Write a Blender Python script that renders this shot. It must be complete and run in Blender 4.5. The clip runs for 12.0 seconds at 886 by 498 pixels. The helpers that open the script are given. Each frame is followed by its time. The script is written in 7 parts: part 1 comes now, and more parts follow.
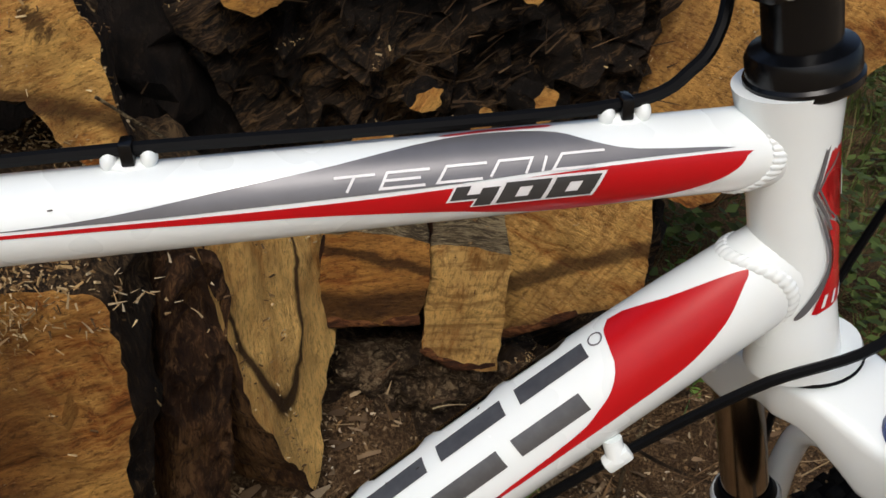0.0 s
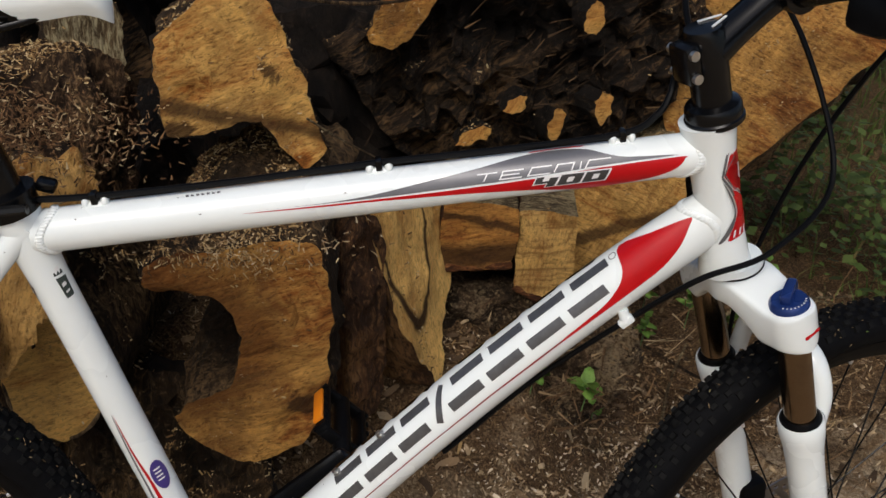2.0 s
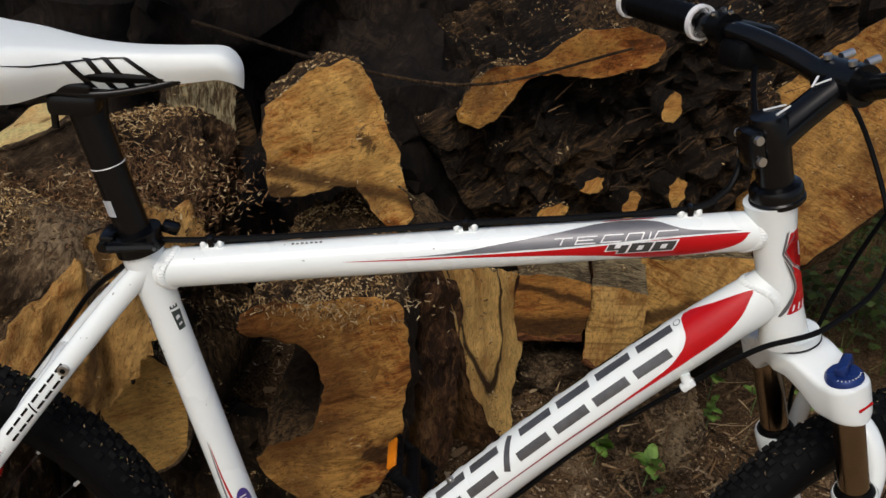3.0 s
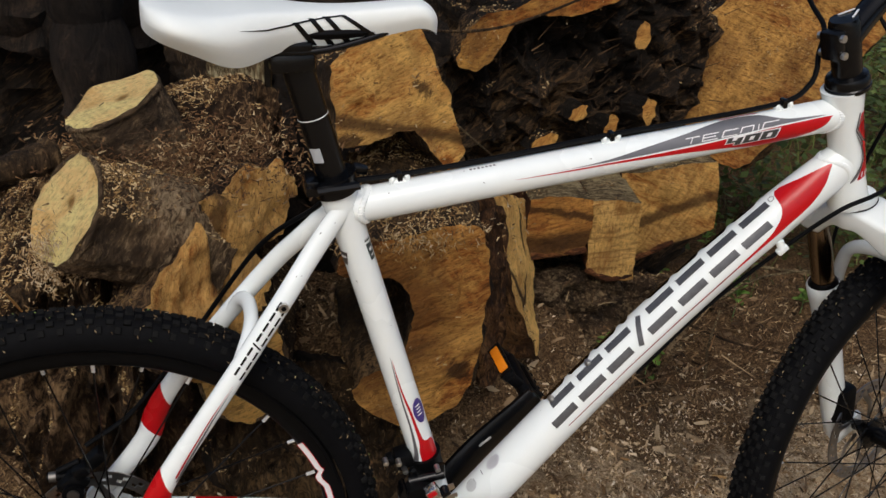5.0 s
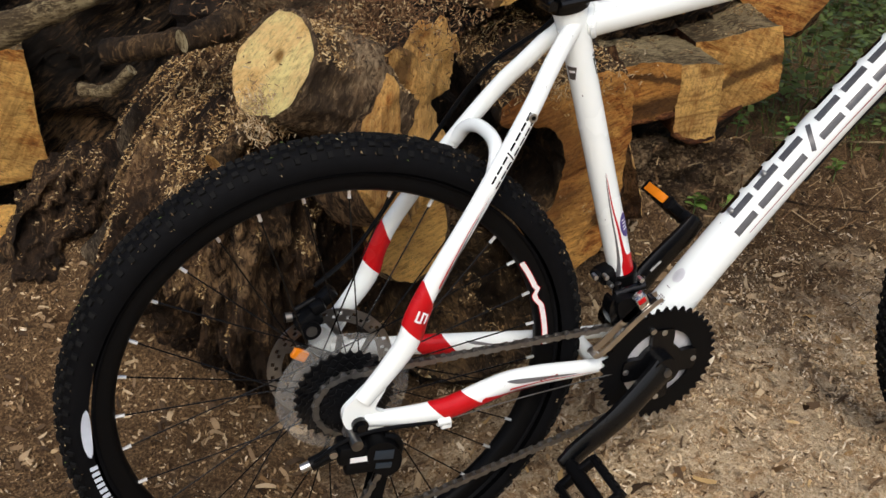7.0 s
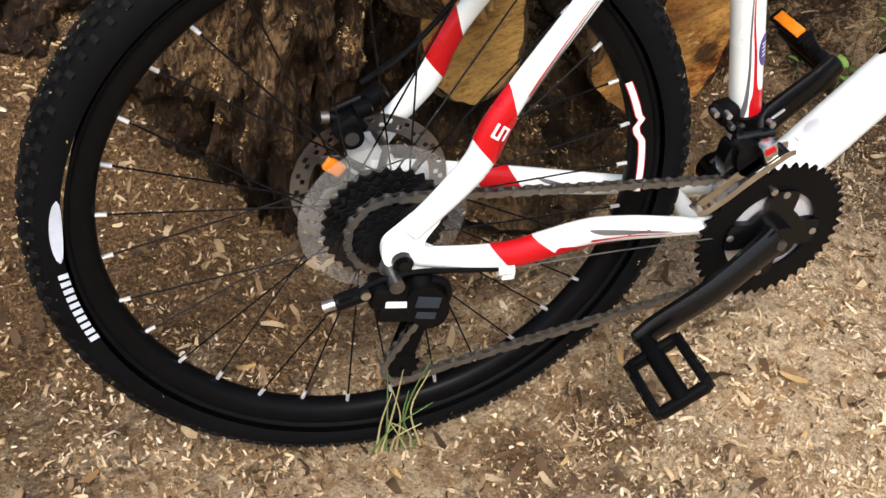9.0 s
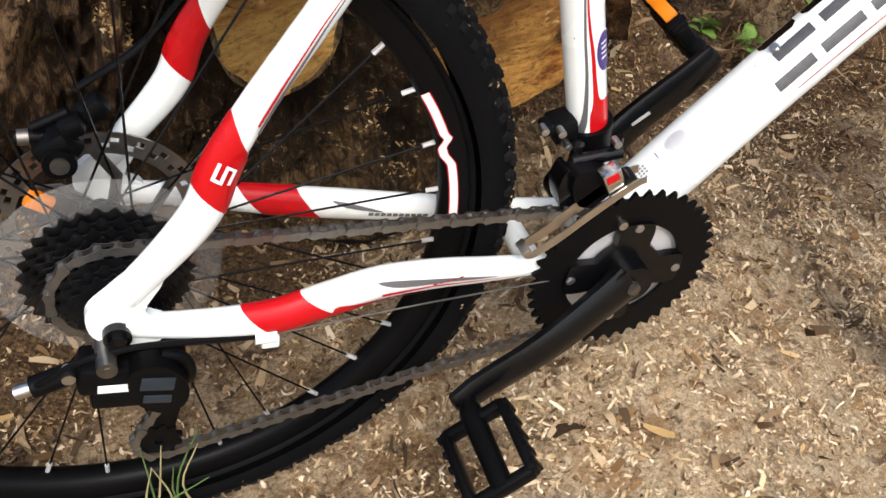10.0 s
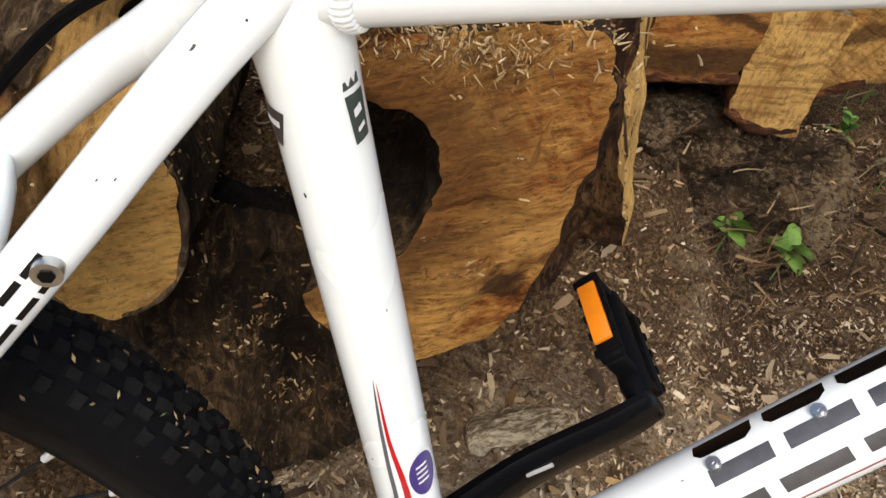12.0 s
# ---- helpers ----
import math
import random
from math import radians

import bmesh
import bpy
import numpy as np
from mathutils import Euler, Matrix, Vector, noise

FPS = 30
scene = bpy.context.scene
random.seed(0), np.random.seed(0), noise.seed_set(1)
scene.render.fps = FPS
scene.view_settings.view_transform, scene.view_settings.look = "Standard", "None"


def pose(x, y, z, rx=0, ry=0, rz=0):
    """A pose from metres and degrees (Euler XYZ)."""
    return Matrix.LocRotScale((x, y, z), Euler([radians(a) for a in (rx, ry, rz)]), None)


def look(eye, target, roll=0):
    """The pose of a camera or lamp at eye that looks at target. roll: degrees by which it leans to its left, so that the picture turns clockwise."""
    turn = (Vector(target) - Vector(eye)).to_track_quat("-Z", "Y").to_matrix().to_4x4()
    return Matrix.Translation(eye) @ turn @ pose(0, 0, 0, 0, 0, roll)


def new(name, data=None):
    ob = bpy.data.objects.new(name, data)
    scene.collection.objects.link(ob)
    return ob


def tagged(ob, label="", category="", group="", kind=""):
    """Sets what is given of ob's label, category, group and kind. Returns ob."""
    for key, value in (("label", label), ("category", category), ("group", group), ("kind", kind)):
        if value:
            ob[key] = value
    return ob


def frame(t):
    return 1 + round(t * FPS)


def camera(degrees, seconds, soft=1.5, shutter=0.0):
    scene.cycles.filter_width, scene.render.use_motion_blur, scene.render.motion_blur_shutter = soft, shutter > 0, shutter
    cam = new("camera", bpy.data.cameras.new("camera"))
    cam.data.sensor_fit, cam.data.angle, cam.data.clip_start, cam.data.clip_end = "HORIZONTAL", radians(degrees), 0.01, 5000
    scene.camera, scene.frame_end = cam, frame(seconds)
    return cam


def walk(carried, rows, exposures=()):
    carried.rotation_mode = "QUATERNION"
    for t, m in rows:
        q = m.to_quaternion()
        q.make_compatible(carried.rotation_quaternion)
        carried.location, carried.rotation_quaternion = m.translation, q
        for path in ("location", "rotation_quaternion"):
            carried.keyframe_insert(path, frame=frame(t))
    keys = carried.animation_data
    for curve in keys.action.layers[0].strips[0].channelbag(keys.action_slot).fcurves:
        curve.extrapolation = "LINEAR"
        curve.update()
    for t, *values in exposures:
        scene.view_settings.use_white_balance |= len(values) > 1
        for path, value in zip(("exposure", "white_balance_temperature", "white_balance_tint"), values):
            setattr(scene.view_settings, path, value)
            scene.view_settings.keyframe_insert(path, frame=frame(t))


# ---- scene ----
cam = camera(48.1, 12.0)
PATH = [
    (0, (0.203, -0.373, 0.996), (0.597, 1.333, 0.029), 7.8),
    (0.5, (0.176, -0.442, 1.018), (0.506, 1.252, 0.006), 6.6),
    (1, (0.139, -0.541, 1.067), (0.414, 1.164, 0.058), 6.2),
    (1.5, (0.114, -0.668, 1.138), (0.417, 1.058, 0.175), 5.8),
    (2, (0.116, -0.737, 1.192), (0.346, 0.96, 0.159), 4.4),
    (2.5, (0.148, -0.761, 1.208), (0.221, 0.988, 0.24), 5.5),
    (3, (0.102, -0.819, 1.209), (0.182, 0.967, 0.314), 5.2),
    (3.2, (0.062, -0.849, 1.208), (0.241, 0.947, 0.346), 5.1),
    (4.8, (-0.243, -0.959, 1.21), (0.196, 0.792, 0.349), 5.2),
    (5, (-0.28, -0.923, 1.203), (0.196, 0.783, 0.274), 3.6),
    (5.5, (-0.346, -0.869, 1.186), (0.151, 0.744, 0.114), 2.6),
    (6, (-0.416, -0.907, 1.184), (0.121, 0.685, 0.099), 1.6),
    (6.5, (-0.571, -0.981, 1.172), (-0.043, 0.617, 0.092), -0.2),
    (7, (-0.655, -0.968, 1.076), (-0.027, 0.661, 0.099), 1.3),
    (7.5, (-0.71, -0.957, 0.974), (-0.144, 0.676, -0.033), 3.1),
    (7.7, (-0.728, -0.955, 0.95), (-0.175, 0.662, -0.09), 4.4),
    (9.3, (-0.572, -0.696, 0.875), (0.032, 0.746, -0.371), 9.6),
    (9.5, (-0.515, -0.65, 0.861), (0.115, 0.757, -0.414), 10.6),
    (10, (-0.419, -0.593, 0.856), (0.231, 0.781, -0.444), 10.7),
    (10.5, (-0.364, -0.467, 0.851), (0.361, 0.86, -0.457), 14.5),
    (11, (-0.309, -0.381, 0.865), (0.494, 0.886, -0.458), 17.4),
    (11.5, (-0.233, -0.313, 0.888), (0.42, 1.054, -0.418), 15.1),
    (12, (-0.154, -0.283, 0.912), (0.315, 1.115, -0.439), 15.1),
]
walk(cam, [(t, look(eye, target, roll)) for t, eye, target, roll in PATH],
     [(0, -0.02), (2, -0.16), (5, -0.14), (6.5, 0.12), (7.7, 0.58), (9.3, 0.95), (10.5, 0.80), (11, 0.74), (12, 0.70)])

# ---- world, sun ----
world = bpy.data.worlds.new("world")
scene.world = world
world.use_nodes = True
wn, wl = world.node_tree.nodes, world.node_tree.links
sky = wn.new("ShaderNodeTexSky")
sky.sky_type, sky.sun_disc = "NISHITA", False
SUN_EL, SUN_AZ = radians(52), radians(200)
sky.sun_elevation, sky.sun_rotation = SUN_EL, SUN_AZ
sky.air_density, sky.dust_density = 1.0, 4.0
wl.new(sky.outputs[0], wn["Background"].inputs[0])
wn["Background"].inputs[1].default_value = 0.13
sun = new("sun", bpy.data.lights.new("sun", "SUN"))
sun.data.energy, sun.data.angle, sun.data.color = 1.3, radians(25), (1.0, 0.975, 0.94)
sun.matrix_world = look((0, 0, 0), (-math.sin(SUN_AZ) * math.cos(SUN_EL), -math.cos(SUN_AZ) * math.cos(SUN_EL), -math.sin(SUN_EL)))


# ---- materials ----
class Mat:
    """A small node-graph builder round one Principled shader."""

    def __init__(self, name, rough=0.6, metal=0.0, spec=0.5, coat=0.0):
        self.m = bpy.data.materials.new(name)
        self.m.use_nodes = True
        self.n, self.l = self.m.node_tree.nodes, self.m.node_tree.links
        self.b = self.n["Principled BSDF"]
        self.b.inputs["Roughness"].default_value = rough
        self.b.inputs["Metallic"].default_value = metal
        self.b.inputs["Specular IOR Level"].default_value = spec
        self.b.inputs["Coat Weight"].default_value = coat
        self.b.inputs["Coat Roughness"].default_value = 0.12
        self.tc = self.n.new("ShaderNodeTexCoord").outputs["Object"]

    def put(self, sock, v):
        if isinstance(v, bpy.types.NodeSocket):
            self.l.new(v, sock)
        elif isinstance(v, (tuple, list)) and len(v) == 3 and len(sock.default_value) == 4:
            sock.default_value = (*v, 1)
        else:
            sock.default_value = v

    def noise(self, scale, detail=4, rough=0.6, vec=None, distort=0.0, stretch=None):
        t = self.n.new("ShaderNodeTexNoise")
        t.inputs["Scale"].default_value, t.inputs["Detail"].default_value = scale, detail
        t.inputs["Roughness"].default_value, t.inputs["Distortion"].default_value = rough, distort
        self.l.new(self.mapped(vec, stretch), t.inputs["Vector"])
        return t.outputs["Fac"]

    def mapped(self, vec=None, stretch=None, shift=None, turn=None):
        vec = vec or self.tc
        if stretch is None and shift is None and turn is None:
            return vec
        m = self.n.new("ShaderNodeMapping")
        self.l.new(vec, m.inputs["Vector"])
        if stretch:
            m.inputs["Scale"].default_value = stretch
        if shift:
            m.inputs["Location"].default_value = shift
        if turn:
            m.inputs["Rotation"].default_value = turn
        return m.outputs[0]

    def cells(self, scale, vec=None, feature="F1", stretch=None):
        t = self.n.new("ShaderNodeTexVoronoi")
        t.feature = feature
        t.inputs["Scale"].default_value = scale
        self.l.new(self.mapped(vec, stretch), t.inputs["Vector"])
        return t.outputs

    def ramp(self, fac, *stops):
        r = self.n.new("ShaderNodeValToRGB")
        self.l.new(fac, r.inputs[0])
        el = r.color_ramp.elements
        while len(el) < len(stops):
            el.new(0.5)
        for e, (p, c) in zip(el, stops):
            e.position, e.color = p, ((c, c, c, 1) if isinstance(c, (int, float)) else (*c, 1))
        return r.outputs[0]

    def mix(self, fac, a, b, mode="MIX"):
        x = self.n.new("ShaderNodeMix")
        x.data_type, x.blend_type = "RGBA", mode
        self.put(x.inputs[0], fac), self.put(x.inputs[6], a), self.put(x.inputs[7], b)
        return x.outputs[2]

    def math(self, op, a, b=0.0, c=0.0):
        x = self.n.new("ShaderNodeMath")
        x.operation = op
        for s, v in zip(x.inputs, (a, b, c)):
            self.put(s, v)
        return x.outputs[0]

    def xyz(self, vec=None):
        s = self.n.new("ShaderNodeSeparateXYZ")
        self.l.new(vec or self.tc, s.inputs[0])
        return s.outputs

    def bump(self, height, dist=0.002, strength=0.6, under=None):
        b = self.n.new("ShaderNodeBump")
        b.inputs["Strength"].default_value, b.inputs["Distance"].default_value = strength, dist
        self.l.new(height, b.inputs["Height"])
        if under:
            self.l.new(under, b.inputs["Normal"])
        self.l.new(b.outputs[0], self.b.inputs["Normal"])
        return b.outputs[0]

    def colour(self, v):
        self.put(self.b.inputs["Base Color"], v)
        return self

    def roughness(self, v):
        self.put(self.b.inputs["Roughness"], v)
        return self


def plain(name, rgb, rough=0.5, metal=0.0, coat=0.0, vary=0.12, scale=60, relief=0.0, spec=0.5):
    """A painted, moulded or metal surface with slight unevenness at two scales."""
    m = Mat(name, rough, metal, spec, coat)
    a, b = m.noise(scale, 5), m.noise(scale * 0.12, 3)
    lo, hi = tuple(c * (1 - vary) for c in rgb), tuple(min(1, c * (1 + vary)) for c in rgb)
    m.colour(m.ramp(m.math("ADD", m.math("MULTIPLY", a, 0.5), m.math("MULTIPLY", b, 0.5)), (0.35, lo), (0.65, hi)))
    m.roughness(m.ramp(b, (0.3, max(0.03, rough * 0.8)), (0.7, min(1, rough * 1.25))))
    if relief:
        m.bump(a, relief, 0.5)
    return m.m


def cut_wood(name, pale, heart, stain, ring=30.0, centre=(0, 0, 0), heart_at=(0.02, 0.09), way=0.0, dirty=0.5, saw=0.3, kerf=0.0, ringed=0.3, streak=0.5, core=0.8, spots=(), vein=None, bands=(), waver=0.07):
    """Chainsawn or split wood: streaked grain, rings, a darker core, saw kerfs, stains and crumbs.
    way: the grain's lean in the face, kerf: the saw lines' lean, spots (x, z, size): dark knots, bands (x, z, lean, half): dark strips."""
    m = Mat(name, 0.75, spec=0.2)
    x, y, z = m.xyz(m.mapped(None, None, tuple(-c for c in centre)))
    wander = m.math("SUBTRACT", m.noise(6, 4, 0.55), 0.5)
    r = m.math("ADD", m.math("SQRT", m.math("ADD", m.math("MULTIPLY", x, x), m.math("MULTIPLY", z, z))), m.math("MULTIPLY", wander, waver))
    along = m.mapped(None, None, None, (0, radians(way), 0))
    grain = m.noise(75, 8, 0.78, along, 0.25, (0.13, 1, 1))
    fine = m.noise(260, 5, 0.8, along, 0, (0.30, 1, 1))
    patch = m.noise(9, 8, 0.68, along, 0.6, (0.5, 1, 1))
    t = m.math("ADD", m.math("MULTIPLY", patch, 1.0 - streak * 0.7), m.math("MULTIPLY", grain, streak * 0.7))
    deep, glow = tuple(c * 0.30 for c in heart), tuple(min(0.92, c * 1.20) for c in pale)
    lo = 0.36 + 0.07 * dirty
    col = m.ramp(t, (lo - 0.01, deep), (lo + 0.03, heart), (lo + 0.07, tuple(0.45 * a + 0.55 * b for a, b in zip(heart, pale))), (lo + 0.12, pale), (lo + 0.20, glow))
    body = m.ramp(r, (heart_at[0], 1.0), (heart_at[1], 0.0))
    col = m.mix(m.math("MULTIPLY", body, core), col, m.mix(m.ramp(grain, (0.40, 0.0), (0.62, 1.0)), tuple(c * 0.18 for c in heart), tuple(c * 0.85 for c in heart)))
    rings = m.ramp(m.math("SINE", m.math("MULTIPLY", r, ring * 6.283)), (0.35, 0.0), (1.0, 1.0))
    col = m.mix(m.math("MULTIPLY", rings, ringed * 0.4), col, tuple(c * 0.6 for c in heart))
    # grey-brown weathering with soft borders, and grime in the pores
    worn = m.ramp(m.noise(6, 9, 0.72, distort=0.6), (0.48, 0.0), (0.60, 1.0))
    col = m.mix(m.math("MULTIPLY", worn, 0.85 * dirty), col, m.mix(grain, tuple(c * 0.5 for c in stain), tuple(c * 2.2 for c in stain)))
    pores = m.ramp(fine, (0.38, 1.0), (0.50, 0.0))
    col = m.mix(m.math("MULTIPLY", pores, 0.45 + 0.35 * dirty), col, tuple(c * 0.22 for c in heart))
    crumbs = m.ramp(m.noise(330, 3, 0.6), (0.66, 0.0), (0.71, 1.0))
    col = m.mix(m.math("MULTIPLY", crumbs, m.math("MULTIPLY", worn, 0.75)), col, (0.72, 0.58, 0.38))
    lines = m.noise(120, 3, 0.55, m.mapped(None, None, None, (0, radians(kerf), 0)), 0.1, (0.05, 1, 1))
    col = m.mix(m.math("MULTIPLY", m.ramp(lines, (0.40, 1.0), (0.50, 0.0)), saw * 0.7), col, tuple(c * 0.45 for c in heart))
    px, py, pz = m.xyz()
    ragged = m.math("MULTIPLY", m.math("SUBTRACT", m.noise(38, 8, 0.75, along, 0.5, (0.4, 1, 1)), 0.5), 0.075)
    for sx, sz, size in spots:
        d = m.math("ADD", m.math("SQRT", m.math("ADD", m.math("POWER", m.math("SUBTRACT", px, sx), 2.0), m.math("POWER", m.math("SUBTRACT", pz, sz), 2.0))), ragged)
        col = m.mix(m.ramp(d, (size * 0.7, 0.85), (size * 1.15, 0.0)), col, tuple(c * 0.35 for c in stain))
    for sx, sz, lean, half in bands:
        d = m.math("ADD", m.math("MULTIPLY", m.math("SUBTRACT", px, sx), -math.sin(radians(lean))), m.math("MULTIPLY", m.math("SUBTRACT", pz, sz), math.cos(radians(lean))))
        d = m.math("ABSOLUTE", m.math("ADD", d, m.math("MULTIPLY", ragged, 0.4)))
        col = m.mix(m.ramp(d, (half * 0.6, 0.80), (half * 1.3, 0.0)), col, tuple(c * 0.5 for c in stain))
    if vein:
        # a dark curved line: the heartwood's edge following a parabola in the face
        x0, z0, bend, half = vein
        f = m.math("SUBTRACT", m.math("SUBTRACT", pz, z0), m.math("MULTIPLY", m.math("POWER", m.math("SUBTRACT", px, x0), 2.0), bend))
        f = m.math("ABSOLUTE", m.math("ADD", f, m.math("MULTIPLY", ragged, 0.25)))
        col = m.mix(m.ramp(f, (half * 0.6, 0.95), (half * 1.7, 0.0)), col, tuple(c * 0.22 for c in stain))
    m.colour(col)
    h = m.math("ADD", m.math("MULTIPLY", fine, 0.5), m.math("ADD", m.math("MULTIPLY", grain, 0.8), m.math("ADD", m.math("MULTIPLY", lines, 0.5 * saw), m.math("MULTIPLY", worn, -0.2))))
    m.bump(h, 0.009, 1.0)
    return m.m


def bark_like(name, dark, mid, pale, scale=18.0, stretch=(1, 1, 0.35), pale_from=0.62, relief=0.02, turn=None):
    """Rough bark or torn root wood: flakes, fissures, paler broken fibres."""
    m = Mat(name, 0.85, spec=0.2)
    v0 = m.mapped(None, None, None, turn)
    a = m.noise(scale, 8, 0.72, v0, distort=1.0, stretch=stretch)
    b = m.noise(scale * 5, 6, 0.75, v0, distort=0.6, stretch=stretch)
    c = m.noise(scale * 0.35, 4, 0.6)
    v = m.cells(scale * 2.2, v0, stretch=stretch)["Distance"]
    both = m.math("ADD", m.math("MULTIPLY", a, 0.55), m.math("MULTIPLY", b, 0.45))
    col = m.ramp(both, (0.40, dark), (0.50, mid), (0.60, tuple(x * 1.9 for x in mid)))
    col = m.mix(m.math("MULTIPLY", m.ramp(c, (0.42, 1.0), (0.58, 0.0)), 0.7), col, dark)
    torn = m.math("MULTIPLY", m.ramp(m.math("ADD", m.math("MULTIPLY", b, 0.6), m.math("MULTIPLY", c, 0.4)), (pale_from - 0.07, 0.0), (pale_from + 0.03, 1.0)), 0.9)
    m.colour(m.mix(torn, col, pale))
    h = m.math("ADD", m.math("ADD", m.math("MULTIPLY", a, 1.0), m.math("MULTIPLY", b, 0.5)), m.math("MULTIPLY", v, -0.5))
    m.bump(h, relief, 1.0)
    return m.m


def chip_mat(name, stops, rough=0.85):
    """Loose chips: each piece has its own tone."""
    m = Mat(name, rough, spec=0.2)
    g = m.n.new("ShaderNodeNewGeometry").outputs["Random Per Island"]
    col = m.ramp(g, *stops)
    col = m.mix(m.math("MULTIPLY", m.noise(300, 3), 0.5), col, (0.10, 0.06, 0.03))
    m.colour(col)
    return m.m


WHITE = plain("white_paint", (0.835, 0.885, 0.875), 0.25, coat=0.5, vary=0.012)
GREY = plain("grey_decal", (0.16, 0.16, 0.17), 0.35, metal=0.4, vary=0.1)
RED = plain("red_decal", (0.47, 0.003, 0.007), 0.3, coat=0.12, vary=0.06, spec=0.3)
DARK_RED = plain("dark_red_line", (0.25, 0.01, 0.02), 0.35)
BLACK = plain("black_gloss", (0.0022, 0.0024, 0.0030), 0.24, spec=0.30)
MATT = plain("black_matt", (0.0026, 0.0027, 0.0031), 0.42, relief=0.0004, spec=0.10)
RUBBER = plain("tyre_rubber", (0.0040, 0.0041, 0.0047), 0.6, vary=0.3, scale=90, relief=0.0006, spec=0.05)
RUBBER2 = plain("tyre_tread", (0.0085, 0.0085, 0.0085), 0.75, vary=0.5, scale=50, relief=0.001, spec=0.05)
STEEL = plain("steel", (0.55, 0.55, 0.54), 0.3, 1.0)
DULL = plain("dull_steel", (0.20, 0.19, 0.175), 0.45, 1.0, vary=0.3)
BRONZE = plain("stanchion_bronze", (0.23, 0.17, 0.115), 0.22, 1.0)
BLUE = plain("blue_anodised", (0.012, 0.035, 0.16), 0.3, 0.3)
PURPLE = plain("purple_badge", (0.05, 0.03, 0.19), 0.4)
ORANGE = plain("orange_reflector", (0.75, 0.22, 0.01), 0.2, coat=0.5)
WHITE2 = plain("white_mark", (0.78, 0.78, 0.78), 0.4)
SADDLE = plain("white_saddle_cover", (0.80, 0.84, 0.82), 0.45, vary=0.02, relief=0.0003)


# ---- building helpers ----
def mesh_of(bm, name, mats, smooth=True):
    me = bpy.data.meshes.new(name)
    bm.normal_update()
    bm.to_mesh(me)
    bm.free()
    for m in mats if isinstance(mats, (list, tuple)) else [mats]:
        me.materials.append(m)
    if smooth:
        me.polygons.foreach_set("use_smooth", [True] * len(me.polygons))
        me.set_sharp_from_angle(angle=radians(38))
    return me


def part(name, bm, mat, parent=None, label="", smooth=True):
    """One mesh object under a thing or under a part."""
    ob = new(name, mesh_of(bm, name, mat, smooth) if isinstance(bm, bmesh.types.BMesh) else bm)
    if parent:
        ob.parent = parent
    return tagged(ob, label)


def thing(name, label, category, group="", kind=""):
    return tagged(new(name), label, category, group, kind)


def curve_points(ctrl, n):
    """n + 1 points on a smooth line through the control points, evenly over them."""
    c = [Vector(p) for p in ctrl]
    c = [2 * c[0] - c[1]] + c + [2 * c[-1] - c[-2]]
    out = []
    for i in range(n + 1):
        u = i / n * (len(ctrl) - 1)
        k = min(int(u), len(ctrl) - 2)
        t = u - k
        p0, p1, p2, p3 = c[k:k + 4]
        out.append(0.5 * (2 * p1 + (p2 - p0) * t + (2 * p0 - 5 * p1 + 4 * p2 - p3) * t * t + (3 * p1 - p0 - 3 * p2 + p3) * t ** 3))
    return out


def sweep(bm, pts, radius, segs=16, flat=1.0, side=(0, 1, 0), caps=True):
    """A tube along pts; radius a number or a function of 0..1; flat: width across over height."""
    rings, n = [], len(pts)
    for i, p in enumerate(pts):
        d = (pts[min(i + 1, n - 1)] - pts[max(i - 1, 0)]).normalized()
        s = Vector(side)
        s = (s - d * s.dot(d)).normalized()
        u = d.cross(s)
        f = i / (n - 1)
        r = radius(f) if callable(radius) else radius
        w = flat(f) if callable(flat) else flat
        rings.append([bm.verts.new(p + s * (math.cos(a) * r * w) + u * (math.sin(a) * r)) for a in (2 * math.pi * k / segs for k in range(segs))])
    for a, b in zip(rings, rings[1:]):
        for k in range(segs):
            bm.faces.new((a[k], a[(k + 1) % segs], b[(k + 1) % segs], b[k]))
    if caps:
        bm.faces.new(rings[0][::-1]), bm.faces.new(rings[-1])
    return bm


def rod(bm, a, b, r, segs=12, r2=None):
    a, b = Vector(a), Vector(b)
    d = (b - a).normalized()
    side = (0, 1, 0) if abs(d.y) < 0.9 else (1, 0, 0)
    return sweep(bm, [a, b], lambda f: r + ((r2 if r2 is not None else r) - r) * f, segs, 1.0, side)


def lathe(bm, profile, segs=48, origin=(0, 0, 0)):
    """Turns (radius, y) pairs about the y axis through origin."""
    o = Vector(origin)
    rings = [[bm.verts.new(o + Vector((r * math.cos(a), y, r * math.sin(a)))) for a in (2 * math.pi * k / segs for k in range(segs))] for r, y in profile]
    for a, b in zip(rings, rings[1:]):
        for k in range(segs):
            bm.faces.new((a[k], b[k], b[(k + 1) % segs], a[(k + 1) % segs]))
    return bm


def slab(bm, outline, y0, y1, to=None):
    """A prism: (x, z) outline from y0 to y1; to: a map of its corners."""
    to = to or (lambda v: v)
    a = [bm.verts.new(to(Vector((x, y0, z)))) for x, z in outline]
    b = [bm.verts.new(to(Vector((x, y1, z)))) for x, z in outline]
    bm.faces.new(a), bm.faces.new(b[::-1])
    for k in range(len(a)):
        j = (k + 1) % len(a)
        bm.faces.new((a[j], a[k], b[k], b[j]))
    return bm


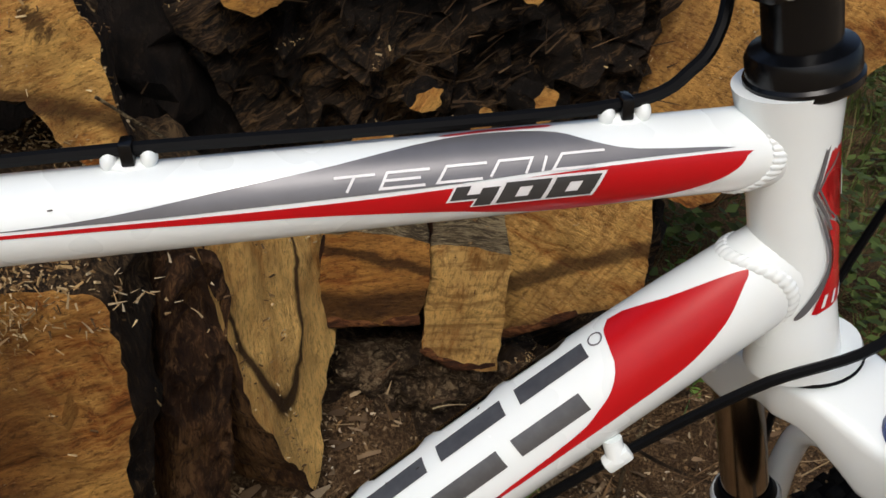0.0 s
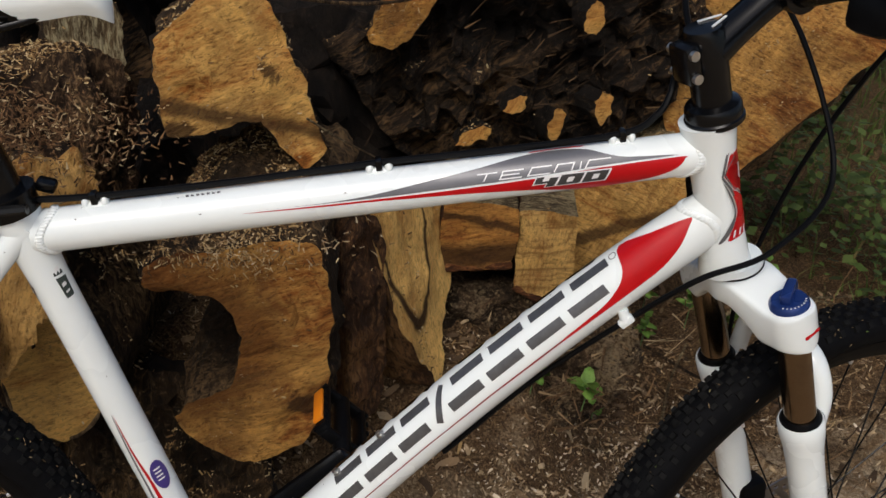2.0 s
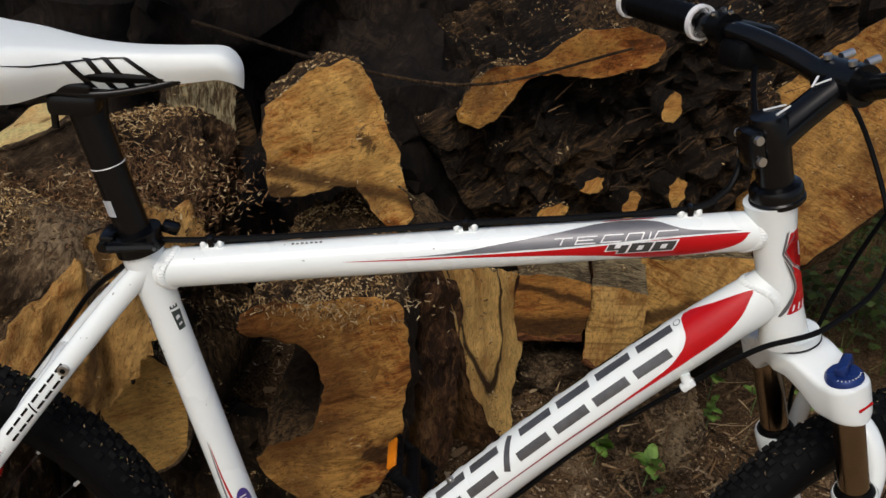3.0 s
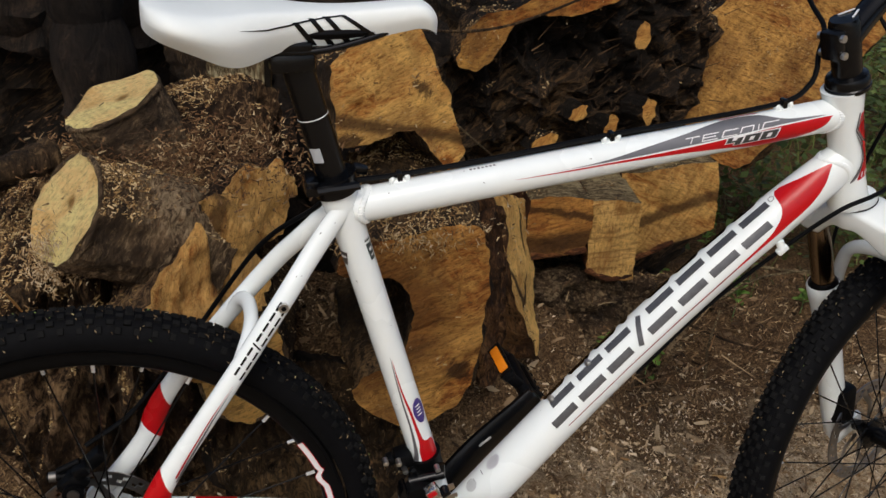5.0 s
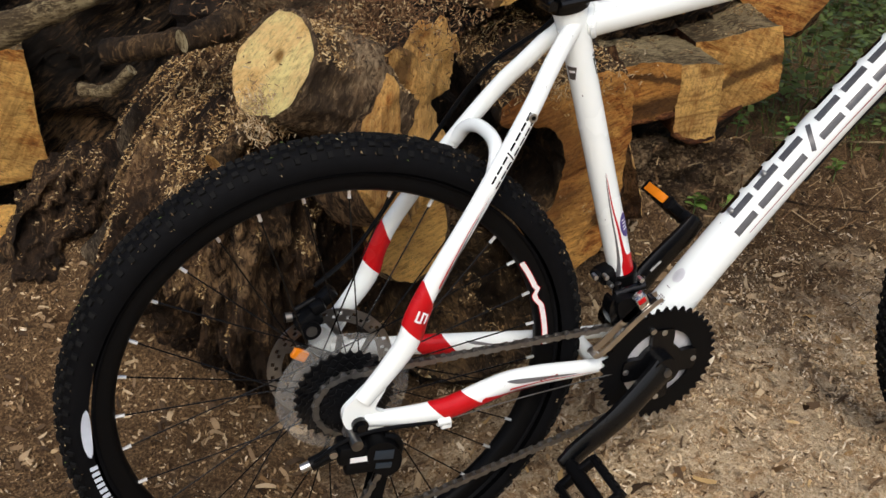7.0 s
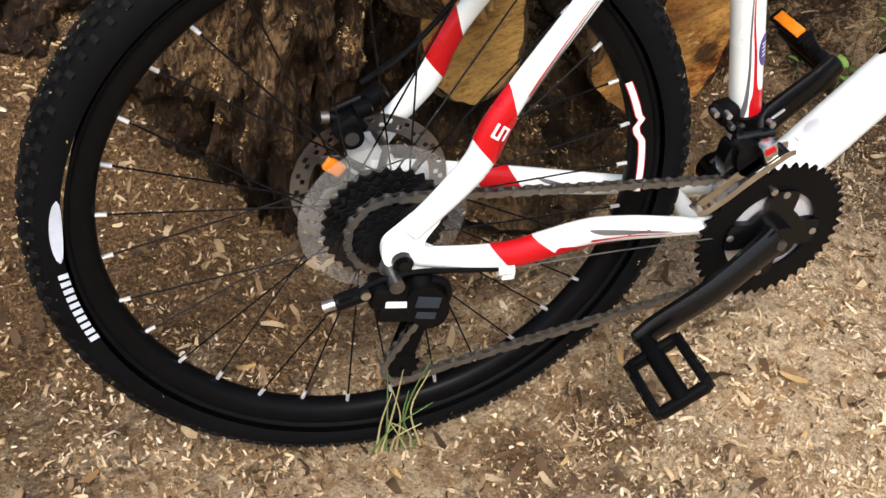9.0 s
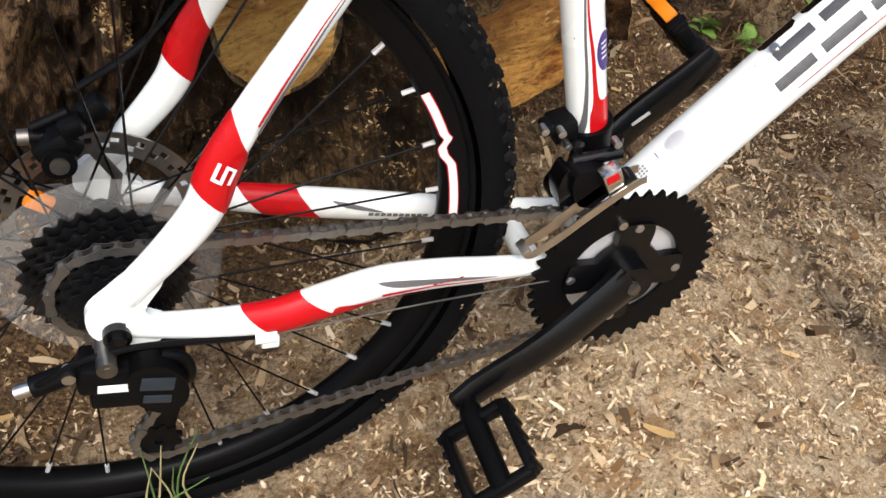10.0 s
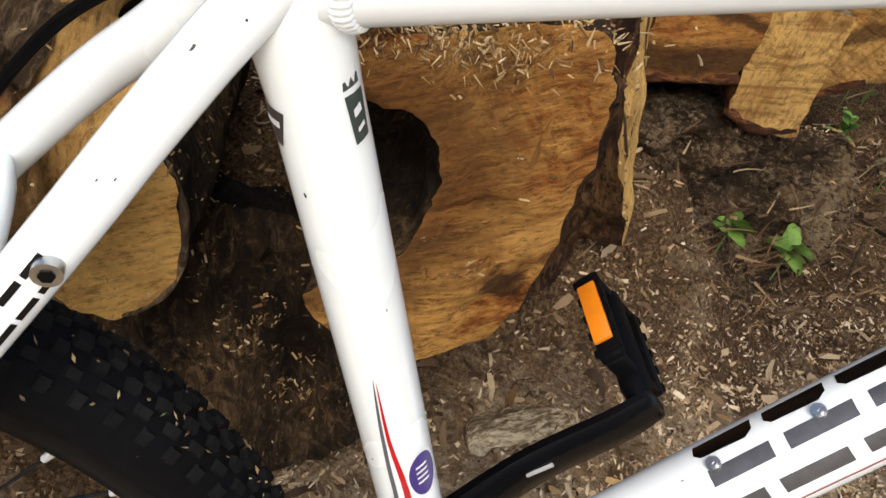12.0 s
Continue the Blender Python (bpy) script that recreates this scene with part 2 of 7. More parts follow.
def box(bm, centre, size, turn=None, bevel=0.0):
    g = bmesh.ops.create_cube(bm, size=1.0)["verts"]
    if bevel:
        bmesh.ops.scale(bm, vec=size, verts=g)
        es = list({e for v in g for e in v.link_edges})
        g = list({v for f in bmesh.ops.bevel(bm, geom=es, offset=bevel, segments=2, affect="EDGES", profile=0.5)["faces"] for v in f.verts} | {v for v in g if v.is_valid})
    else:
        bmesh.ops.scale(bm, vec=size, verts=g)
    m = Matrix.Translation(centre) @ (turn or Matrix())
    bmesh.ops.transform(bm, matrix=m, verts=g)
    return bm


def fbm(p, octaves=4):
    return noise.fractal(p, 1.0, 2.1, octaves)


# ---- ground ----
def ground_z(x, y):
    """Trodden sawdust: a low heap under the cranks and a slow rise to the pile."""
    z = 0.112 * math.exp(-((x - 0.17) / 0.30) ** 2 - ((y - 0.10) / 0.50) ** 2)
    z += 0.16 * math.exp(-((x + 0.72) / 0.20) ** 2 - ((y - 0.66) / 0.16) ** 2)
    side = 0.5 - 0.5 * math.tanh((x - 0.48) / 0.09)
    z += 0.05 * side * (0.5 + 0.5 * math.tanh((y - 0.35) / 0.16))
    heap = 0.5 + 0.5 * math.tanh((y - 0.47) / 0.085)
    z += 0.17 * heap * (0.5 - 0.5 * math.tanh((x - 0.50) / 0.07)) * (0.5 - 0.5 * math.tanh((y - 1.2) / 0.2)) * (0.5 + 0.5 * math.tanh((x + 0.62) / 0.08))
    w = math.exp(-(math.hypot(x, y) / 6.0) ** 2)
    z += w * (0.010 * fbm(Vector((x * 6, y * 6, 0)), 3) + 0.011 * fbm(Vector((x * 20, y * 20, 3)), 4) + 0.018 * max(0, heap - 0.1) * fbm(Vector((x * 14, y * 14, 6)), 4))
    for cx, cy in ((-0.417, 0.0), (0.68, 0.01)):
        z -= 0.012 * math.exp(-((x - cx) / 0.10) ** 2 - ((y - cy) / 0.05) ** 2)
    return z + 0.004




def spread(lo, hi, step, far):
    """Even steps from lo to hi, then ever wider ones out to far."""
    a = list(np.arange(lo, hi + step / 2, step))
    d, out = step, []
    x = a[-1]
    while x < far:
        d *= 1.35
        x += d
        out.append(x)
    back, d, x = [], step, a[0]
    while x > -far:
        d *= 1.35
        x -= d
        back.append(x)
    return back[::-1] + a + out


SOIL = Mat("sawdust", 0.9, spec=0.15)
_a, _b, _c = SOIL.noise(210, 7, 0.8), SOIL.noise(48, 6, 0.7), SOIL.noise(5.5, 5, 0.65)
_x, _y, _z = SOIL.xyz()
_spill = SOIL.math("ADD", SOIL.math("MULTIPLY", SOIL.math("SUBTRACT", 0.29, _y), 1.6), SOIL.math("MULTIPLY", SOIL.math("ADD", _x, 0.30), 0.45))
# less pale dust, so a darker oval, in front of the cranks
_spill_dip = SOIL.math("ADD", SOIL.math("POWER", SOIL.math("DIVIDE", SOIL.math("ADD", _x, 0.14), 0.28), 2.0), SOIL.math("POWER", SOIL.math("DIVIDE", SOIL.math("ADD", _y, 0.12), 0.15), 2.0))
_spill = SOIL.math("SUBTRACT", _spill, SOIL.ramp(_spill_dip, (0.0, 0.42), (0.9, 0.0)))
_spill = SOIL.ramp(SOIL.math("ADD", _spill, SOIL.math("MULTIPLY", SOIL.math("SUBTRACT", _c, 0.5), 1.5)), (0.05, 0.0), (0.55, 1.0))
_dust = SOIL.ramp(_a, (0.36, (0.22, 0.136, 0.070)), (0.46, (0.50, 0.365, 0.215)), (0.58, (0.72, 0.58, 0.39)))
_dust = SOIL.mix(SOIL.math("MULTIPLY", SOIL.ramp(SOIL.noise(17, 6, 0.68, distort=1.0), (0.49, 0.0), (0.58, 1.0)), 0.65), _dust, (0.33, 0.180, 0.072))
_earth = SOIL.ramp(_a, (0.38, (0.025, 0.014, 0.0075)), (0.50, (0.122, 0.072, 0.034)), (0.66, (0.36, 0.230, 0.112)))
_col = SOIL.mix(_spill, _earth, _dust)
_col = SOIL.mix(SOIL.math("MULTIPLY", SOIL.ramp(_b, (0.36, 1.0), (0.45, 0.0)), 0.65), _col, (0.070, 0.039, 0.019))
_d = SOIL.noise(9, 6, 0.7, distort=1.5)
_col = SOIL.mix(SOIL.math("MULTIPLY", SOIL.ramp(_d, (0.36, 1.0), (0.45, 0.0)), 0.75), _col, (0.055, 0.028, 0.012))
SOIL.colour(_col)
SOIL.bump(SOIL.math("ADD", _a, SOIL.math("MULTIPLY", _b, 1.6)), 0.008, 0.9)
SOIL = SOIL.m

xs, ys = spread(-1.15, 1.45, 0.014, 400), spread(-0.5, 1.35, 0.014, 400)
verts = [(x, y, ground_z(x, y)) for y in ys for x in xs]
nx = len(xs)
faces = [(j * nx + i, j * nx + i + 1, (j + 1) * nx + i + 1, (j + 1) * nx + i) for j in range(len(ys) - 1) for i in range(nx - 1)]
me = bpy.data.meshes.new("ground")
me.from_pydata(verts, [], faces)
me.polygons.foreach_set("use_smooth", [True] * len(me.polygons))
me.materials.append(SOIL)
ground = tagged(new("ground", me), "brown sawdust and wood chips trodden over soil", "ground", kind="structure")

# ---- wood pile ----
from mathutils.geometry import delaunay_2d_cdt

FRESH = cut_wood("fresh_cut_wood", (0.90, 0.64, 0.27), (0.66, 0.34, 0.085), (0.300, 0.150, 0.050), 60, (0.006, 0, 0.012), (0.004, 0.012), 60, 0.06, 0.2, 20, 0.25, 0.22, 0.95, waver=0.016)
PALE_CUT = cut_wood("pale_cut_wood", (0.778, 0.460, 0.132), (0.480, 0.197, 0.040), (0.160, 0.071, 0.023), 26, (0, 0, 0), (0.0, 0.05), 25, 0.30, 0.3, 30, 0.25, 0.5, 0.2)
ORANGE_CUT = cut_wood("orange_cut_wood", (0.756, 0.420, 0.108), (0.420, 0.139, 0.024), (0.085, 0.032, 0.011), 30, (0, 0, 0), (0.0, 0.05), 20, 0.55, 0.3, 70, 0.2, 0.5, 0.3)
SPLIT_CUT = cut_wood("split_log_wood", (0.756, 0.440, 0.124), (0.420, 0.147, 0.026), (0.085, 0.034, 0.012), 26, (0, 0, 0), (0.0, 0.04), 22, 0.55, 0.3, 12, 0.2, 0.55, 0.2, ((0.042, 0.012, 0.010), (-0.070, -0.066, 0.022)), None, ((0.0, -0.045, -12, 0.010),))
TORN_CUT = cut_wood("torn_pale_wood", (0.670, 0.390, 0.120), (0.400, 0.155, 0.033), (0.090, 0.040, 0.014), 20, (0, 0, 0), (0.0, 0.01), 62, 0.45, 0.2, 20, 0.0, 0.7, 0.0, (), None, ((-0.02, 0.0, 74, 0.008),))
DULL_CUT = cut_wood("dull_orange_wood", (0.497, 0.250, 0.056), (0.280, 0.088, 0.015), (0.050, 0.019, 0.007), 34, (0, 0, 0), (0.0, 0.05), 15, 0.75, 0.3, 60, 0.2, 0.5, 0.3)
OLD_CUT = cut_wood("weathered_cut_wood", (0.691, 0.370, 0.096), (0.360, 0.126, 0.024), (0.075, 0.028, 0.010), 24, (-0.085, 0, 0.02), (0.105, 0.160), 22, 0.62, 0.45, 14, 0.2, 0.5, 0.75, ((0.066, -0.085, 0.020),))
STREAK = cut_wood("streaked_split_wood", (0.713, 0.420, 0.120), (0.400, 0.155, 0.030), (0.090, 0.036, 0.012), 20, (0, 0, 0), (0.0, 0.01), -24, 0.5, 0.55, 62, 0.05, 0.7, 0.0)
THIRD_BLOCK = cut_wood("dark_banded_wood", (0.691, 0.400, 0.116), (0.380, 0.143, 0.028), (0.080, 0.032, 0.011), 20, (0, 0, 0), (0.0, 0.01), -22, 0.5, 0.55, 62, 0.05, 0.7, 0.0, (), None, ((0.0, 0.0, 24, 0.012), (0.02, -0.085, 20, 0.020)))
FAR_CUT = cut_wood("dull_streaked_wood", (0.540, 0.290, 0.076), (0.280, 0.097, 0.018), (0.055, 0.022, 0.008), 20, (0, 0, 0), (0.0, 0.01), -35, 0.65, 0.4, 40, 0.0, 0.65, 0.0)
VEINED = cut_wood("veined_split_wood", (0.778, 0.480, 0.148), (0.520, 0.239, 0.056), (0.130, 0.052, 0.016), 20, (0, 0, 0), (0.0, 0.01), 80, 0.28, 0.2, 10, 0.0, 0.5, 0.0, (), (0.005, -0.085, 30.0, 0.013))
GRAINED = cut_wood("cross_grained_wood", (0.734, 0.450, 0.144), (0.420, 0.181, 0.043), (0.100, 0.043, 0.016), 20, (0, 0, 0), (0.0, 0.01), 84, 0.40, 0.8, 8, 0.0, 0.6, 0.0)
DARK_BLOCK = cut_wood("dark_split_wood", (0.540, 0.260, 0.060), (0.260, 0.080, 0.015), (0.045, 0.017, 0.007), 20, (0, 0, 0), (0.0, 0.01), 8, 0.55, 0.45, 20, 0.0, 0.6, 0.0, (), None, ((0.0, -0.03, 6, 0.022), (0.0, 0.030, -10, 0.007)))
BARK = bark_like("bark", (0.00936, 0.00616, 0.00368), (0.06396, 0.03784, 0.01748), (0.234, 0.1452, 0.0644), 16, (1.5, 1.5, 0.5), 0.59)
TORN = bark_like("torn_stump_wood", (0.0105, 0.0062, 0.0036), (0.074, 0.041, 0.0200), (0.36, 0.225, 0.110), 15, (1.3, 1.3, 0.70), 0.585, 0.03)
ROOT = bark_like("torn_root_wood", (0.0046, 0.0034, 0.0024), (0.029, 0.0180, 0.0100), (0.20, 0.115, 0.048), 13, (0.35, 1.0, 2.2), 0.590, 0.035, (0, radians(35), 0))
SLABBARK = bark_like("slab_bark", (0.01716, 0.00792, 0.0046), (0.0819, 0.03696, 0.01472), (0.234, 0.1232, 0.046), 20, (1.5, 1.5, 0.45), 0.58, 0.02)
REDBARK = bark_like("red_brown_bark", (0.0234, 0.0088, 0.0046), (0.0975, 0.03344, 0.01104), (0.2496, 0.1056, 0.0368), 22, (0.5, 1, 1.5), 0.60, 0.012)
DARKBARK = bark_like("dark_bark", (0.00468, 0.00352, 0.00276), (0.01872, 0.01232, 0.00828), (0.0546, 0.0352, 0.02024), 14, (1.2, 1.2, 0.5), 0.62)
SPLINT = bark_like("splintered_wood", (0.0546, 0.03344, 0.01472), (0.2106, 0.1452, 0.069), (0.5148, 0.44, 0.2576), 24, (2.2, 1.0, 0.5), 0.53, 0.016)
WORN = bark_like("weathered_wood_top", (0.0468, 0.03168, 0.01656), (0.156, 0.11, 0.0552), (0.3744, 0.2992, 0.1656), 26, (0.5, 1.6, 1.6), 0.55, 0.012)
STUBBARK = bark_like("brown_branch_bark", (0.026, 0.016, 0.009), (0.125, 0.080, 0.042), (0.36, 0.26, 0.15), 22, (1.4, 1.4, 0.5), 0.585, 0.014)
BLEACHED = bark_like("bleached_wood", (0.16, 0.105, 0.055), (0.36, 0.27, 0.15), (0.82, 0.70, 0.48), 30, (0.5, 1.5, 1.5), 0.53, 0.012)
DUFF = bark_like("brown_duff", (0.022, 0.013, 0.007), (0.115, 0.070, 0.036), (0.42, 0.31, 0.18), 24, (1.0, 1.0, 1.4), 0.57, 0.03)
OLDROOT = bark_like("grey_root_wood", (0.018, 0.013, 0.009), (0.090, 0.064, 0.040), (0.32, 0.25, 0.16), 20, (1.8, 1.0, 0.45), 0.58, 0.03)
pile_meshes = []


def facing(p, n):
    """A pose whose local -y looks along n, with its z as upright as it can be."""
    y = -Vector(n).normalized()
    x = y.cross(Vector((0, 0, 1))).normalized()
    m = Matrix((x, y, x.cross(y))).transposed().to_4x4()
    m.translation = p
    return m


def closed_curve(pts, n, sharp=False):
    m = len(pts)
    out = []
    for i in range(n):
        u = i / n * m
        k = int(u)
        t = u - k
        p0, p1, p2, p3 = (Vector((pts[(k + j - 1) % m][0], 0, pts[(k + j - 1) % m][1])) for j in range(4))
        c = 0.5 * (2 * p1 + (p2 - p0) * t + (2 * p0 - 5 * p1 + 4 * p2 - p3) * t * t + (3 * p1 - p0 - 3 * p2 + p3) * t ** 3)
        out.append(p1.lerp(p2, t) if sharp else c)
    return out


def chunk(name, label, category, at, outline, depth, face, side, taper=1.0, rough=0.02, seed=0, n=96, rings=14, jag=0.009, shear=(0, 0), relief=0.010, top=None, sharp=False, cell=0.014, pull=None, barked=False, skin=None):
    """A sawn or split piece: outline (x, z) of its face, sides running back along y with bark relief."""
    bm = bmesh.new()
    base = closed_curve(outline, n, sharp)
    mid = sum(base, Vector()) / n
    grid = []
    for j in range(rings + 1):
        f = j / rings
        row = []
        for i, p in enumerate(base):
            tang = base[(i + 1) % n] - base[i - 1]
            nor = Vector((tang.z, 0, -tang.x)).normalized()
            q = mid + (p - mid) * (1 + (taper - 1) * f)
            amp = jag if j == 0 else rough
            d = fbm(Vector((q.x * 13, f * depth * 9, q.z * 13 + seed * 7.3)), 4) * amp
            d += 0.45 * amp * fbm(Vector((q.x * 55, f * depth * 28, q.z * 55 + seed)), 3)
            row.append(bm.verts.new(q + nor * d + Vector((shear[0] * f, f * depth + (0.008 * fbm(q * 14 + Vector((seed, 0, 0)), 3) if j == 0 else 0), shear[1] * f))))
        grid.append(row)
    for a, b in zip(grid, grid[1:]):
        for i in range(n):
            bm.faces.new((a[i], a[(i + 1) % n], b[(i + 1) % n], b[i])).material_index = 1
    bm.faces.new(grid[-1][::-1]).material_index = 1
    # the sawn face: a fine net inside the outline
    rim = [Vector((v.co.x, v.co.z)) for v in grid[0]]
    xs_, zs_ = [p.x for p in rim], [p.y for p in rim]
    rr = random.Random(seed)
    inner = []
    for a in np.arange(min(xs_), max(xs_), cell):
        for b in np.arange(min(zs_), max(zs_), cell):
            p = Vector((a + rr.uniform(0, cell), b + rr.uniform(0, cell)))
            if min((p - q).length_squared for q in rim) > (cell * 0.5) ** 2:
                inner.append(p)
    vs, _e, tris, orig, _oe, _of = delaunay_2d_cdt(rim + inner, [], [list(range(n))], 1, 1e-7)
    net = []
    for v, o in zip(vs, orig):
        ids = [k for k in o if k < n]
        if ids:
            net.append(grid[0][ids[0]])
        else:
            d = relief * 0.8 * fbm(Vector((v.x * 15 + seed * 3.1, 0, v.y * 15)), 5) + 0.45 * relief * fbm(Vector((v.x * 70, seed, v.y * 38)), 3)
            net.append(bm.verts.new((v.x, d - (pull(v.x, v.y) if pull else 0), v.y)))
    for t in tris:
        if len({net[k] for k in t}) == 3:
            bm.faces.new([net[k] for k in t])
    for v in [v for v in bm.verts if not v.link_faces]:
        bm.verts.remove(v)
    bmesh.ops.recalc_face_normals(bm, faces=bm.faces[:])
    if top:
        up = at.to_3x3().inverted() @ Vector((0, 0, 1))
        for f in bm.faces:
            if f.material_index == 1 and f.normal.dot(up) > 0.55 and f.calc_center_median().z > 0.02:
                f.material_index = 2
    me = mesh_of(bm, name, [face, side] + ([top] if top else []))
    me.set_sharp_from_angle(angle=radians(50))
    ob = tagged(new(name, me), label, category, "logs in the pile")
    ob.matrix_basis = at
    pile_meshes.append(ob)
    if skin:
        # the bark's edge all round the sawn face
        pts = [v + Vector((0, 0.004, 0)) for v in base] + [base[0] + Vector((0, 0.004, 0))]
        ring_bm = sweep(bmesh.new(), pts, lambda f: 0.0032 * (1 + 0.35 * math.sin(2 * math.pi * 9 * f) * math.sin(2 * math.pi * 4 * f)), 8, 1.0, (0, 1, 0), False)
        part("bark", ring_bm, skin, ob, "rough dark bark rim")
    if barked:
        # a layer of bark left along the lower edge of the face
        low = sorted(p for p in outline if p[1] < 0.5 * min(q[1] for q in outline))
        pts = curve_points([(x, 0.002, z + 0.004) for x, z in low], 20)
        part("bark_edge", sweep(bmesh.new(), pts, lambda f: 0.0065 + 0.0008 * math.sin(17 * f), 10, 0.9), REDBARK, ob, "red-brown bark edge")
    return ob


def disc(r, squash=1.0, seed=0, n=12, wob=0.12):
    rnd = random.Random(seed)
    return [(r * math.cos(a) * (1 + rnd.uniform(-wob, wob)), r * squash * math.sin(a) * (1 + rnd.uniform(-wob, wob))) for a in (2 * math.pi * k / n for k in range(n))]


# the large hollow log: a crescent of sound wood round a rotten hole
chunk("hollow_log", "large hollow log with orange sawn face and dark rotten hole", "log", pose(0.020, 0.256, 0.432, 0, 0, 0),
      [(-0.105, 0.135), (-0.05, 0.155), (0.03, 0.160), (0.090, 0.148), (0.100, 0.05), (0.090, -0.08), (0.052, -0.152), (-0.02, -0.170), (-0.095, -0.118), (-0.085, -0.085), (-0.03, -0.055), (-0.012, 0.01), (-0.02, 0.065), (-0.07, 0.092), (-0.115, 0.100)],
      0.30, OLD_CUT, BARK, 1.0, 0.022, 1, 150, 18, relief=0.014, top=BARK, shear=(0.03, 0.02))
chunk("small_log", "round pale-cut log lying low in the pile", "log", pose(-0.232, 0.285, 0.375, -6, 0, -10), disc(0.066, 1.42, 4, 12, 0.05), 0.30, PALE_CUT, BARK, 1.0, 0.010, 2, relief=0.006, skin=STUBBARK)
chunk("split_log", "split log with orange heart and a dark knot", "log", pose(0.004, 0.40, 0.732, -12, 0, 6),
      [(-0.091, 0.050), (-0.062, 0.078), (-0.027, 0.108), (0.008, 0.115), (0.030, 0.113), (0.050, 0.077), (0.080, 0.005), (0.105, -0.085), (0.082, -0.110), (0.052, -0.080), (0.030, -0.047), (0.004, -0.044), (-0.042, -0.068), (-0.082, -0.062), (-0.090, 0.0)],
      0.22, SPLIT_CUT, BARK, 0.95, 0.014, 3, relief=0.016, sharp=True, pull=lambda x, z: 0.022 * math.exp(-((x - 0.045) / 0.018) ** 2 - ((z - 0.01) / 0.022) ** 2) - 0.020 * max(0, (x - 0.03) * 6))
chunk("wood_slab", "upright pale wood slab with a dark curved vein", "wood slab", facing((0.234, 0.455, 0.425), (0.895, -0.425, 0.26)),
      [(-0.100, 0.170), (-0.03, 0.135), (0.08, 0.080), (0.190, 0.020), (0.155, -0.055), (0.075, -0.125), (0.010, -0.200), (-0.035, -0.130), (-0.078, 0.01)],
      0.085, VEINED, SLABBARK, 0.95, 0.010, 4, top=WORN, sharp=True)
chunk("bark_strip", "red-brown bark strip standing beside the hollow log", "bark", pose(0.168, 0.370, 0.395, -4, 0, 28),
      [(-0.030, 0.150), (0.020, 0.155), (0.028, 0.05), (0.030, -0.06), (0.028, -0.135), (0.0, -0.155), (-0.028, -0.130), (-0.034, 0.0)], 0.05, SLABBARK, SLABBARK, 0.95, 0.010, 71, relief=0.020, cell=0.008)
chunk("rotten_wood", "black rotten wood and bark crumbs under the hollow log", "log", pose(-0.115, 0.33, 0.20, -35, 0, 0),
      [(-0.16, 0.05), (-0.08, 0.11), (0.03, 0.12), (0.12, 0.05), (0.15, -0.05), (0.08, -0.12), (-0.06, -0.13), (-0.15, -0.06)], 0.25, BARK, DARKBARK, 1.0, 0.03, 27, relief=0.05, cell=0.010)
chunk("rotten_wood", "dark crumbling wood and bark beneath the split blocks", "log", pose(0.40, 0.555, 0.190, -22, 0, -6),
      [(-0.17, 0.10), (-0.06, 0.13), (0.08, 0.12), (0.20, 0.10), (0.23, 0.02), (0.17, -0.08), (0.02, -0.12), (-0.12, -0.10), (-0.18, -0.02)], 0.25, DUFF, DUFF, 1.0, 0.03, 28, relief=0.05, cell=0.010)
chunk("wood_block", "dark orange split wood block", "wood block", pose(0.347, 0.556, 0.424, 0, 0, -6),
      [(-0.058, 0.055), (0.0, 0.062), (0.056, 0.055), (0.058, -0.02), (0.054, -0.05), (-0.05, -0.062), (-0.06, -0.01)], 0.16, DARK_BLOCK, REDBARK, 0.95, 0.008, 5, top=WORN, sharp=True, jag=0.005, barked=True)
chunk("wood_block", "sawn wood block with fine cross grain", "wood block", pose(0.452, 0.552, 0.392, 0, 0, -8),
      [(-0.046, 0.075), (0.0, 0.084), (0.044, 0.080), (0.047, 0.0), (0.045, -0.075), (0.0, -0.082), (-0.042, -0.062), (-0.046, 0.0)], 0.20, GRAINED, REDBARK, 0.95, 0.006, 6, top=WORN, sharp=True, jag=0.004, barked=True)
chunk("wood_block", "large sawn wood block, weathered top and orange face", "wood block", pose(0.598, 0.632, 0.405, 0, 0, -10),
      [(-0.10, 0.075), (0.0, 0.092), (0.080, 0.105), (0.095, 0.02), (0.095, -0.035), (0.02, -0.068), (-0.06, -0.110), (-0.10, -0.105)], 0.26, THIRD_BLOCK, REDBARK, 0.95, 0.008, 7, top=WORN, sharp=True, jag=0.005, barked=True)
chunk("root_mass", "dark torn root wood with ragged fibres", "root mass", pose(0.42, 0.76, 0.66, 0, 0, 0),
      [(-0.27, -0.04), (-0.20, 0.05), (-0.10, 0.13), (0.05, 0.14), (0.15, 0.20), (0.25, 0.12), (0.27, -0.05), (0.20, -0.16), (0.02, -0.19), (-0.17, -0.20)], 0.5, ROOT, ROOT, 1.15, 0.06, 8, 130, 18, relief=0.085, cell=0.011)
chunk("cut_rim", "curved orange sawn rim of a torn log", "log", pose(0.33, 0.70, 0.765, -10, 0, 0),
      [(-0.160, -0.07), (-0.115, -0.005), (-0.04, 0.025), (0.05, 0.080), (0.15, 0.075), (0.14, 0.025), (0.03, 0.005), (-0.04, -0.010), (-0.105, -0.085)], 0.10, DULL_CUT, ROOT, 0.9, 0.012, 9, relief=0.016)
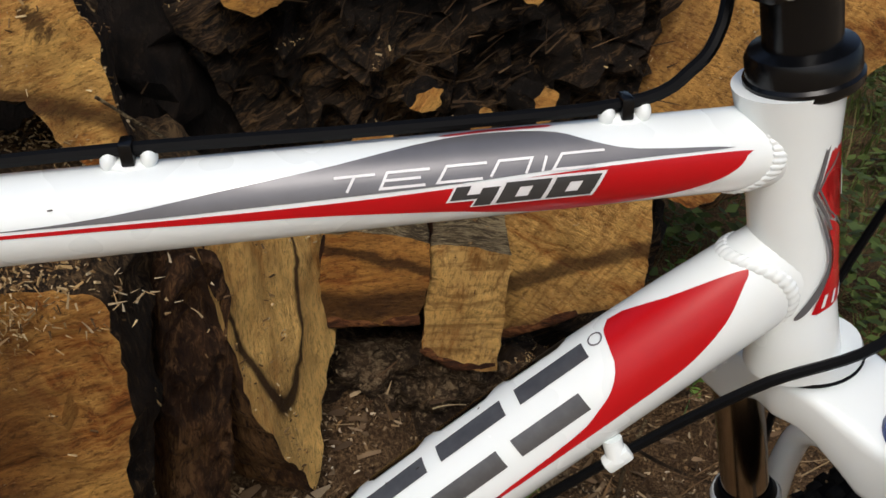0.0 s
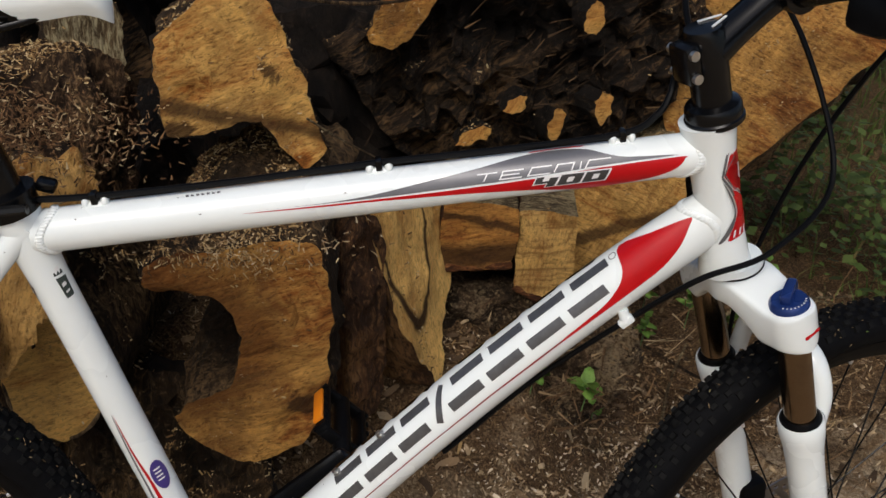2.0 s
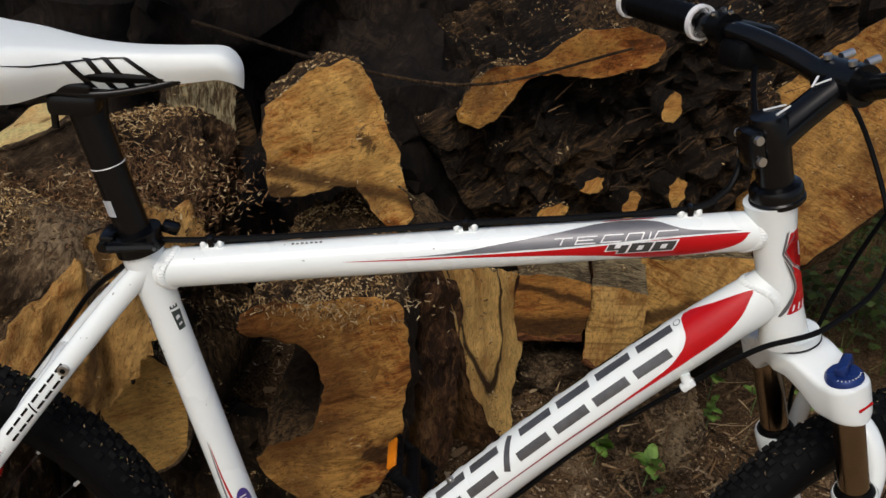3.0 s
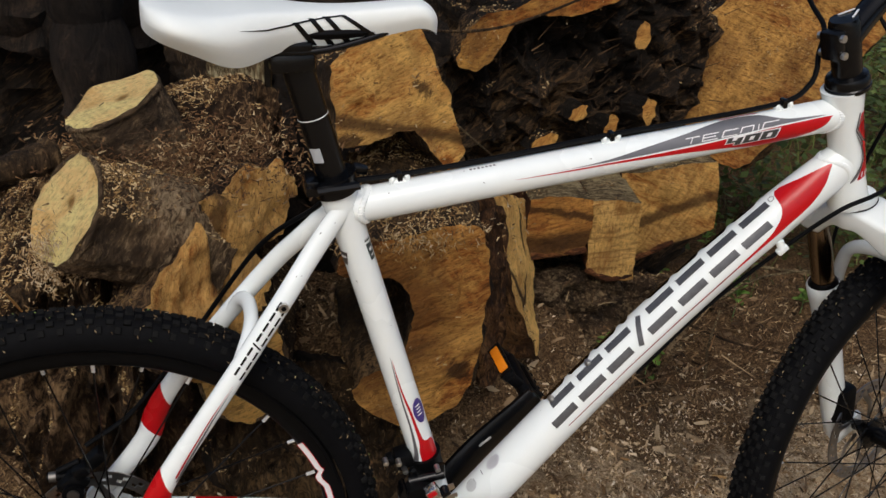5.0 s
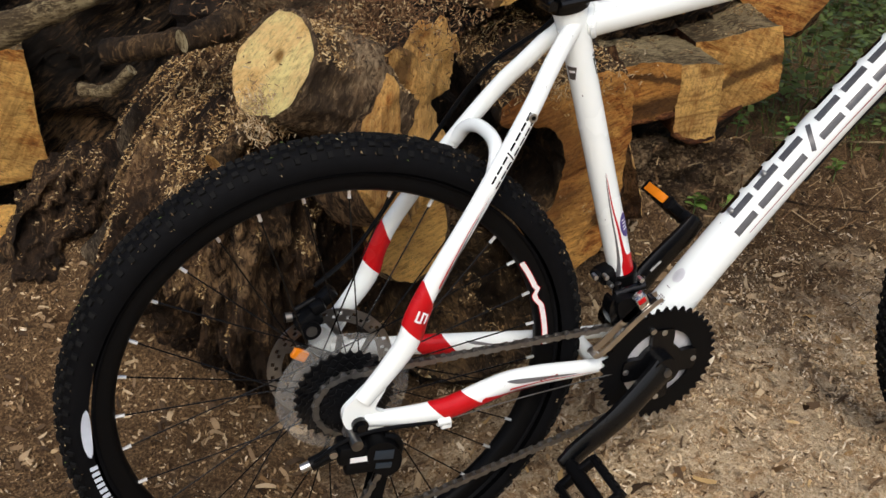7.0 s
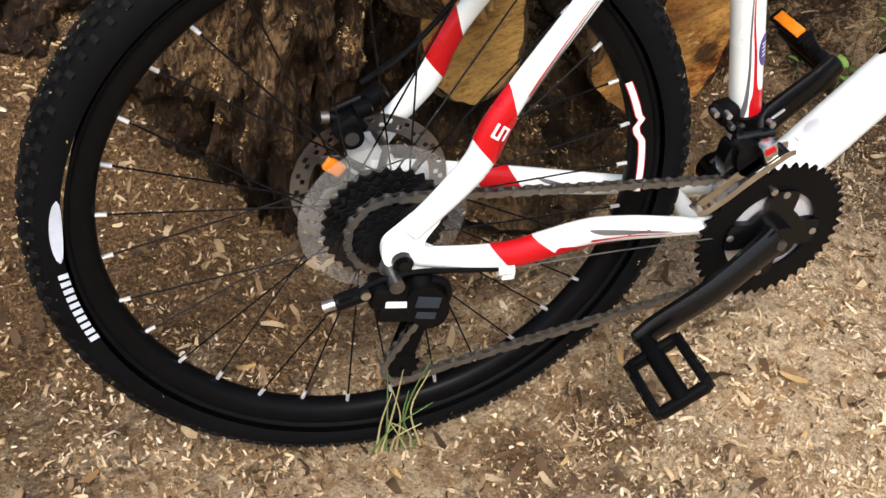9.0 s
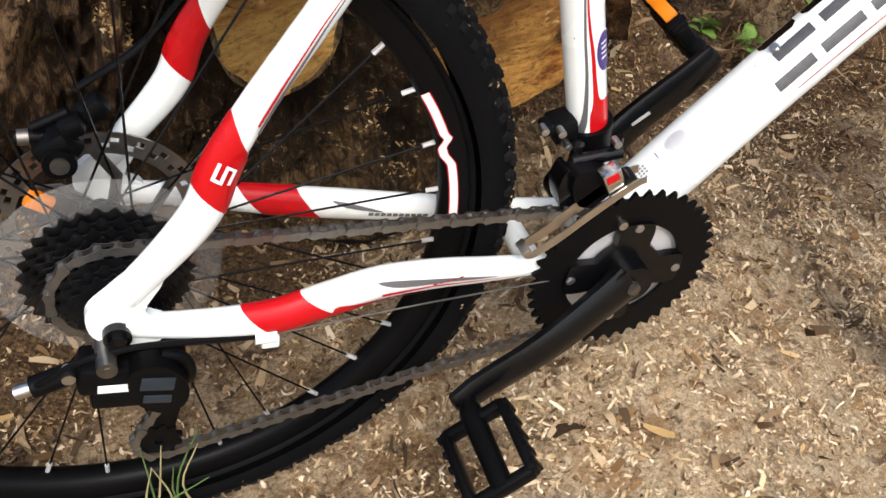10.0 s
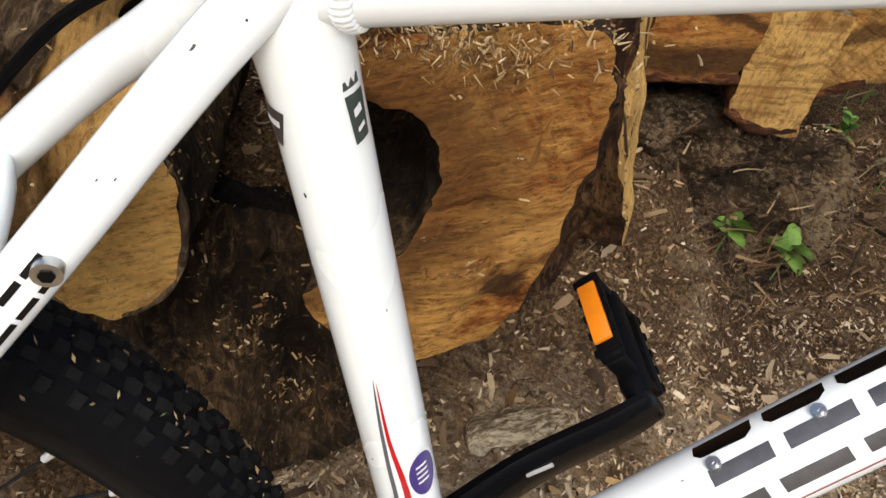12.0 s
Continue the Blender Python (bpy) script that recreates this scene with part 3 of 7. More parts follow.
chunk("sawn_log", "large log with streaked orange sawn face", "log", pose(0.875, 0.75, 0.715, -18, -20, -22),
      [(-0.24, -0.14), (-0.21, 0.02), (-0.10, 0.11), (0.06, 0.18), (0.24, 0.24), (0.26, 0.06), (0.12, -0.06), (-0.03, -0.16), (-0.16, -0.23)], 0.45, FAR_CUT, BARK, 1.0, 0.02, 10, relief=0.014)


FOOT = 0.32


def stump(name, label, at, r, h, seed):
    """A standing fluted butt with bark, rounded and broken on top."""
    bm = bmesh.new()
    n, rings = 210, 130
    grid = []
    for j in range(rings + 1):
        f = j / rings
        row = []
        for i in range(n):
            a = 2 * math.pi * i / n
            rr = r * (FOOT + (1.06 - FOOT) * min(1.0, f / 0.55) ** 0.8 - 0.16 * max(0.0, f - 0.55)) * (1 + 0.09 * math.sin(3 * a + seed) + 0.05 * math.sin(7 * a + 2 * f))
            p = Vector((math.cos(a), math.sin(a), 0))
            q = Vector((p.x * 1.6, p.y * 1.6, f * 1.2))
            rr += 0.075 * fbm(q * 1.6 + Vector((seed, 0, 0)), 4) + 0.034 * (0.5 - 2.2 * abs(fbm(Vector((p.x * 5, p.y * 5, f * 2.4 + seed)), 4))) + 0.030 * fbm(Vector((p.x * 12, p.y * 12, f * 5 + seed)), 5) + 0.016 * fbm(Vector((p.x * 40, p.y * 40, f * 16)), 4)
            if f > 0.80:
                rr *= math.sqrt(max(0.0, 1 - ((f - 0.80) / 0.2005) ** 2))
            row.append(bm.verts.new((p.x * rr, p.y * rr, h * f * (1 + 1.05 * p.x * rr) + 0.03 * f * fbm(Vector((p.x * 3, p.y * 3, seed)), 3))))
        grid.append(row)
    for a, b in zip(grid, grid[1:]):
        for i in range(n):
            bm.faces.new((a[i], a[(i + 1) % n], b[(i + 1) % n], b[i]))
    bm.faces.new(grid[-1])
    ob = tagged(new(name, mesh_of(bm, name, TORN)), label, "tree stump", "logs in the pile")
    ob.matrix_basis = at
    pile_meshes.append(ob)
    return ob


stump("tree_stump", "broad torn tree stump with red-brown splintered bark", pose(-0.425, 0.49, -0.02), 0.215, 0.665, 2.0)
chunk("branch_stub", "fresh round sawn branch stub with a dark pith", "branch", facing((-0.432, 0.212, 0.672), (-0.78, -0.40, 0.50)), disc(0.068, 1.02, 7, 12, 0.06), 0.20, FRESH, STUBBARK, 1.12, 0.012, 12, relief=0.003, jag=0.004, skin=STUBBARK, pull=lambda x, z: -0.008 * math.exp(-(x / 0.006) ** 2 - ((z - 0.01) / 0.009) ** 2))
chunk("torn_wood", "broad torn slab of pale orange wood on the stump's flank", "wood", facing((-0.245, 0.235, 0.600), (0.60, -0.75, 0.25)),
      [(-0.155, -0.060), (-0.112, -0.008), (-0.066, 0.018), (-0.030, 0.050), (-0.006, 0.070), (0.025, 0.078), (0.056, 0.090), (0.084, 0.080), (0.112, 0.085), (0.122, 0.060), (0.132, 0.035), (0.110, 0.014), (0.092, -0.012), (0.062, -0.010), (0.042, -0.024), (0.040, -0.070), (0.010, -0.110), (-0.040, -0.150), (-0.110, -0.150)],
      0.10, TORN_CUT, TORN, 0.9, 0.014, 13, relief=0.016, jag=0.016, cell=0.006, pull=lambda x, z: 0.012 - 0.03 * math.exp(-((x + 0.02) / 0.012) ** 2))
chunk("short_log", "short log with fresh yellow sawn end", "log", facing((-0.378, 0.40, 0.742), (-0.40, -0.02, 0.90)), disc(0.072, 0.92, 9, 12, 0.05), 0.13, FRESH, STUBBARK, 1.02, 0.008, 14, relief=0.004, jag=0.004, skin=STUBBARK)
for x, z, w, h, a in ((0.535, 0.600, 0.020, 0.024, 20), (0.339, 0.543, 0.032, 0.014, -30), (0.467, 0.563, 0.012, 0.028, 15), (0.506, 0.741, 0.016, 0.026, 10), (0.40, 0.60, 0.022, 0.012, -35)):
    chunk("torn_wood", "torn orange flake of wood in the dark roots", "wood", pose(x, 0.665, z, -12, a, 8), [(-w, 0.2 * h), (-0.3 * w, h), (0.7 * w, 0.8 * h), (w, -0.1 * h), (0.5 * w, -h), (-0.5 * w, -0.7 * h)], 0.06, ORANGE_CUT, ROOT, 0.9, 0.006, int(x * 1000), 48, 6, relief=0.008, sharp=True)
chunk("weathered_log", "weathered pale log end with ragged bark", "log", pose(-0.205, 0.56, 0.72, -15, 0, 15), disc(0.055, 1.0, 11, 10, 0.2), 0.2, SPLINT, BARK, 1.0, 0.02, 15)
chunk("wood_block", "pale square sawn wood block", "wood block", pose(-0.838, 1.0, 0.318, 0, 3, 6), [(-0.100, 0.16), (0.0, 0.165), (0.08, 0.16), (0.090, 0.0), (0.100, -0.105), (0.0, -0.110), (-0.100, -0.10), (-0.105, 0.02)], 0.25, STREAK, BARK, 1.0, 0.006, 16, sharp=True, jag=0.004, top=WORN)
chunk("wood_block", "broken pale wood block with rough top", "wood block", pose(-0.790, 0.86, 0.165, -40, 8, 0), [(-0.12, 0.05), (-0.02, 0.055), (0.085, 0.05), (0.10, 0.01), (0.05, -0.06), (-0.03, -0.07), (-0.10, -0.04)], 0.20, PALE_CUT, BARK, 1.0, 0.012, 17, sharp=True)
chunk("old_root", "grey fibrous old root sloping down to the ground", "root", pose(-0.93, 0.80, 0.13, -38, 6, 12), [(-0.16, 0.10), (-0.08, 0.15), (0.03, 0.13), (0.10, 0.06), (0.13, -0.05), (0.09, -0.15), (-0.02, -0.20), (-0.12, -0.16), (-0.18, -0.03)], 0.22, OLDROOT, OLDROOT, 1.0, 0.03, 61, relief=0.055, cell=0.010)
chunk("old_root", "brown fibrous root mass against the stump's foot", "root", pose(-0.695, 0.64, 0.17, -20, 4, 6), [(-0.13, 0.02), (-0.09, 0.13), (0.0, 0.20), (0.09, 0.19), (0.15, 0.10), (0.15, -0.05), (0.09, -0.15), (-0.03, -0.18), (-0.12, -0.12)], 0.24, TORN, TORN, 1.0, 0.035, 63, relief=0.060, cell=0.009)
chunk("wood_scrap", "pale grey splintered scrap of wood on the ground", "wood scrap", pose(0.160, 0.272, 0.128, -40, -6, 8), [(-0.05, 0.012), (-0.01, 0.024), (0.03, 0.018), (0.055, -0.004), (0.0, -0.020), (-0.045, -0.016)], 0.03, BLEACHED, BLEACHED, 0.8, 0.010, 18)
# dark backing lumps added behind and beneath, standing in for the gaps' deep shade
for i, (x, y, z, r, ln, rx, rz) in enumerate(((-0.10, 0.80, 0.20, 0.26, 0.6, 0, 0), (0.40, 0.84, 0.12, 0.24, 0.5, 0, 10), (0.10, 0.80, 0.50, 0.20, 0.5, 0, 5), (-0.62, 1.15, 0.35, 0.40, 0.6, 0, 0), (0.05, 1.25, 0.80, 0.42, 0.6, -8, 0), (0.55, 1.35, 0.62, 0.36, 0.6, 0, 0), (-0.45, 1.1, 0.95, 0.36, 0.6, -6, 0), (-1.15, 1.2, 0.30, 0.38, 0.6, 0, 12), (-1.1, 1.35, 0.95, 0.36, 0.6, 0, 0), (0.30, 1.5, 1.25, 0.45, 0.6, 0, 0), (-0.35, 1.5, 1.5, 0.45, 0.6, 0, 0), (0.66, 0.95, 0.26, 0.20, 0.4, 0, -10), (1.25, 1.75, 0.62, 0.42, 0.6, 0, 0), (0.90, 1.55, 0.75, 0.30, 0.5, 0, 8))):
    chunk("backing_log", "added dark backing lump closing gaps deep in the wood pile", "log", pose(x, y, z, rx, 0, rz), disc(r, 1.0, 30 + i, 12, 0.12), ln, ROOT if i % 2 else DARKBARK, DARKBARK, 1.05, 0.05, 40 + i, 80, 10, relief=0.06, cell=0.03)


# ---- bicycle ----
bicycle = thing("bicycle", "white aluminium mountain bike with red and grey decals standing on sawdust", "bicycle")


class Tube:
    """A frame tube, straight or slightly bowed: its surface by the distance along it and the arc round it from the flank."""

    def __init__(self, a, b, r0, r1=None, bow=0.0, squeeze=0.0):
        self.bow, self.squeeze = bow, squeeze
        self.a, self.b, self.r0, self.r1 = Vector(a), Vector(b), r0, r1 if r1 else r0
        self.d = (self.b - self.a).normalized()
        self.length = (self.b - self.a).length
        self.up = Vector((-self.d.z, 0, self.d.x))
        if self.up.z < 0:
            self.up = -self.up

    def centre(self, s):
        f = min(1, max(0, s / self.length))
        return self.a + self.d * s + self.up * (self.bow * 4 * f * (1 - f) * (0.7 + 0.6 * f))

    def r(self, s):
        return self.r0 + (self.r1 - self.r0) * min(1, max(0, s / self.length))

    def wide(self, s):
        """Share of the width left where the tube is squeezed towards its end."""
        return 1 - self.squeeze * max(0.0, min(1.0, (s / self.length - 0.80) / 0.20)) ** 2

    def at(self, s, w, lift=0.0):
        r = self.r(s)
        t = w / r
        return self.centre(s) + (Vector((0, -1, 0)) * math.cos(t) * self.wide(s) + self.up * math.sin(t)) * (r + lift)

    def mesh(self, segs=32, steps=24):
        pts = [self.centre(self.length * i / steps) for i in range(steps + 1)]
        bm = sweep(bmesh.new(), pts, lambda f: self.r0 + (self.r1 - self.r0) * f, segs)
        for v in bm.verts:
            v.co.y *= self.wide((v.co - self.a).dot(self.d))
        return bm


def decal(tube, outlines, name, mat, parent, lift=0.0004, label=""):
    """Thin film on a tube: outlines in (along, round) metres."""
    bm = bmesh.new()
    for o in outlines:
        vs = [bm.verts.new((s, w, 0)) for s, w in o]
        bm.faces.new(vs)
    bmesh.ops.triangulate(bm, faces=bm.faces[:])
    ws = [v.co.y for v in bm.verts]
    k = math.floor(min(ws) / 0.003) * 0.003
    while k < max(ws):
        bmesh.ops.bisect_plane(bm, geom=bm.verts[:] + bm.edges[:] + bm.faces[:], plane_co=(0, k, 0), plane_no=(0, 1, 0), dist=1e-6)
        k += 0.003
    for v in bm.verts:
        v.co = tube.at(v.co.x, v.co.y, lift)
    bmesh.ops.recalc_face_normals(bm, faces=bm.faces[:])
    return part(name, bm, mat, parent, label)


def smooth_outline(pts, n=4):
    """A closed outline rounded through its corners."""
    m = len(pts)
    out = []
    for i in range(m):
        p0, p1, p2, p3 = (Vector((*pts[(i + j - 1) % m], 0)) for j in range(4))
        for k in range(n):
            t = k / n
            q = 0.5 * (2 * p1 + (p2 - p0) * t + (2 * p0 - 5 * p1 + 4 * p2 - p3) * t * t + (3 * p1 - p0 - 3 * p2 + p3) * t ** 3)
            out.append((q.x, q.y))
    return out


def stroke_marks(s0, w0, width, height, strokes, slant=0.25, rise=0.0):
    """Plain slanted bars in a box: strokes are (x0, y0, x1, y1) from 0 to 1."""
    res = []
    for x0, y0, x1, y1 in strokes:
        res.append([(s0 + width * x + slant * height * y, w0 + height * y + rise * width * x) for x, y in ((x0, y0), (x1, y0), (x1, y1), (x0, y1))])
    return res


def bent_marks(s0, w0, width, height, path, thick, slant=0.25):
    """A plain bent bar along a path of points in a box from 0 to 1, with mitred corners."""
    q = [Vector((s0 + width * x + slant * height * y, w0 + height * y)) for x, y in path]
    left, right = [], []
    for i, p in enumerate(q):
        d0 = (p - q[i - 1]).normalized() if i else (q[1] - p).normalized()
        d1 = (q[i + 1] - p).normalized() if i < len(q) - 1 else d0
        n0, n1 = Vector((-d0.y, d0.x)), Vector((-d1.y, d1.x))
        n = (n0 + n1).normalized()
        k = thick / 2 / max(0.45, n.dot(n0))
        left.append(tuple(p + n * k)), right.append(tuple(p - n * k))
    return [left[i:i + 2] + right[i:i + 2][::-1] for i in range(len(q) - 1)]


# frame tubes
TT = Tube((-0.124, 0, 0.7575), (0.440, 0, 0.843), 0.0186)
DT = Tube((0.018, 0, 0.303), (0.458, 0, 0.786), 0.0290, 0.0258, 0.016, 0.26)
ST = Tube((0.006, 0, 0.297), (-0.1418, 0, 0.7875), 0.0166)
HT = Tube((0.476, 0, 0.728), (0.4290, 0, 0.872), 0.0205)
top_tube = part("top_tube", TT.mesh(), WHITE, bicycle)
down_tube = part("down_tube", DT.mesh(), WHITE, bicycle)
seat_tube = part("seat_tube", sweep(bmesh.new(), [ST.a.lerp(ST.b, i / 20) for i in range(21)], lambda f: 0.0168 + 0.004 * max(0, (f - 0.86) / 0.14), 32), WHITE, bicycle)
head_tube = part("head_tube", sweep(bmesh.new(), [HT.a.lerp(HT.b, i / 16) for i in range(17)], lambda f: 0.0196 + 0.0046 * abs(2 * f - 1) ** 2.2, 36), WHITE, bicycle)
bm = bmesh.new()
lathe(bm, [(0.001, -0.037), (0.021, -0.037), (0.022, -0.035), (0.022, 0.035), (0.021, 0.037), (0.001, 0.037)], 36, (0.010, 0, 0.297))
part("bottom_bracket_shell", bm, WHITE, bicycle)


def weld_bead(tube, centre_s, r, tilt, name="weld_bead", sag=0.0, ):
    """A row of overlapping weld scales round a joint."""
    n, m = 230, 8
    bm = bmesh.new()
    rings = []
    for i in range(n):
        a = 2 * math.pi * i / n
        s = centre_s + tilt * math.sin(a) + sag * (math.cos(a) ** 2 - 0.5)
        out = Vector((0, -1, 0)) * math.cos(a) * tube.wide(s) + tube.up * math.sin(a)
        p = tube.centre(s) + out * (r - 0.0004)
        q = 0.0024 * (0.80 + 0.20 * abs(math.sin(a * 21)))
        rings.append([bm.verts.new(p + (out * math.cos(b) + tube.d * math.sin(b) * 1.7) * q) for b in (2 * math.pi * k / m for k in range(m))])
    for i in range(n):
        for k in range(m):
            bm.faces.new((rings[i][k], rings[i][(k + 1) % m], rings[(i + 1) % n][(k + 1) % m], rings[(i + 1) % n][k]))
    bmesh.ops.recalc_face_normals(bm, faces=bm.faces[:])
    return part(name, bm, WHITE, bicycle)


weld_bead(TT, 0.549, 0.0180, 0.004, sag=0.012)
weld_bead(DT, 0.634, 0.0255, 0.004, sag=0.016)
weld_bead(TT, 0.012, 0.0188, 0.003, sag=-0.010)

# top tube graphics
decal(TT, [smooth_outline([(0.168, 0.0047), (0.2377, 0.0042), (0.2801, 0.0062), (0.3243, 0.0117), (0.3696, 0.0178), (0.4149, 0.0268), (0.440, 0.0276), (0.4601, 0.0243), (0.4754, 0.0173), (0.4939, 0.0124), (0.5357, 0.0092), (0.4813, 0.0083), (0.4142, 0.0053), (0.3681, 0.0044), (0.3233, 0.0038), (0.2798, 0.0035)], 3)], "grey_graphic", GREY, top_tube, 0.0004, "dark grey swoosh decal")
decal(TT, [smooth_outline([(0.172, 0.0036), (0.2372, 0.0026), (0.2796, 0.0023), (0.3231, 0.0021), (0.368, 0.0024), (0.4142, 0.0037), (0.4811, 0.0066), (0.5381, 0.0075), (0.5406, 0.0054), (0.5359, -0.0004), (0.5243, -0.0063), (0.5006, -0.0126), (0.4641, -0.0160), (0.430, -0.0105), (0.4140, -0.0075), (0.3675, -0.0033), (0.3227, -0.0012), (0.2793, 0.0004), (0.2372, 0.0012)], 3)], "red_graphic", RED, top_tube, 0.0004, "red flame decal")
decal(TT, [smooth_outline([(0.415, 0.0283), (0.437, 0.0293), (0.4573, 0.0286), (0.4573, 0.0302), (0.437, 0.0311), (0.415, 0.0294)], 3)], "red_edge", RED, top_tube, 0.0005, "thin red edge decal")
words = [[((0, 1), (1, 1)), ((0.5, 1), (0.42, 0))], [((1, 1), (0.05, 1), (0, 0), (1, 0)), ((0.05, 0.5), (0.85, 0.5))], [((1, 1), (0.1, 1), (0, 0), (1, 0))], [((0, 0), (0.1, 1), (0.95, 1), (0.9, 0))], [((0.5, 0), (0.5, 1))], [((1, 1), (0.1, 1), (0, 0), (0.9, 0))]]
for i, (paths, s0, wd) in enumerate(zip(words, (0.3650, 0.3855, 0.4088, 0.4306, 0.4506, 0.4566), (0.0165, 0.0182, 0.0184, 0.0162, 0.003, 0.0200))):
    quads = []
    for path in paths:
        quads += bent_marks(s0, 0.0062 + 0.00022 * i, wd, 0.0060, path, 0.0011, 0.40)
    decal(TT, quads, "white_mark", WHITE2, top_tube, 0.0008, "thin white slanted mark")
plates, cores, holes = [], [], []
for i in range(3):
    s0 = 0.4097 + 0.0211 * i
    plates += stroke_marks(s0, -0.0054, 0.0215, 0.0106, [(0, 0, 1, 1)] if i else [(0, 0.30, 1, 1), (0.55, 0, 1, 0.3)], 0.58)
    cores += stroke_marks(s0 + 0.0012, -0.0044, 0.0191, 0.0086, [(0, 0, 1, 0.26), (0, 0.74, 1, 1), (0, 0.26, 0.36, 0.74), (0.64, 0.26, 1, 0.74)] if i else [(0.02, 0.42, 0.34, 1), (0.02, 0.36, 1, 0.58), (0.62, -0.03, 1, 0.36), (0.62, 0.58, 1, 0.86)], 0.58)
decal(TT, plates, "white_outline", WHITE2, top_tube, 0.0009)
decal(TT, cores, "numeral_core", plain("dark_grey_mark", (0.055, 0.055, 0.055), 0.35, 0.3), top_tube, 0.0012, "dark grey slanted numerals")
decal(TT, [[(0.128 + 0.0043 * i, 0.0238), (0.1305 + 0.0043 * i, 0.0238), (0.1305 + 0.0043 * i, 0.0262 - 0.001 * (i % 2)), (0.128 + 0.0043 * i, 0.0266)] for i in range(7)], "small_marks", GREY, top_tube)

# down tube graphics: eight groups of plain slanted bars, a long line and a red shield
mark_kinds = {"pair": [((0.0, 0.94), (1.0, 0.94)), ((0.0, 0.06), (1.0, 0.06))], "tall": [((0.5, -0.15), (0.5, 1.15))]}
MARKS = ("pair", "pair", "pair", "tall", "pair", "pair", "pair", "pair")
LETTER = Mat("graphite_decal", 0.3, 0.5)
LETTER.colour(LETTER.mix(LETTER.noise(80, 3), (0.055, 0.055, 0.058), (0.16, 0.16, 0.165)))
LETTER = LETTER.m


def slanted_marks(tube, s0, s1, base, height, thick, mat, parent, slant=0.30, lean=0.0):
    wide = [0.95, 1.0, 0.95, 0.30, 1.0, 1.0, 1.0, 1.0]
    gap = 0.22
    unit = (s1 - s0) / (sum(wide) + gap * 7)
    s = s0
    for k, wd in enumerate(wide):
        quads = []
        for path in mark_kinds[MARKS[k]]:
            quads += bent_marks(s, base + lean * (s - s0) + thick / 2, wd * unit, height - thick, path, thick * (1.0 if MARKS[k] == "tall" else 1.45), slant)
        decal(tube, quads, "graphic_mark", mat, parent, 0.0004 + 0.00002 * k)
        s += unit * (wd + gap)


slanted_marks(DT, 0.186, 0.5365, 0.0100, 0.0300, 0.0066, LETTER, down_tube, 0.68)
decal(DT, [smooth_outline([(0.5679, 0.0440), (0.5965, 0.0336), (0.6294, 0.0236), (0.6327, 0.0202), (0.6274, 0.0164), (0.6106, 0.0067), (0.5879, 0.0001), (0.5692, -0.0014), (0.5512, -0.0016), (0.526, -0.0021), (0.475, -0.0018), (0.475, 0.0001), (0.500, 0.0012), (0.5262, 0.0033), (0.5387, 0.0068), (0.5508, 0.0119), (0.5601, 0.0219)], 3)], "red_shield", RED, down_tube, 0.0005, "red shield decal")
decal(DT, [[(0.200, 0.0012), (0.300, 0.0002), (0.390, -0.0010), (0.475, -0.0018), (0.475, 0.0001), (0.390, 0.0006), (0.300, 0.0014), (0.200, 0.0022)]], "red_line", DARK_RED, down_tube, 0.0006)
ring_mark = [(0.5582 + 0.004 * math.cos(a), 0.0374 + 0.004 * math.sin(a)) for a in (k * 0.5236 for k in range(12))]
decal(DT, [[ring_mark[i], ring_mark[(i + 1) % 12], (0.5582 + (ring_mark[(i + 1) % 12][0] - 0.5582) * 0.78, 0.0374 + (ring_mark[(i + 1) % 12][1] - 0.0374) * 0.78), (0.5582 + (ring_mark[i][0] - 0.5582) * 0.78, 0.0374 + (ring_mark[i][1] - 0.0374) * 0.78)] for i in range(12)], "ring_mark", GREY, down_tube)
decal(DT, [smooth_outline([(0.0965 + 0.011 * math.cos(a), 0.0395 + 0.008 * math.sin(a)) for a in (k * 0.785 for k in range(8))], 3)], "round_sticker", plain("silver_sticker", (0.66, 0.67, 0.70), 0.35, 0.4), down_tube, 0.0004, "faint silver round sticker")
dots = []
for i in range(5):
    for j in range(5):
        if (i - 2) ** 2 + (j - 2) ** 2 < 5.5:
            dots.append([(0.0475 + 0.0032 * i + a, 0.0310 + 0.0032 * j + b) for a, b in ((0, 0), (0.0022, 0), (0.0022, 0.0022), (0, 0.0022))])
decal(DT, dots + [[(0.0755, 0.037), (0.0768, 0.037), (0.0768, 0.044), (0.0755, 0.044)]], "dotted_sticker", plain("grey_print", (0.25, 0.25, 0.27), 0.5), down_tube)

# seat tube graphics
decal(ST, [smooth_outline([(0.289, -0.0015), (0.2415, -0.0012), (0.2056, 0.0016), (0.175, 0.0030), (0.160, 0.0060), (0.155, 0.0180), (0.122, 0.0200), (0.1172, 0.0010), (0.125, -0.0040), (0.146, -0.0042), (0.1614, -0.0012), (0.2032, -0.0012), (0.2415, -0.0030)], 3)], "red_wedge", RED, seat_tube, 0.0004, "red wedge decal")
decal(ST, [smooth_outline([(0.2912, -0.0025), (0.2599, -0.0048), (0.2209, -0.0062), (0.1887, -0.0064), (0.160, -0.0085), (0.140, -0.0125), (0.1285, -0.0190), (0.1225, -0.0250), (0.119, -0.0240), (0.1215, -0.0150), (0.133, -0.0085), (0.150, -0.0056), (0.1887, -0.0040), (0.2209, -0.0042), (0.2599, -0.0034)], 3)], "grey_wedge", GREY, seat_tube, 0.0005, "dark grey swoosh decal")
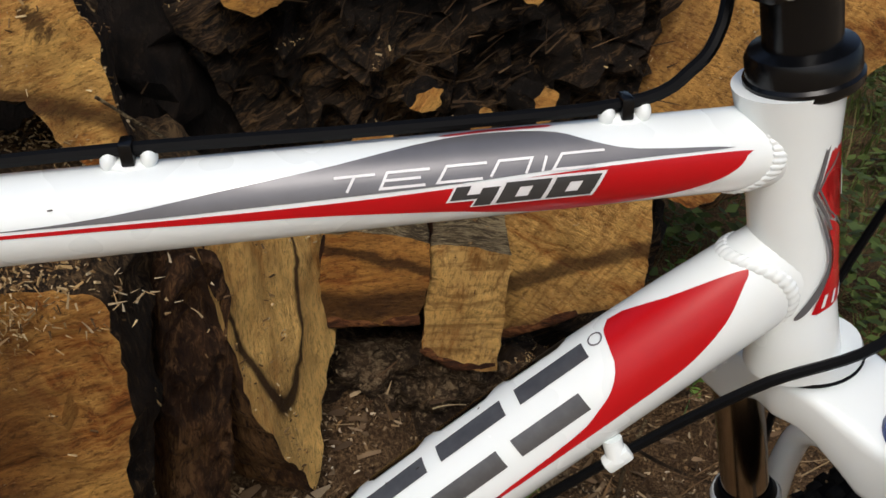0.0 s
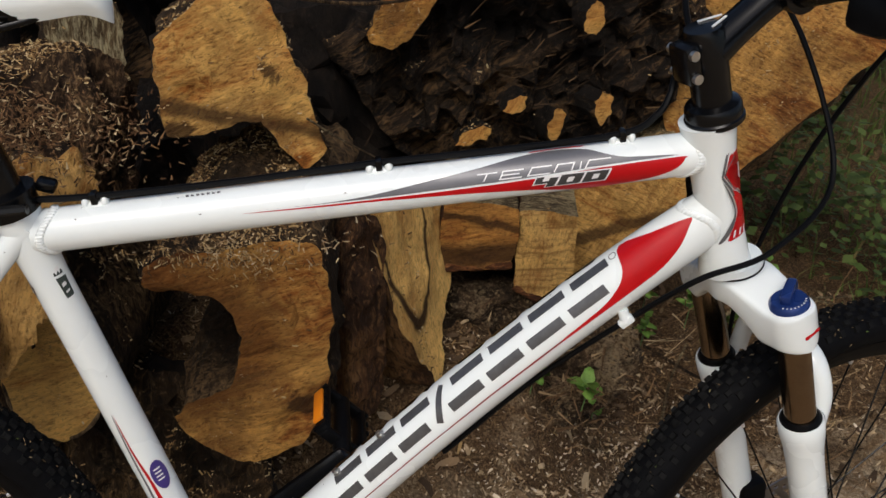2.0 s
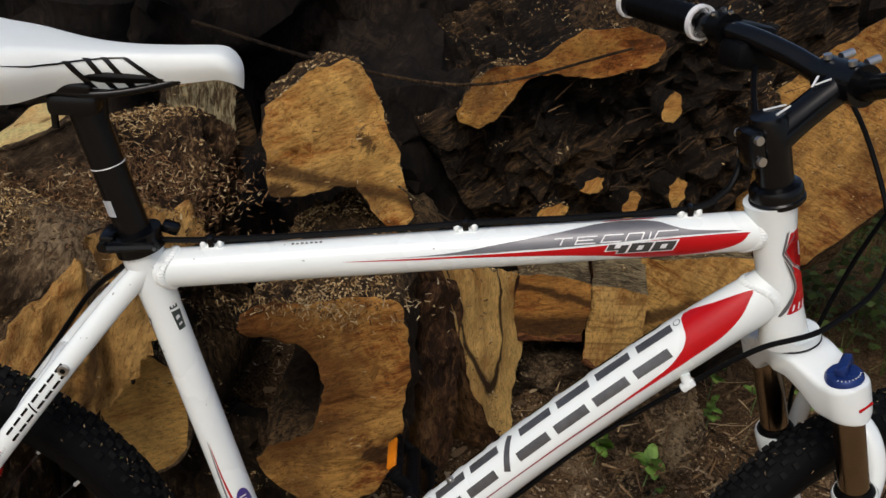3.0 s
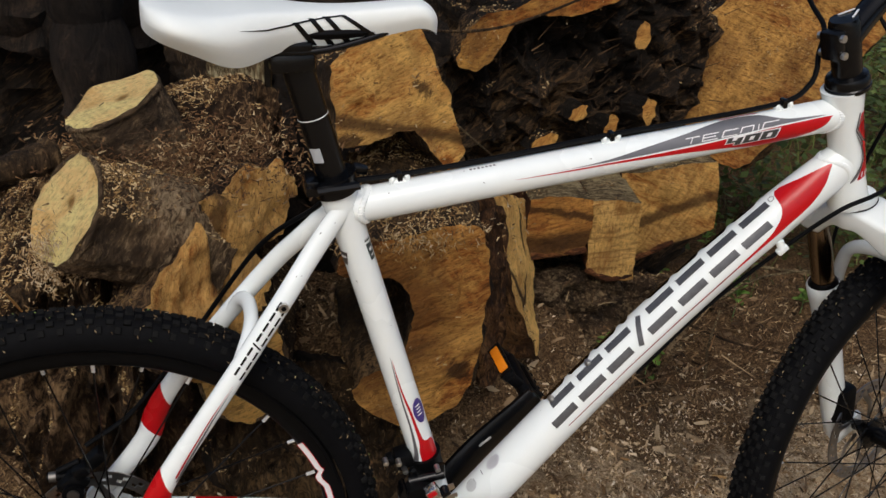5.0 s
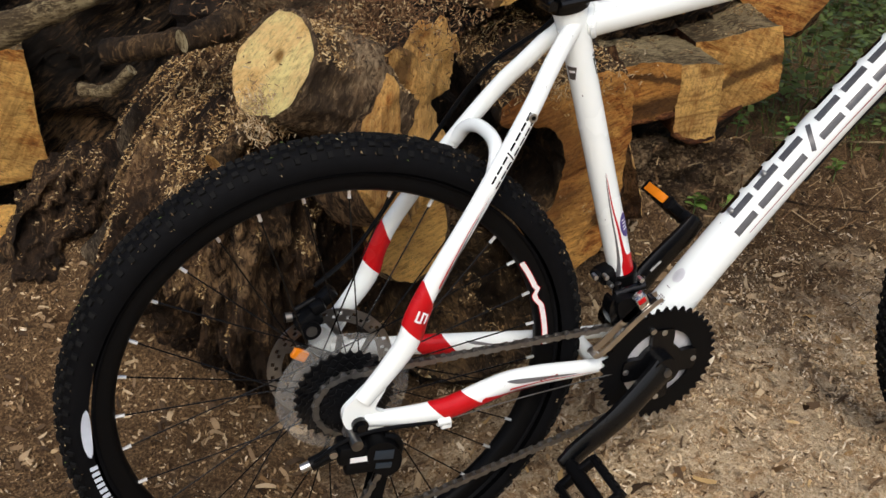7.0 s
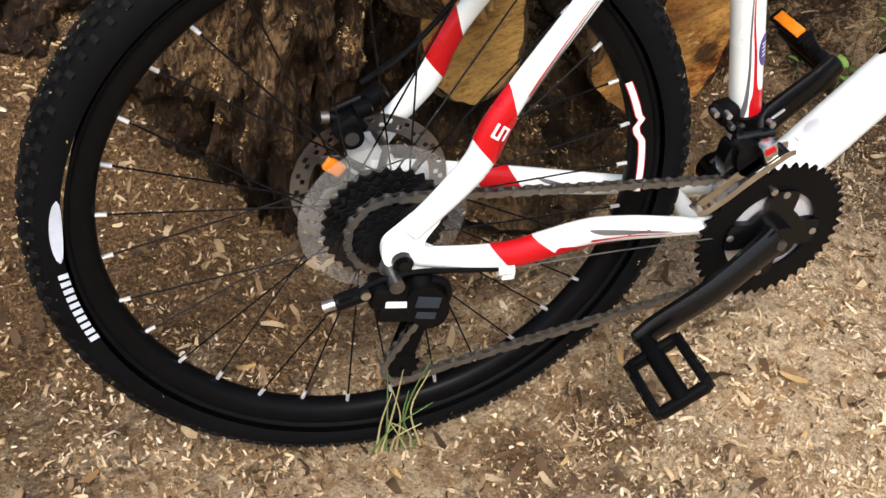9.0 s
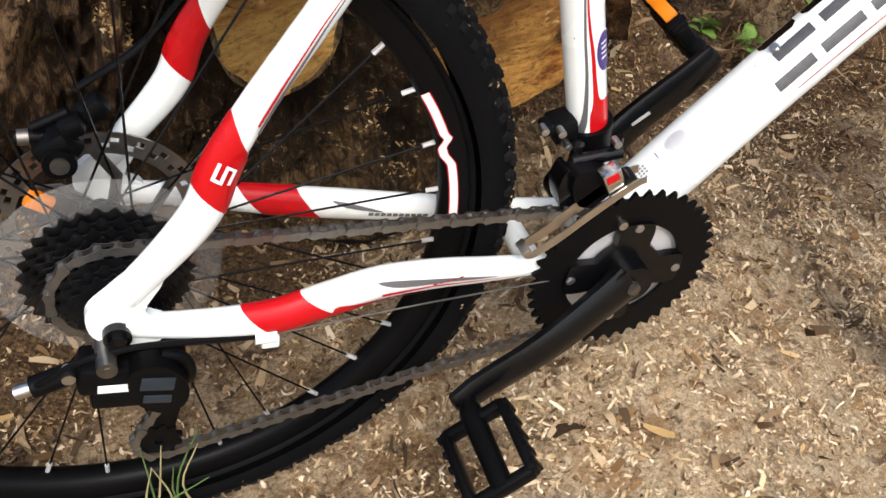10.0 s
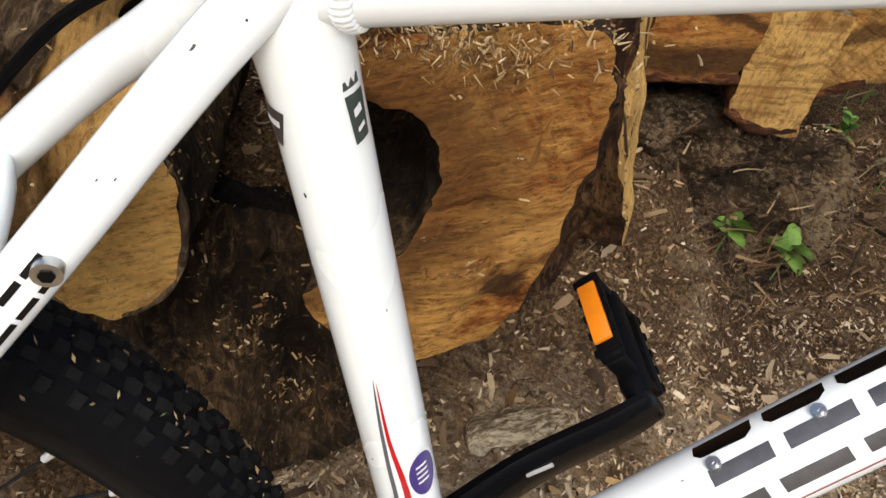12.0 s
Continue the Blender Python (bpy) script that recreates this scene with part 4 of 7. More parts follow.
badge = decal(ST, [smooth_outline([(0.2045 + 0.0200 * math.cos(a), 0.0110 + 0.0095 * math.sin(a)) for a in (k * 0.785 for k in range(8))], 3)], "badge_border", WHITE2, seat_tube, 0.0007)
decal(ST, [smooth_outline([(0.2045 + 0.0182 * math.cos(a), 0.0110 + 0.0080 * math.sin(a)) for a in (k * 0.785 for k in range(8))], 3)], "badge", PURPLE, seat_tube, 0.0010, "purple oval badge")
decal(ST, [[(0.1985 + 0.0045 * i, 0.0070), (0.2003 + 0.0045 * i, 0.0070), (0.2003 + 0.0045 * i, 0.0135), (0.1985 + 0.0045 * i, 0.0135)] for i in range(4)], "badge_marks", WHITE2, seat_tube, 0.0013)
decal(ST, [[(0.4168, 0.0118), (0.4380, 0.0106), (0.4365, 0.0205), (0.4168, 0.0195)], [(0.4403, 0.0105), (0.4514, 0.0120), (0.4514, 0.0195), (0.4395, 0.0190)]], "sticker", plain("dark_green_sticker", (0.03, 0.045, 0.04), 0.4), seat_tube, 0.0005, "dark sticker with pale marks")
decal(ST, [[(0.4190, -0.0250), (0.4365, -0.0250), (0.4350, -0.0114), (0.4190, -0.0160)]], "sticker", plain("brown_sticker", (0.06, 0.05, 0.045), 0.4), seat_tube, 0.0005)
decal(ST, [[(0.428, -0.0225), (0.431, -0.0225), (0.431, -0.0140), (0.428, -0.0145)]], "sticker_mark", WHITE2, seat_tube, 0.0009)
decal(ST, [[(0.4215, 0.0135), (0.4225, 0.0175), (0.4245, 0.0172), (0.4235, 0.0135)], [(0.428, 0.0130), (0.4290, 0.0172), (0.4325, 0.0168), (0.4315, 0.0130)], [(0.444, 0.0130), (0.4445, 0.0170), (0.4480, 0.0170), (0.4470, 0.0130)]], "sticker_mark", WHITE2, seat_tube, 0.0009)

# head tube graphics
decal(HT, [[(0.129, 0.0075), (0.118, 0.0040), (0.105, 0.0002), (0.104, 0.0016), (0.116, 0.0058), (0.126, 0.0092)]], "grey_line", GREY, head_tube, 0.0009)
decal(HT, [[(0.124, 0.0105), (0.105, 0.0026), (0.088, 0.0115), (0.088, 0.0265), (0.124, 0.0265)]], "red_graphic", RED, head_tube, 0.0007)
decal(HT, [[(0.104, 0.0002), (0.092, 0.0058), (0.083, 0.0092), (0.083, 0.0108), (0.092, 0.0078), (0.105, 0.0016)]], "grey_line", GREY, head_tube, 0.0009)
decal(HT, [[(0.1208, 0.0197), (0.1143, 0.0108), (0.1066, 0.0049), (0.0943, 0.0102), (0.0815, 0.0211), (0.0991, 0.0248)]], "red_graphic", RED, head_tube, 0.0007, "red arrowhead decal")
decal(HT, [smooth_outline([(0.0900, 0.0079), (0.0754, 0.0112), (0.0647, 0.0118), (0.0526, 0.0058), (0.0403, -0.0004), (0.0403, 0.0063), (0.0413, 0.0178), (0.0480, 0.0265), (0.0606, 0.0265), (0.0756, 0.0224)], 2)], "red_graphic", RED, head_tube, 0.0007, "red chevron decal")
decal(HT, [smooth_outline([(0.0997, 0.0011), (0.0817, 0.0062), (0.0662, 0.0085), (0.0540, 0.0017), (0.0395, -0.0083), (0.0400, -0.0045), (0.0511, 0.0043), (0.0655, 0.0101), (0.0820, 0.0079)], 3)], "grey_line", GREY, head_tube, 0.0009)
decal(HT, [[(0.1200, 0.0150), (0.1131, 0.0062), (0.1068, 0.0026), (0.0941, 0.0080), (0.0806, 0.0188), (0.0806, 0.0200), (0.0941, 0.0092), (0.1066, 0.0038), (0.1125, 0.0074), (0.1190, 0.0158)]], "grey_line", GREY, head_tube, 0.0009)
decal(HT, [[(0.1110, 0.0190), (0.0970, 0.0185), (0.0955, 0.0205), (0.1110, 0.0210)]], "graphic_mark", WHITE2, head_tube, 0.0011)
for b in (0.0040, 0.0100, 0.0160):
    decal(HT, [[(0.0425, b), (0.0490, b + 0.0022), (0.0490, b + 0.0042), (0.0425, b + 0.002)]], "graphic_mark", WHITE2, head_tube, 0.0011)

# cable guides, bottle bosses and pump pegs
for s in (0.054, 0.288, 0.492):
    bm = bmesh.new()
    p = TT.at(s, TT.r0 * 1.62)
    for off, lift, sz in ((0, -0.001, (1.75, 0.80, 0.62)), (-0.0078, 0.0026, (0.55, 0.72, 0.78)), (0.0078, 0.0026, (0.55, 0.72, 0.78))):
        g = bmesh.ops.create_uvsphere(bm, u_segments=16, v_segments=10, radius=0.0066)["verts"]
        bmesh.ops.scale(bm, vec=sz, verts=g)
        bmesh.ops.translate(bm, vec=p + TT.d * off + TT.up * lift, verts=g)
    part("cable_guide", bm, WHITE, top_tube, "white cable guide")
    bm = bmesh.new()
    box(bm, p + TT.up * 0.006, (0.0055, 0.010, 0.010), pose(0, 0, 0, 0, -9, 0), 0.001)
    part("guide_clip", bm, BLACK, top_tube)
for s in (0.206, 0.270):
    bm = bmesh.new()
    p = DT.at(s, DT.r(s) * 1.50)
    rod(bm, p - DT.up * 0.002, p + DT.up * 0.0020, 0.0044, 16), rod(bm, p, p + DT.up * 0.0045, 0.0034, 14), rod(bm, p + DT.up * 0.0040, p + DT.up * 0.0048, 0.0018, 6)
    part("bottle_bolt", bm, STEEL, down_tube, "dull steel bolt")
bm = bmesh.new()
p = DT.at(0.532, -DT.r(0.5) * 0.75)
rod(bm, p, p + Vector((0.004, -0.003, -0.011)), 0.0050, 14), box(bm, p + Vector((0.004, -0.003, -0.010)), (0.015, 0.008, 0.008), pose(0, 0, 0, 0, -45, 0), 0.002)
part("cable_stop", bm, WHITE, down_tube)

# stays
SS = [(-0.128, 0.009, 0.768), (-0.150, 0.016, 0.742), (-0.174, 0.028, 0.711), (-0.197, 0.042, 0.681), (-0.236, 0.057, 0.627), (-0.275, 0.068, 0.571), (-0.318, 0.076, 0.508), (-0.341, 0.079, 0.466), (-0.353, 0.080, 0.430), (-0.376, 0.080, 0.397), (-0.408, 0.080, 0.360)]
CS = [(-0.408, 0.079, 0.331), (-0.375, 0.080, 0.326), (-0.340, 0.080, 0.322), (-0.300, 0.078, 0.320), (-0.260, 0.072, 0.325), (-0.215, 0.064, 0.328), (-0.165, 0.056, 0.322), (-0.120, 0.050, 0.314), (-0.076, 0.044, 0.307), (-0.016, 0.036, 0.298)]
CS_FAR = [(-0.408, 0.078, 0.328), (-0.340, 0.078, 0.317), (-0.277, 0.072, 0.309), (-0.215, 0.066, 0.302), (-0.160, 0.058, 0.299), (-0.100, 0.048, 0.299), (-0.016, 0.036, 0.298)]


def stay_r(f):
    return 0.0108 + 0.0034 * math.exp(-((f - 0.80) / 0.16) ** 2)


def chain_r(f):
    return 0.0098 + 0.0052 * math.sin(min(1, f * 1.1) * 3.05) ** 1.2


def band(pts, i0, i1, radius, flat, skew):
    """A painted sleeve over part of a stay, its ends cut on a slant."""
    n = len(pts) - 1
    bm = bmesh.new()
    rings = []
    for i in range(25):
        row = []
        for k in range(28):
            a = 2 * math.pi * k / 28
            u = i0 + (i1 - i0) * i / 24 + skew * math.sin(a)
            q = int(u)
            p = pts[q].lerp(pts[q + 1], u - q)
            d = (pts[q + 1] - pts[q - 1]).normalized()
            side = Vector((0, 1, 0))
            side = (side - d * d.y).normalized()
            r = radius(u / n) + 0.0005
            row.append(bm.verts.new(p + side * (math.cos(a) * r * flat) + d.cross(side) * (math.sin(a) * r)))
        rings.append(row)
    for a, b in zip(rings, rings[1:]):
        for k in range(28):
            bm.faces.new((a[k], a[(k + 1) % 28], b[(k + 1) % 28], b[k]))
    return bm


for sign in (-1, 1):
    pts = curve_points([(x, y * sign, z) for x, y, z in SS], 56)
    stay = part("seat_stay", sweep(bmesh.new(), pts, stay_r, 20, 0.82), WHITE, bicycle)
    part("red_band", band(pts, 36.0, 43.0, stay_r, 0.82, 1.3), RED, stay, "red band decal")
    if sign < 0:
        near_stay, near_stay_pts = stay, pts
    pts = curve_points([(x, y * sign, z) for x, y, z in (CS if sign < 0 else CS_FAR)], 56)
    stay = part("chain_stay", sweep(bmesh.new(), pts, chain_r, 20, 0.78), WHITE, bicycle)
    part("red_band", band(pts, 16.5, 24, chain_r, 0.78, -2.2), RED, stay, "red band decal")
    if sign < 0:
        near_chain_stay, near_chain_pts = stay, pts
    else:
        far_chain_stay, far_chain_pts = stay, pts
    # dropout plate
    bm = bmesh.new()
    slab(bm, smooth_outline([(-0.433, 0.349), (-0.418, 0.366), (-0.396, 0.384), (-0.380, 0.374), (-0.394, 0.346), (-0.380, 0.334), (-0.386, 0.314), (-0.412, 0.316), (-0.430, 0.326)], 4), sign * 0.079 - 0.004, sign * 0.079 + 0.004)
    part("dropout", bm, WHITE, bicycle)
bm = bmesh.new()
arch = curve_points([(-0.246, -0.058, 0.611), (-0.239, -0.047, 0.629), (-0.233, -0.026, 0.638), (-0.231, 0.0, 0.640), (-0.233, 0.026, 0.638), (-0.239, 0.047, 0.629), (-0.246, 0.058, 0.611)], 24)
sweep(bm, arch, lambda f: 0.0072 + 0.0016 * abs(2 * f - 1) ** 2, 14, 1.15, (1, 0, 1))
part("stay_bridge", bm, WHITE, bicycle)
rod(bm := bmesh.new(), (-0.072, -0.042, 0.304), (-0.072, 0.042, 0.300), 0.011, 16)
part("chain_stay_bridge", bm, WHITE, bicycle)


class Path_tube:
    """The flank of a bent stay, for thin films on it."""

    def __init__(self, pts, r, flat):
        self.pts, self.rad, self.flat = pts, r, flat
        self.cum = [0.0]
        for a, b in zip(pts, pts[1:]):
            self.cum.append(self.cum[-1] + (b - a).length)

    def at(self, s, w, lift=0.0):
        k = max(i for i in range(len(self.cum) - 1) if self.cum[i] <= max(s, 0)) if s > 0 else 0
        f = (s - self.cum[k]) / (self.cum[k + 1] - self.cum[k])
        p = self.pts[k].lerp(self.pts[k + 1], f)
        d = (self.pts[k + 1] - self.pts[k]).normalized()
        out = Vector((0, -1, 0))
        out = (out - d * out.dot(d)).normalized()
        up = d.cross(out)
        if up.z < 0:
            up = -up
        r = self.rad(s / self.cum[-1])
        t = w / r
        return p + out * math.cos(t) * (r * self.flat + lift) + up * math.sin(t) * (r + lift)


NS = Path_tube([p for p in near_stay_pts[::-1]], lambda f: stay_r(1 - f), 0.82)
slanted_marks(NS, 0.292, 0.380, -0.0055, 0.0105, 0.0017, BLACK, near_stay, 0.3)
decal(NS, [[(0.165, -0.0057), (0.20, -0.0037), (0.24, -0.0014), (0.285, -0.0014), (0.24, -0.0004), (0.20, -0.0022), (0.165, -0.0038)]], "red_line", RED, near_stay, 0.0006)
decal(NS, [[(0.160, -0.0102), (0.20, -0.0077), (0.24, -0.0042), (0.285, -0.0024), (0.24, -0.0027), (0.20, -0.0050), (0.160, -0.0070)]], "grey_line", GREY, near_stay, 0.0007)
quads = bent_marks(0.120, -0.0050, 0.012, 0.010, ((1, 1), (0, 1), (0, 0.5), (1, 0.5), (1, 0), (0, 0)), 0.0022, 0.2)
decal(NS, quads, "emblem", WHITE2, near_stay, 0.0022, "white bent emblem")
decal(NS, [smooth_outline([(0.140, -0.013), (0.140, -0.002), (0.124, -0.006), (0.098, -0.012), (0.104, -0.0155), (0.124, -0.0165)], 3)], "red_tail", RED, near_stay, 0.0009)
NC = Path_tube(near_chain_pts, chain_r, 0.78)
decal(NC, [smooth_outline([(0.150, -0.018), (0.150, 0.000), (0.166, -0.003), (0.184, -0.0075), (0.206, -0.0100), (0.236, -0.0105), (0.206, -0.0140), (0.176, -0.0180)], 3)], "red_tail", RED, near_chain_stay, 0.0009)
decal(NC, [smooth_outline([(0.186, 0.010), (0.200, 0.003), (0.225, 0.0005), (0.300, 0.0005), (0.240, 0.0045), (0.205, 0.008)], 3)], "grey_swoosh", GREY, near_chain_stay, 0.0006, "grey swoosh decal")
decal(NC, [[(0.19, -0.004), (0.24, -0.0028), (0.33, -0.0022), (0.24, -0.0012), (0.19, -0.0012)]], "red_line", RED, near_chain_stay, 0.0007)
decal(NC, [[(0.235 + 0.006 * i, -0.001 + 0.001 * i), (0.239 + 0.006 * i, -0.001 + 0.001 * i), (0.240 + 0.006 * i, 0.0005 + 0.001 * i), (0.236 + 0.006 * i, 0.0005 + 0.001 * i)] for i in range(5)], "red_marks", DARK_RED, near_chain_stay, 0.0008)
FC = Path_tube(far_chain_pts, chain_r, 0.78)
for i in range(10):
    decal(FC, [[(0.220 + 0.0055 * i, -0.003), (0.2245 + 0.0055 * i, -0.003), (0.225 + 0.0055 * i, 0.0005), (0.2205 + 0.0055 * i, 0.0005)]], "grey_mark", GREY, far_chain_stay, 0.0006)
decal(FC, [[(0.285, -0.0025), (0.325, -0.0025), (0.325, 0.0005), (0.285, 0.0005)]], "red_marks", DARK_RED, far_chain_stay, 0.0006)
decal(FC, [smooth_outline([(0.186, 0.010), (0.200, 0.004), (0.235, 0.001), (0.205, 0.008)], 3)], "grey_swoosh", GREY, far_chain_stay, 0.0006)
bm = bmesh.new()
rod(bm, (-0.201, -0.0560, 0.674), (-0.201, -0.042, 0.674), 0.0052, 18)
part("boss_bolt", bm, STEEL, near_stay, "steel socket bolt")
rod(bm := bmesh.new(), (-0.201, -0.0567, 0.674), (-0.201, -0.0555, 0.674), 0.0028, 6)
part("bolt_socket", bm, MATT, near_stay)
bm = bmesh.new()
rod(bm, (-0.318, -0.086, 0.309), (-0.302, -0.086, 0.309), 0.0065, 14), box(bm, (-0.306, -0.084, 0.302), (0.014, 0.010, 0.012), None, 0.002)
part("cable_stop", bm, WHITE, near_chain_stay)

# seat post, collar and saddle
bm = bmesh.new()
post_a, post_b = ST.a + ST.d * 0.49, ST.a + ST.d * 0.655
rod(bm, post_a, post_b, 0.0155, 28)
post = part("seat_post", bm, BLACK, bicycle, "black aluminium seat post")
bm = bmesh.new()
rod(bm, post_a + ST.d * 0.097, post_a + ST.d * 0.098, 0.0157, 28)
part("post_ring", bm, WHITE2, post)
PT = Tube(post_a, post_b, 0.0155)
decal(PT, [[(0.052, -0.016), (0.068, -0.016), (0.068, -0.004), (0.052, -0.004)]], "label", plain("grey_label", (0.42, 0.44, 0.46), 0.5), post, 0.0004, "small grey label")
bm = bmesh.new()
c = ST.a + ST.d * 0.512
rod(bm, c - ST.d * 0.011, c + ST.d * 0.006, 0.0225, 32), rod(bm, c + ST.d * 0.004, c + ST.d * 0.008, 0.0245, 32)
box(bm, c + Vector((-0.024, 0, -0.002)), (0.014, 0.030, 0.018), None, 0.003), box(bm, c + Vector((0.028, 0.012, 0.008)), (0.016, 0.014, 0.010), pose(0, 0, 0, 0, 15, 0), 0.003)
rod(bm, c + Vector((-0.027, -0.020, -0.002)), c + Vector((-0.027, 0.020, -0.002)), 0.0045, 10)
rod(bm, c + Vector((-0.02, -0.023, 0.0)), c + Vector((0.022, -0.026, 0.006)), 0.0045, 8)
part("seat_clamp", bm, BLACK, bicycle, "black quick-release seat clamp")


def saddle_section(f):
    """Half width, crown height and skirt depth from nose (0) to tail (1)."""
    w = 0.0185 + 0.050 * (1 / (1 + math.exp(-(f - 0.63) / 0.085)))
    end = 1.0
    if f < 0.06:
        end = math.sqrt(max(0.0, 1 - ((0.06 - f) / 0.06) ** 2))
    if f > 0.84:
        end = max(0.0, 1 - ((f - 0.84) / 0.16) ** 2.6) ** 0.5
    top = 0.957 + 0.022 * f - 0.016 * math.sin(f * math.pi) ** 1.3 + 0.003 * f * f + 0.016 / (1 + math.exp((f - 0.72) / 0.06)) - 0.010 * max(0.0, 1 - f / 0.09) ** 2
    skirt = 0.010 + 0.012 * min(1, f / 0.35) + 0.017 * math.exp(-((f - 0.69) / 0.13) ** 2)
    return w * (0.04 + 0.96 * end), top - 0.010 * (1 - end), skirt * (0.35 + 0.65 * end)


def saddle_point(f, k, side=1):
    """A point of the cover: k from the crown (0) over the flank to the hem (1)."""
    w, top, skirt = saddle_section(f)
    y = w * math.sin(min(1, k / 0.72) * math.pi / 2)
    z = top - 0.006 * (k / 0.72) ** 2 - (skirt * ((k - 0.40) / 0.60) ** 1.35 if k > 0.40 else 0)
    if k > 0.72:
        y *= 1 - 0.28 * ((k - 0.72) / 0.28) ** 1.5
    if k < 0.12 and f > 0.86:
        z -= 0.010 * (1 - k / 0.12) * (f - 0.86) / 0.14
    return Vector((-0.043 - 0.275 * f, side * y, z))


bm = bmesh.new()
rows = []
for i in range(61):
    f = 0.5 - 0.5 * math.cos(math.pi * i / 60)
    rows.append([bm.verts.new(saddle_point(f, abs(j - 18) / 18, 1 if j > 18 else -1)) for j in range(37)])
for a, b in zip(rows, rows[1:]):
    for j in range(36):
        bm.faces.new((a[j], a[j + 1], b[j + 1], b[j]))
bmesh.ops.remove_doubles(bm, verts=bm.verts[:], dist=0.0001)
bmesh.ops.recalc_face_normals(bm, faces=bm.faces[:])
bm.normal_update()
if sum(f.normal.z * f.calc_area() for f in bm.faces) < 0:
    bmesh.ops.reverse_faces(bm, faces=bm.faces[:])
saddle = part("saddle", bm, SADDLE, bicycle, "white saddle cover with black stripes")


def saddle_film(outlines, name):
    bm = bmesh.new()
    for o in outlines:
        bm.faces.new([bm.verts.new((s, w, 0)) for s, w in o])
    bmesh.ops.triangulate(bm, faces=bm.faces[:])
    for no, step, lo, hi in (((0, 1, 0), 0.025, 0.4, 1.0), ((1, 0, 0), 0.015, 0.1, 0.9)):
        k = lo
        while k < hi:
            bmesh.ops.bisect_plane(bm, geom=bm.verts[:] + bm.edges[:] + bm.faces[:], plane_co=(k, k, 0), plane_no=no, dist=1e-6)
            k += step
    for v in bm.verts:
        f, k = v.co.x, v.co.y
        p = saddle_point(f, k, -1)
        t1, t2 = saddle_point(f + 0.004, k, -1) - p, saddle_point(f, k + 0.01, -1) - p
        nrm = t1.cross(t2).normalized()
        if nrm.y > 0:
            nrm = -nrm
        v.co = p + nrm * 0.0007
    bmesh.ops.recalc_face_normals(bm, faces=bm.faces[:])
    part(name, bm, BLACK, saddle, "black printed stripe")


for f0, f1, k1 in ((0.43, 0.50, 0.60), (0.37, 0.445, 0.54), (0.31, 0.395, 0.51), (0.215, 0.335, 0.50)):
    saddle_film([[(f0, 0.98), (f0 + 0.024, 0.98), (f1 + 0.020, k1), (f1, k1)]], "stripe")
saddle_film([[(0.70, 0.60), (0.60, 0.645), (0.53, 0.630), (0.47, 0.575), (0.40, 0.515), (0.345, 0.490), (0.33, 0.515), (0.40, 0.545), (0.47, 0.605), (0.53, 0.660), (0.60, 0.665)]], "stripe")
bm = bmesh.new()
for side in (-1, 1):
    sweep(bm, curve_points([(-0.075, side * 0.008, 0.952), (-0.11, side * 0.014, 0.940), (-0.16, side * 0.020, 0.930), (-0.21, side * 0.020, 0.930), (-0.26, side * 0.028, 0.938), (-0.29, side * 0.033, 0.952)], 24), 0.0034, 10)
part("saddle_rail", bm, BLACK, saddle, "black saddle rails")
bm = bmesh.new()
box(bm, (-0.184, 0, 0.918), (0.044, 0.044, 0.020), pose(0, 0, 0, 0, -4, 0), 0.006), box(bm, (-0.184, 0, 0.934), (0.036, 0.048, 0.010), None, 0.003), rod(bm, (-0.163, 0, 0.890), (-0.163, 0, 0.942), 0.0035, 8)
rod(bm, (-0.206, 0, 0.890), (-0.206, 0, 0.942), 0.0035, 8)
part("seat_clamp_head", bm, BLACK, post)
bm = bmesh.new()
bmesh.ops.create_uvsphere(bm, u_segments=20, v_segments=10, radius=1)
bmesh.ops.transform(bm, matrix=pose(-0.185, 0, 0.946) @ Matrix.Diagonal((0.110, 0.024, 0.011, 1)), verts=bm.verts[:])
part("saddle_base", bm, MATT, saddle, "black plastic saddle base")


# ---- wheels ----
def gear(bm, centre, r, teeth, depth, y0, y1, inner):
    """A toothed ring about y."""
    n = teeth * 4
    outer = []
    for k in range(n):
        rr = r - depth if k % 4 in (0, 3) else r
        a = 2 * math.pi * (k + (0.25 if k % 4 == 1 else -0.25 if k % 4 == 2 else 0)) / n
        outer.append((rr * math.cos(a), rr * math.sin(a)))
    rings = []
    for y in (y0, y1):
        o = [bm.verts.new(Vector(centre) + Vector((x, y, z))) for x, z in outer]
        i = [bm.verts.new(Vector(centre) + Vector((inner * math.cos(2 * math.pi * k / n), y, inner * math.sin(2 * math.pi * k / n)))) for k in range(n)]
        rings.append((o, i))
    (o0, i0), (o1, i1) = rings
    for k in range(n):
        j = (k + 1) % n
        bm.faces.new((o0[j], o0[k], i0[k], i0[j])), bm.faces.new((o1[k], o1[j], i1[j], i1[k]))
        bm.faces.new((o0[k], o0[j], o1[j], o1[k])), bm.faces.new((i0[j], i0[k], i1[k], i1[j]))
    return bm


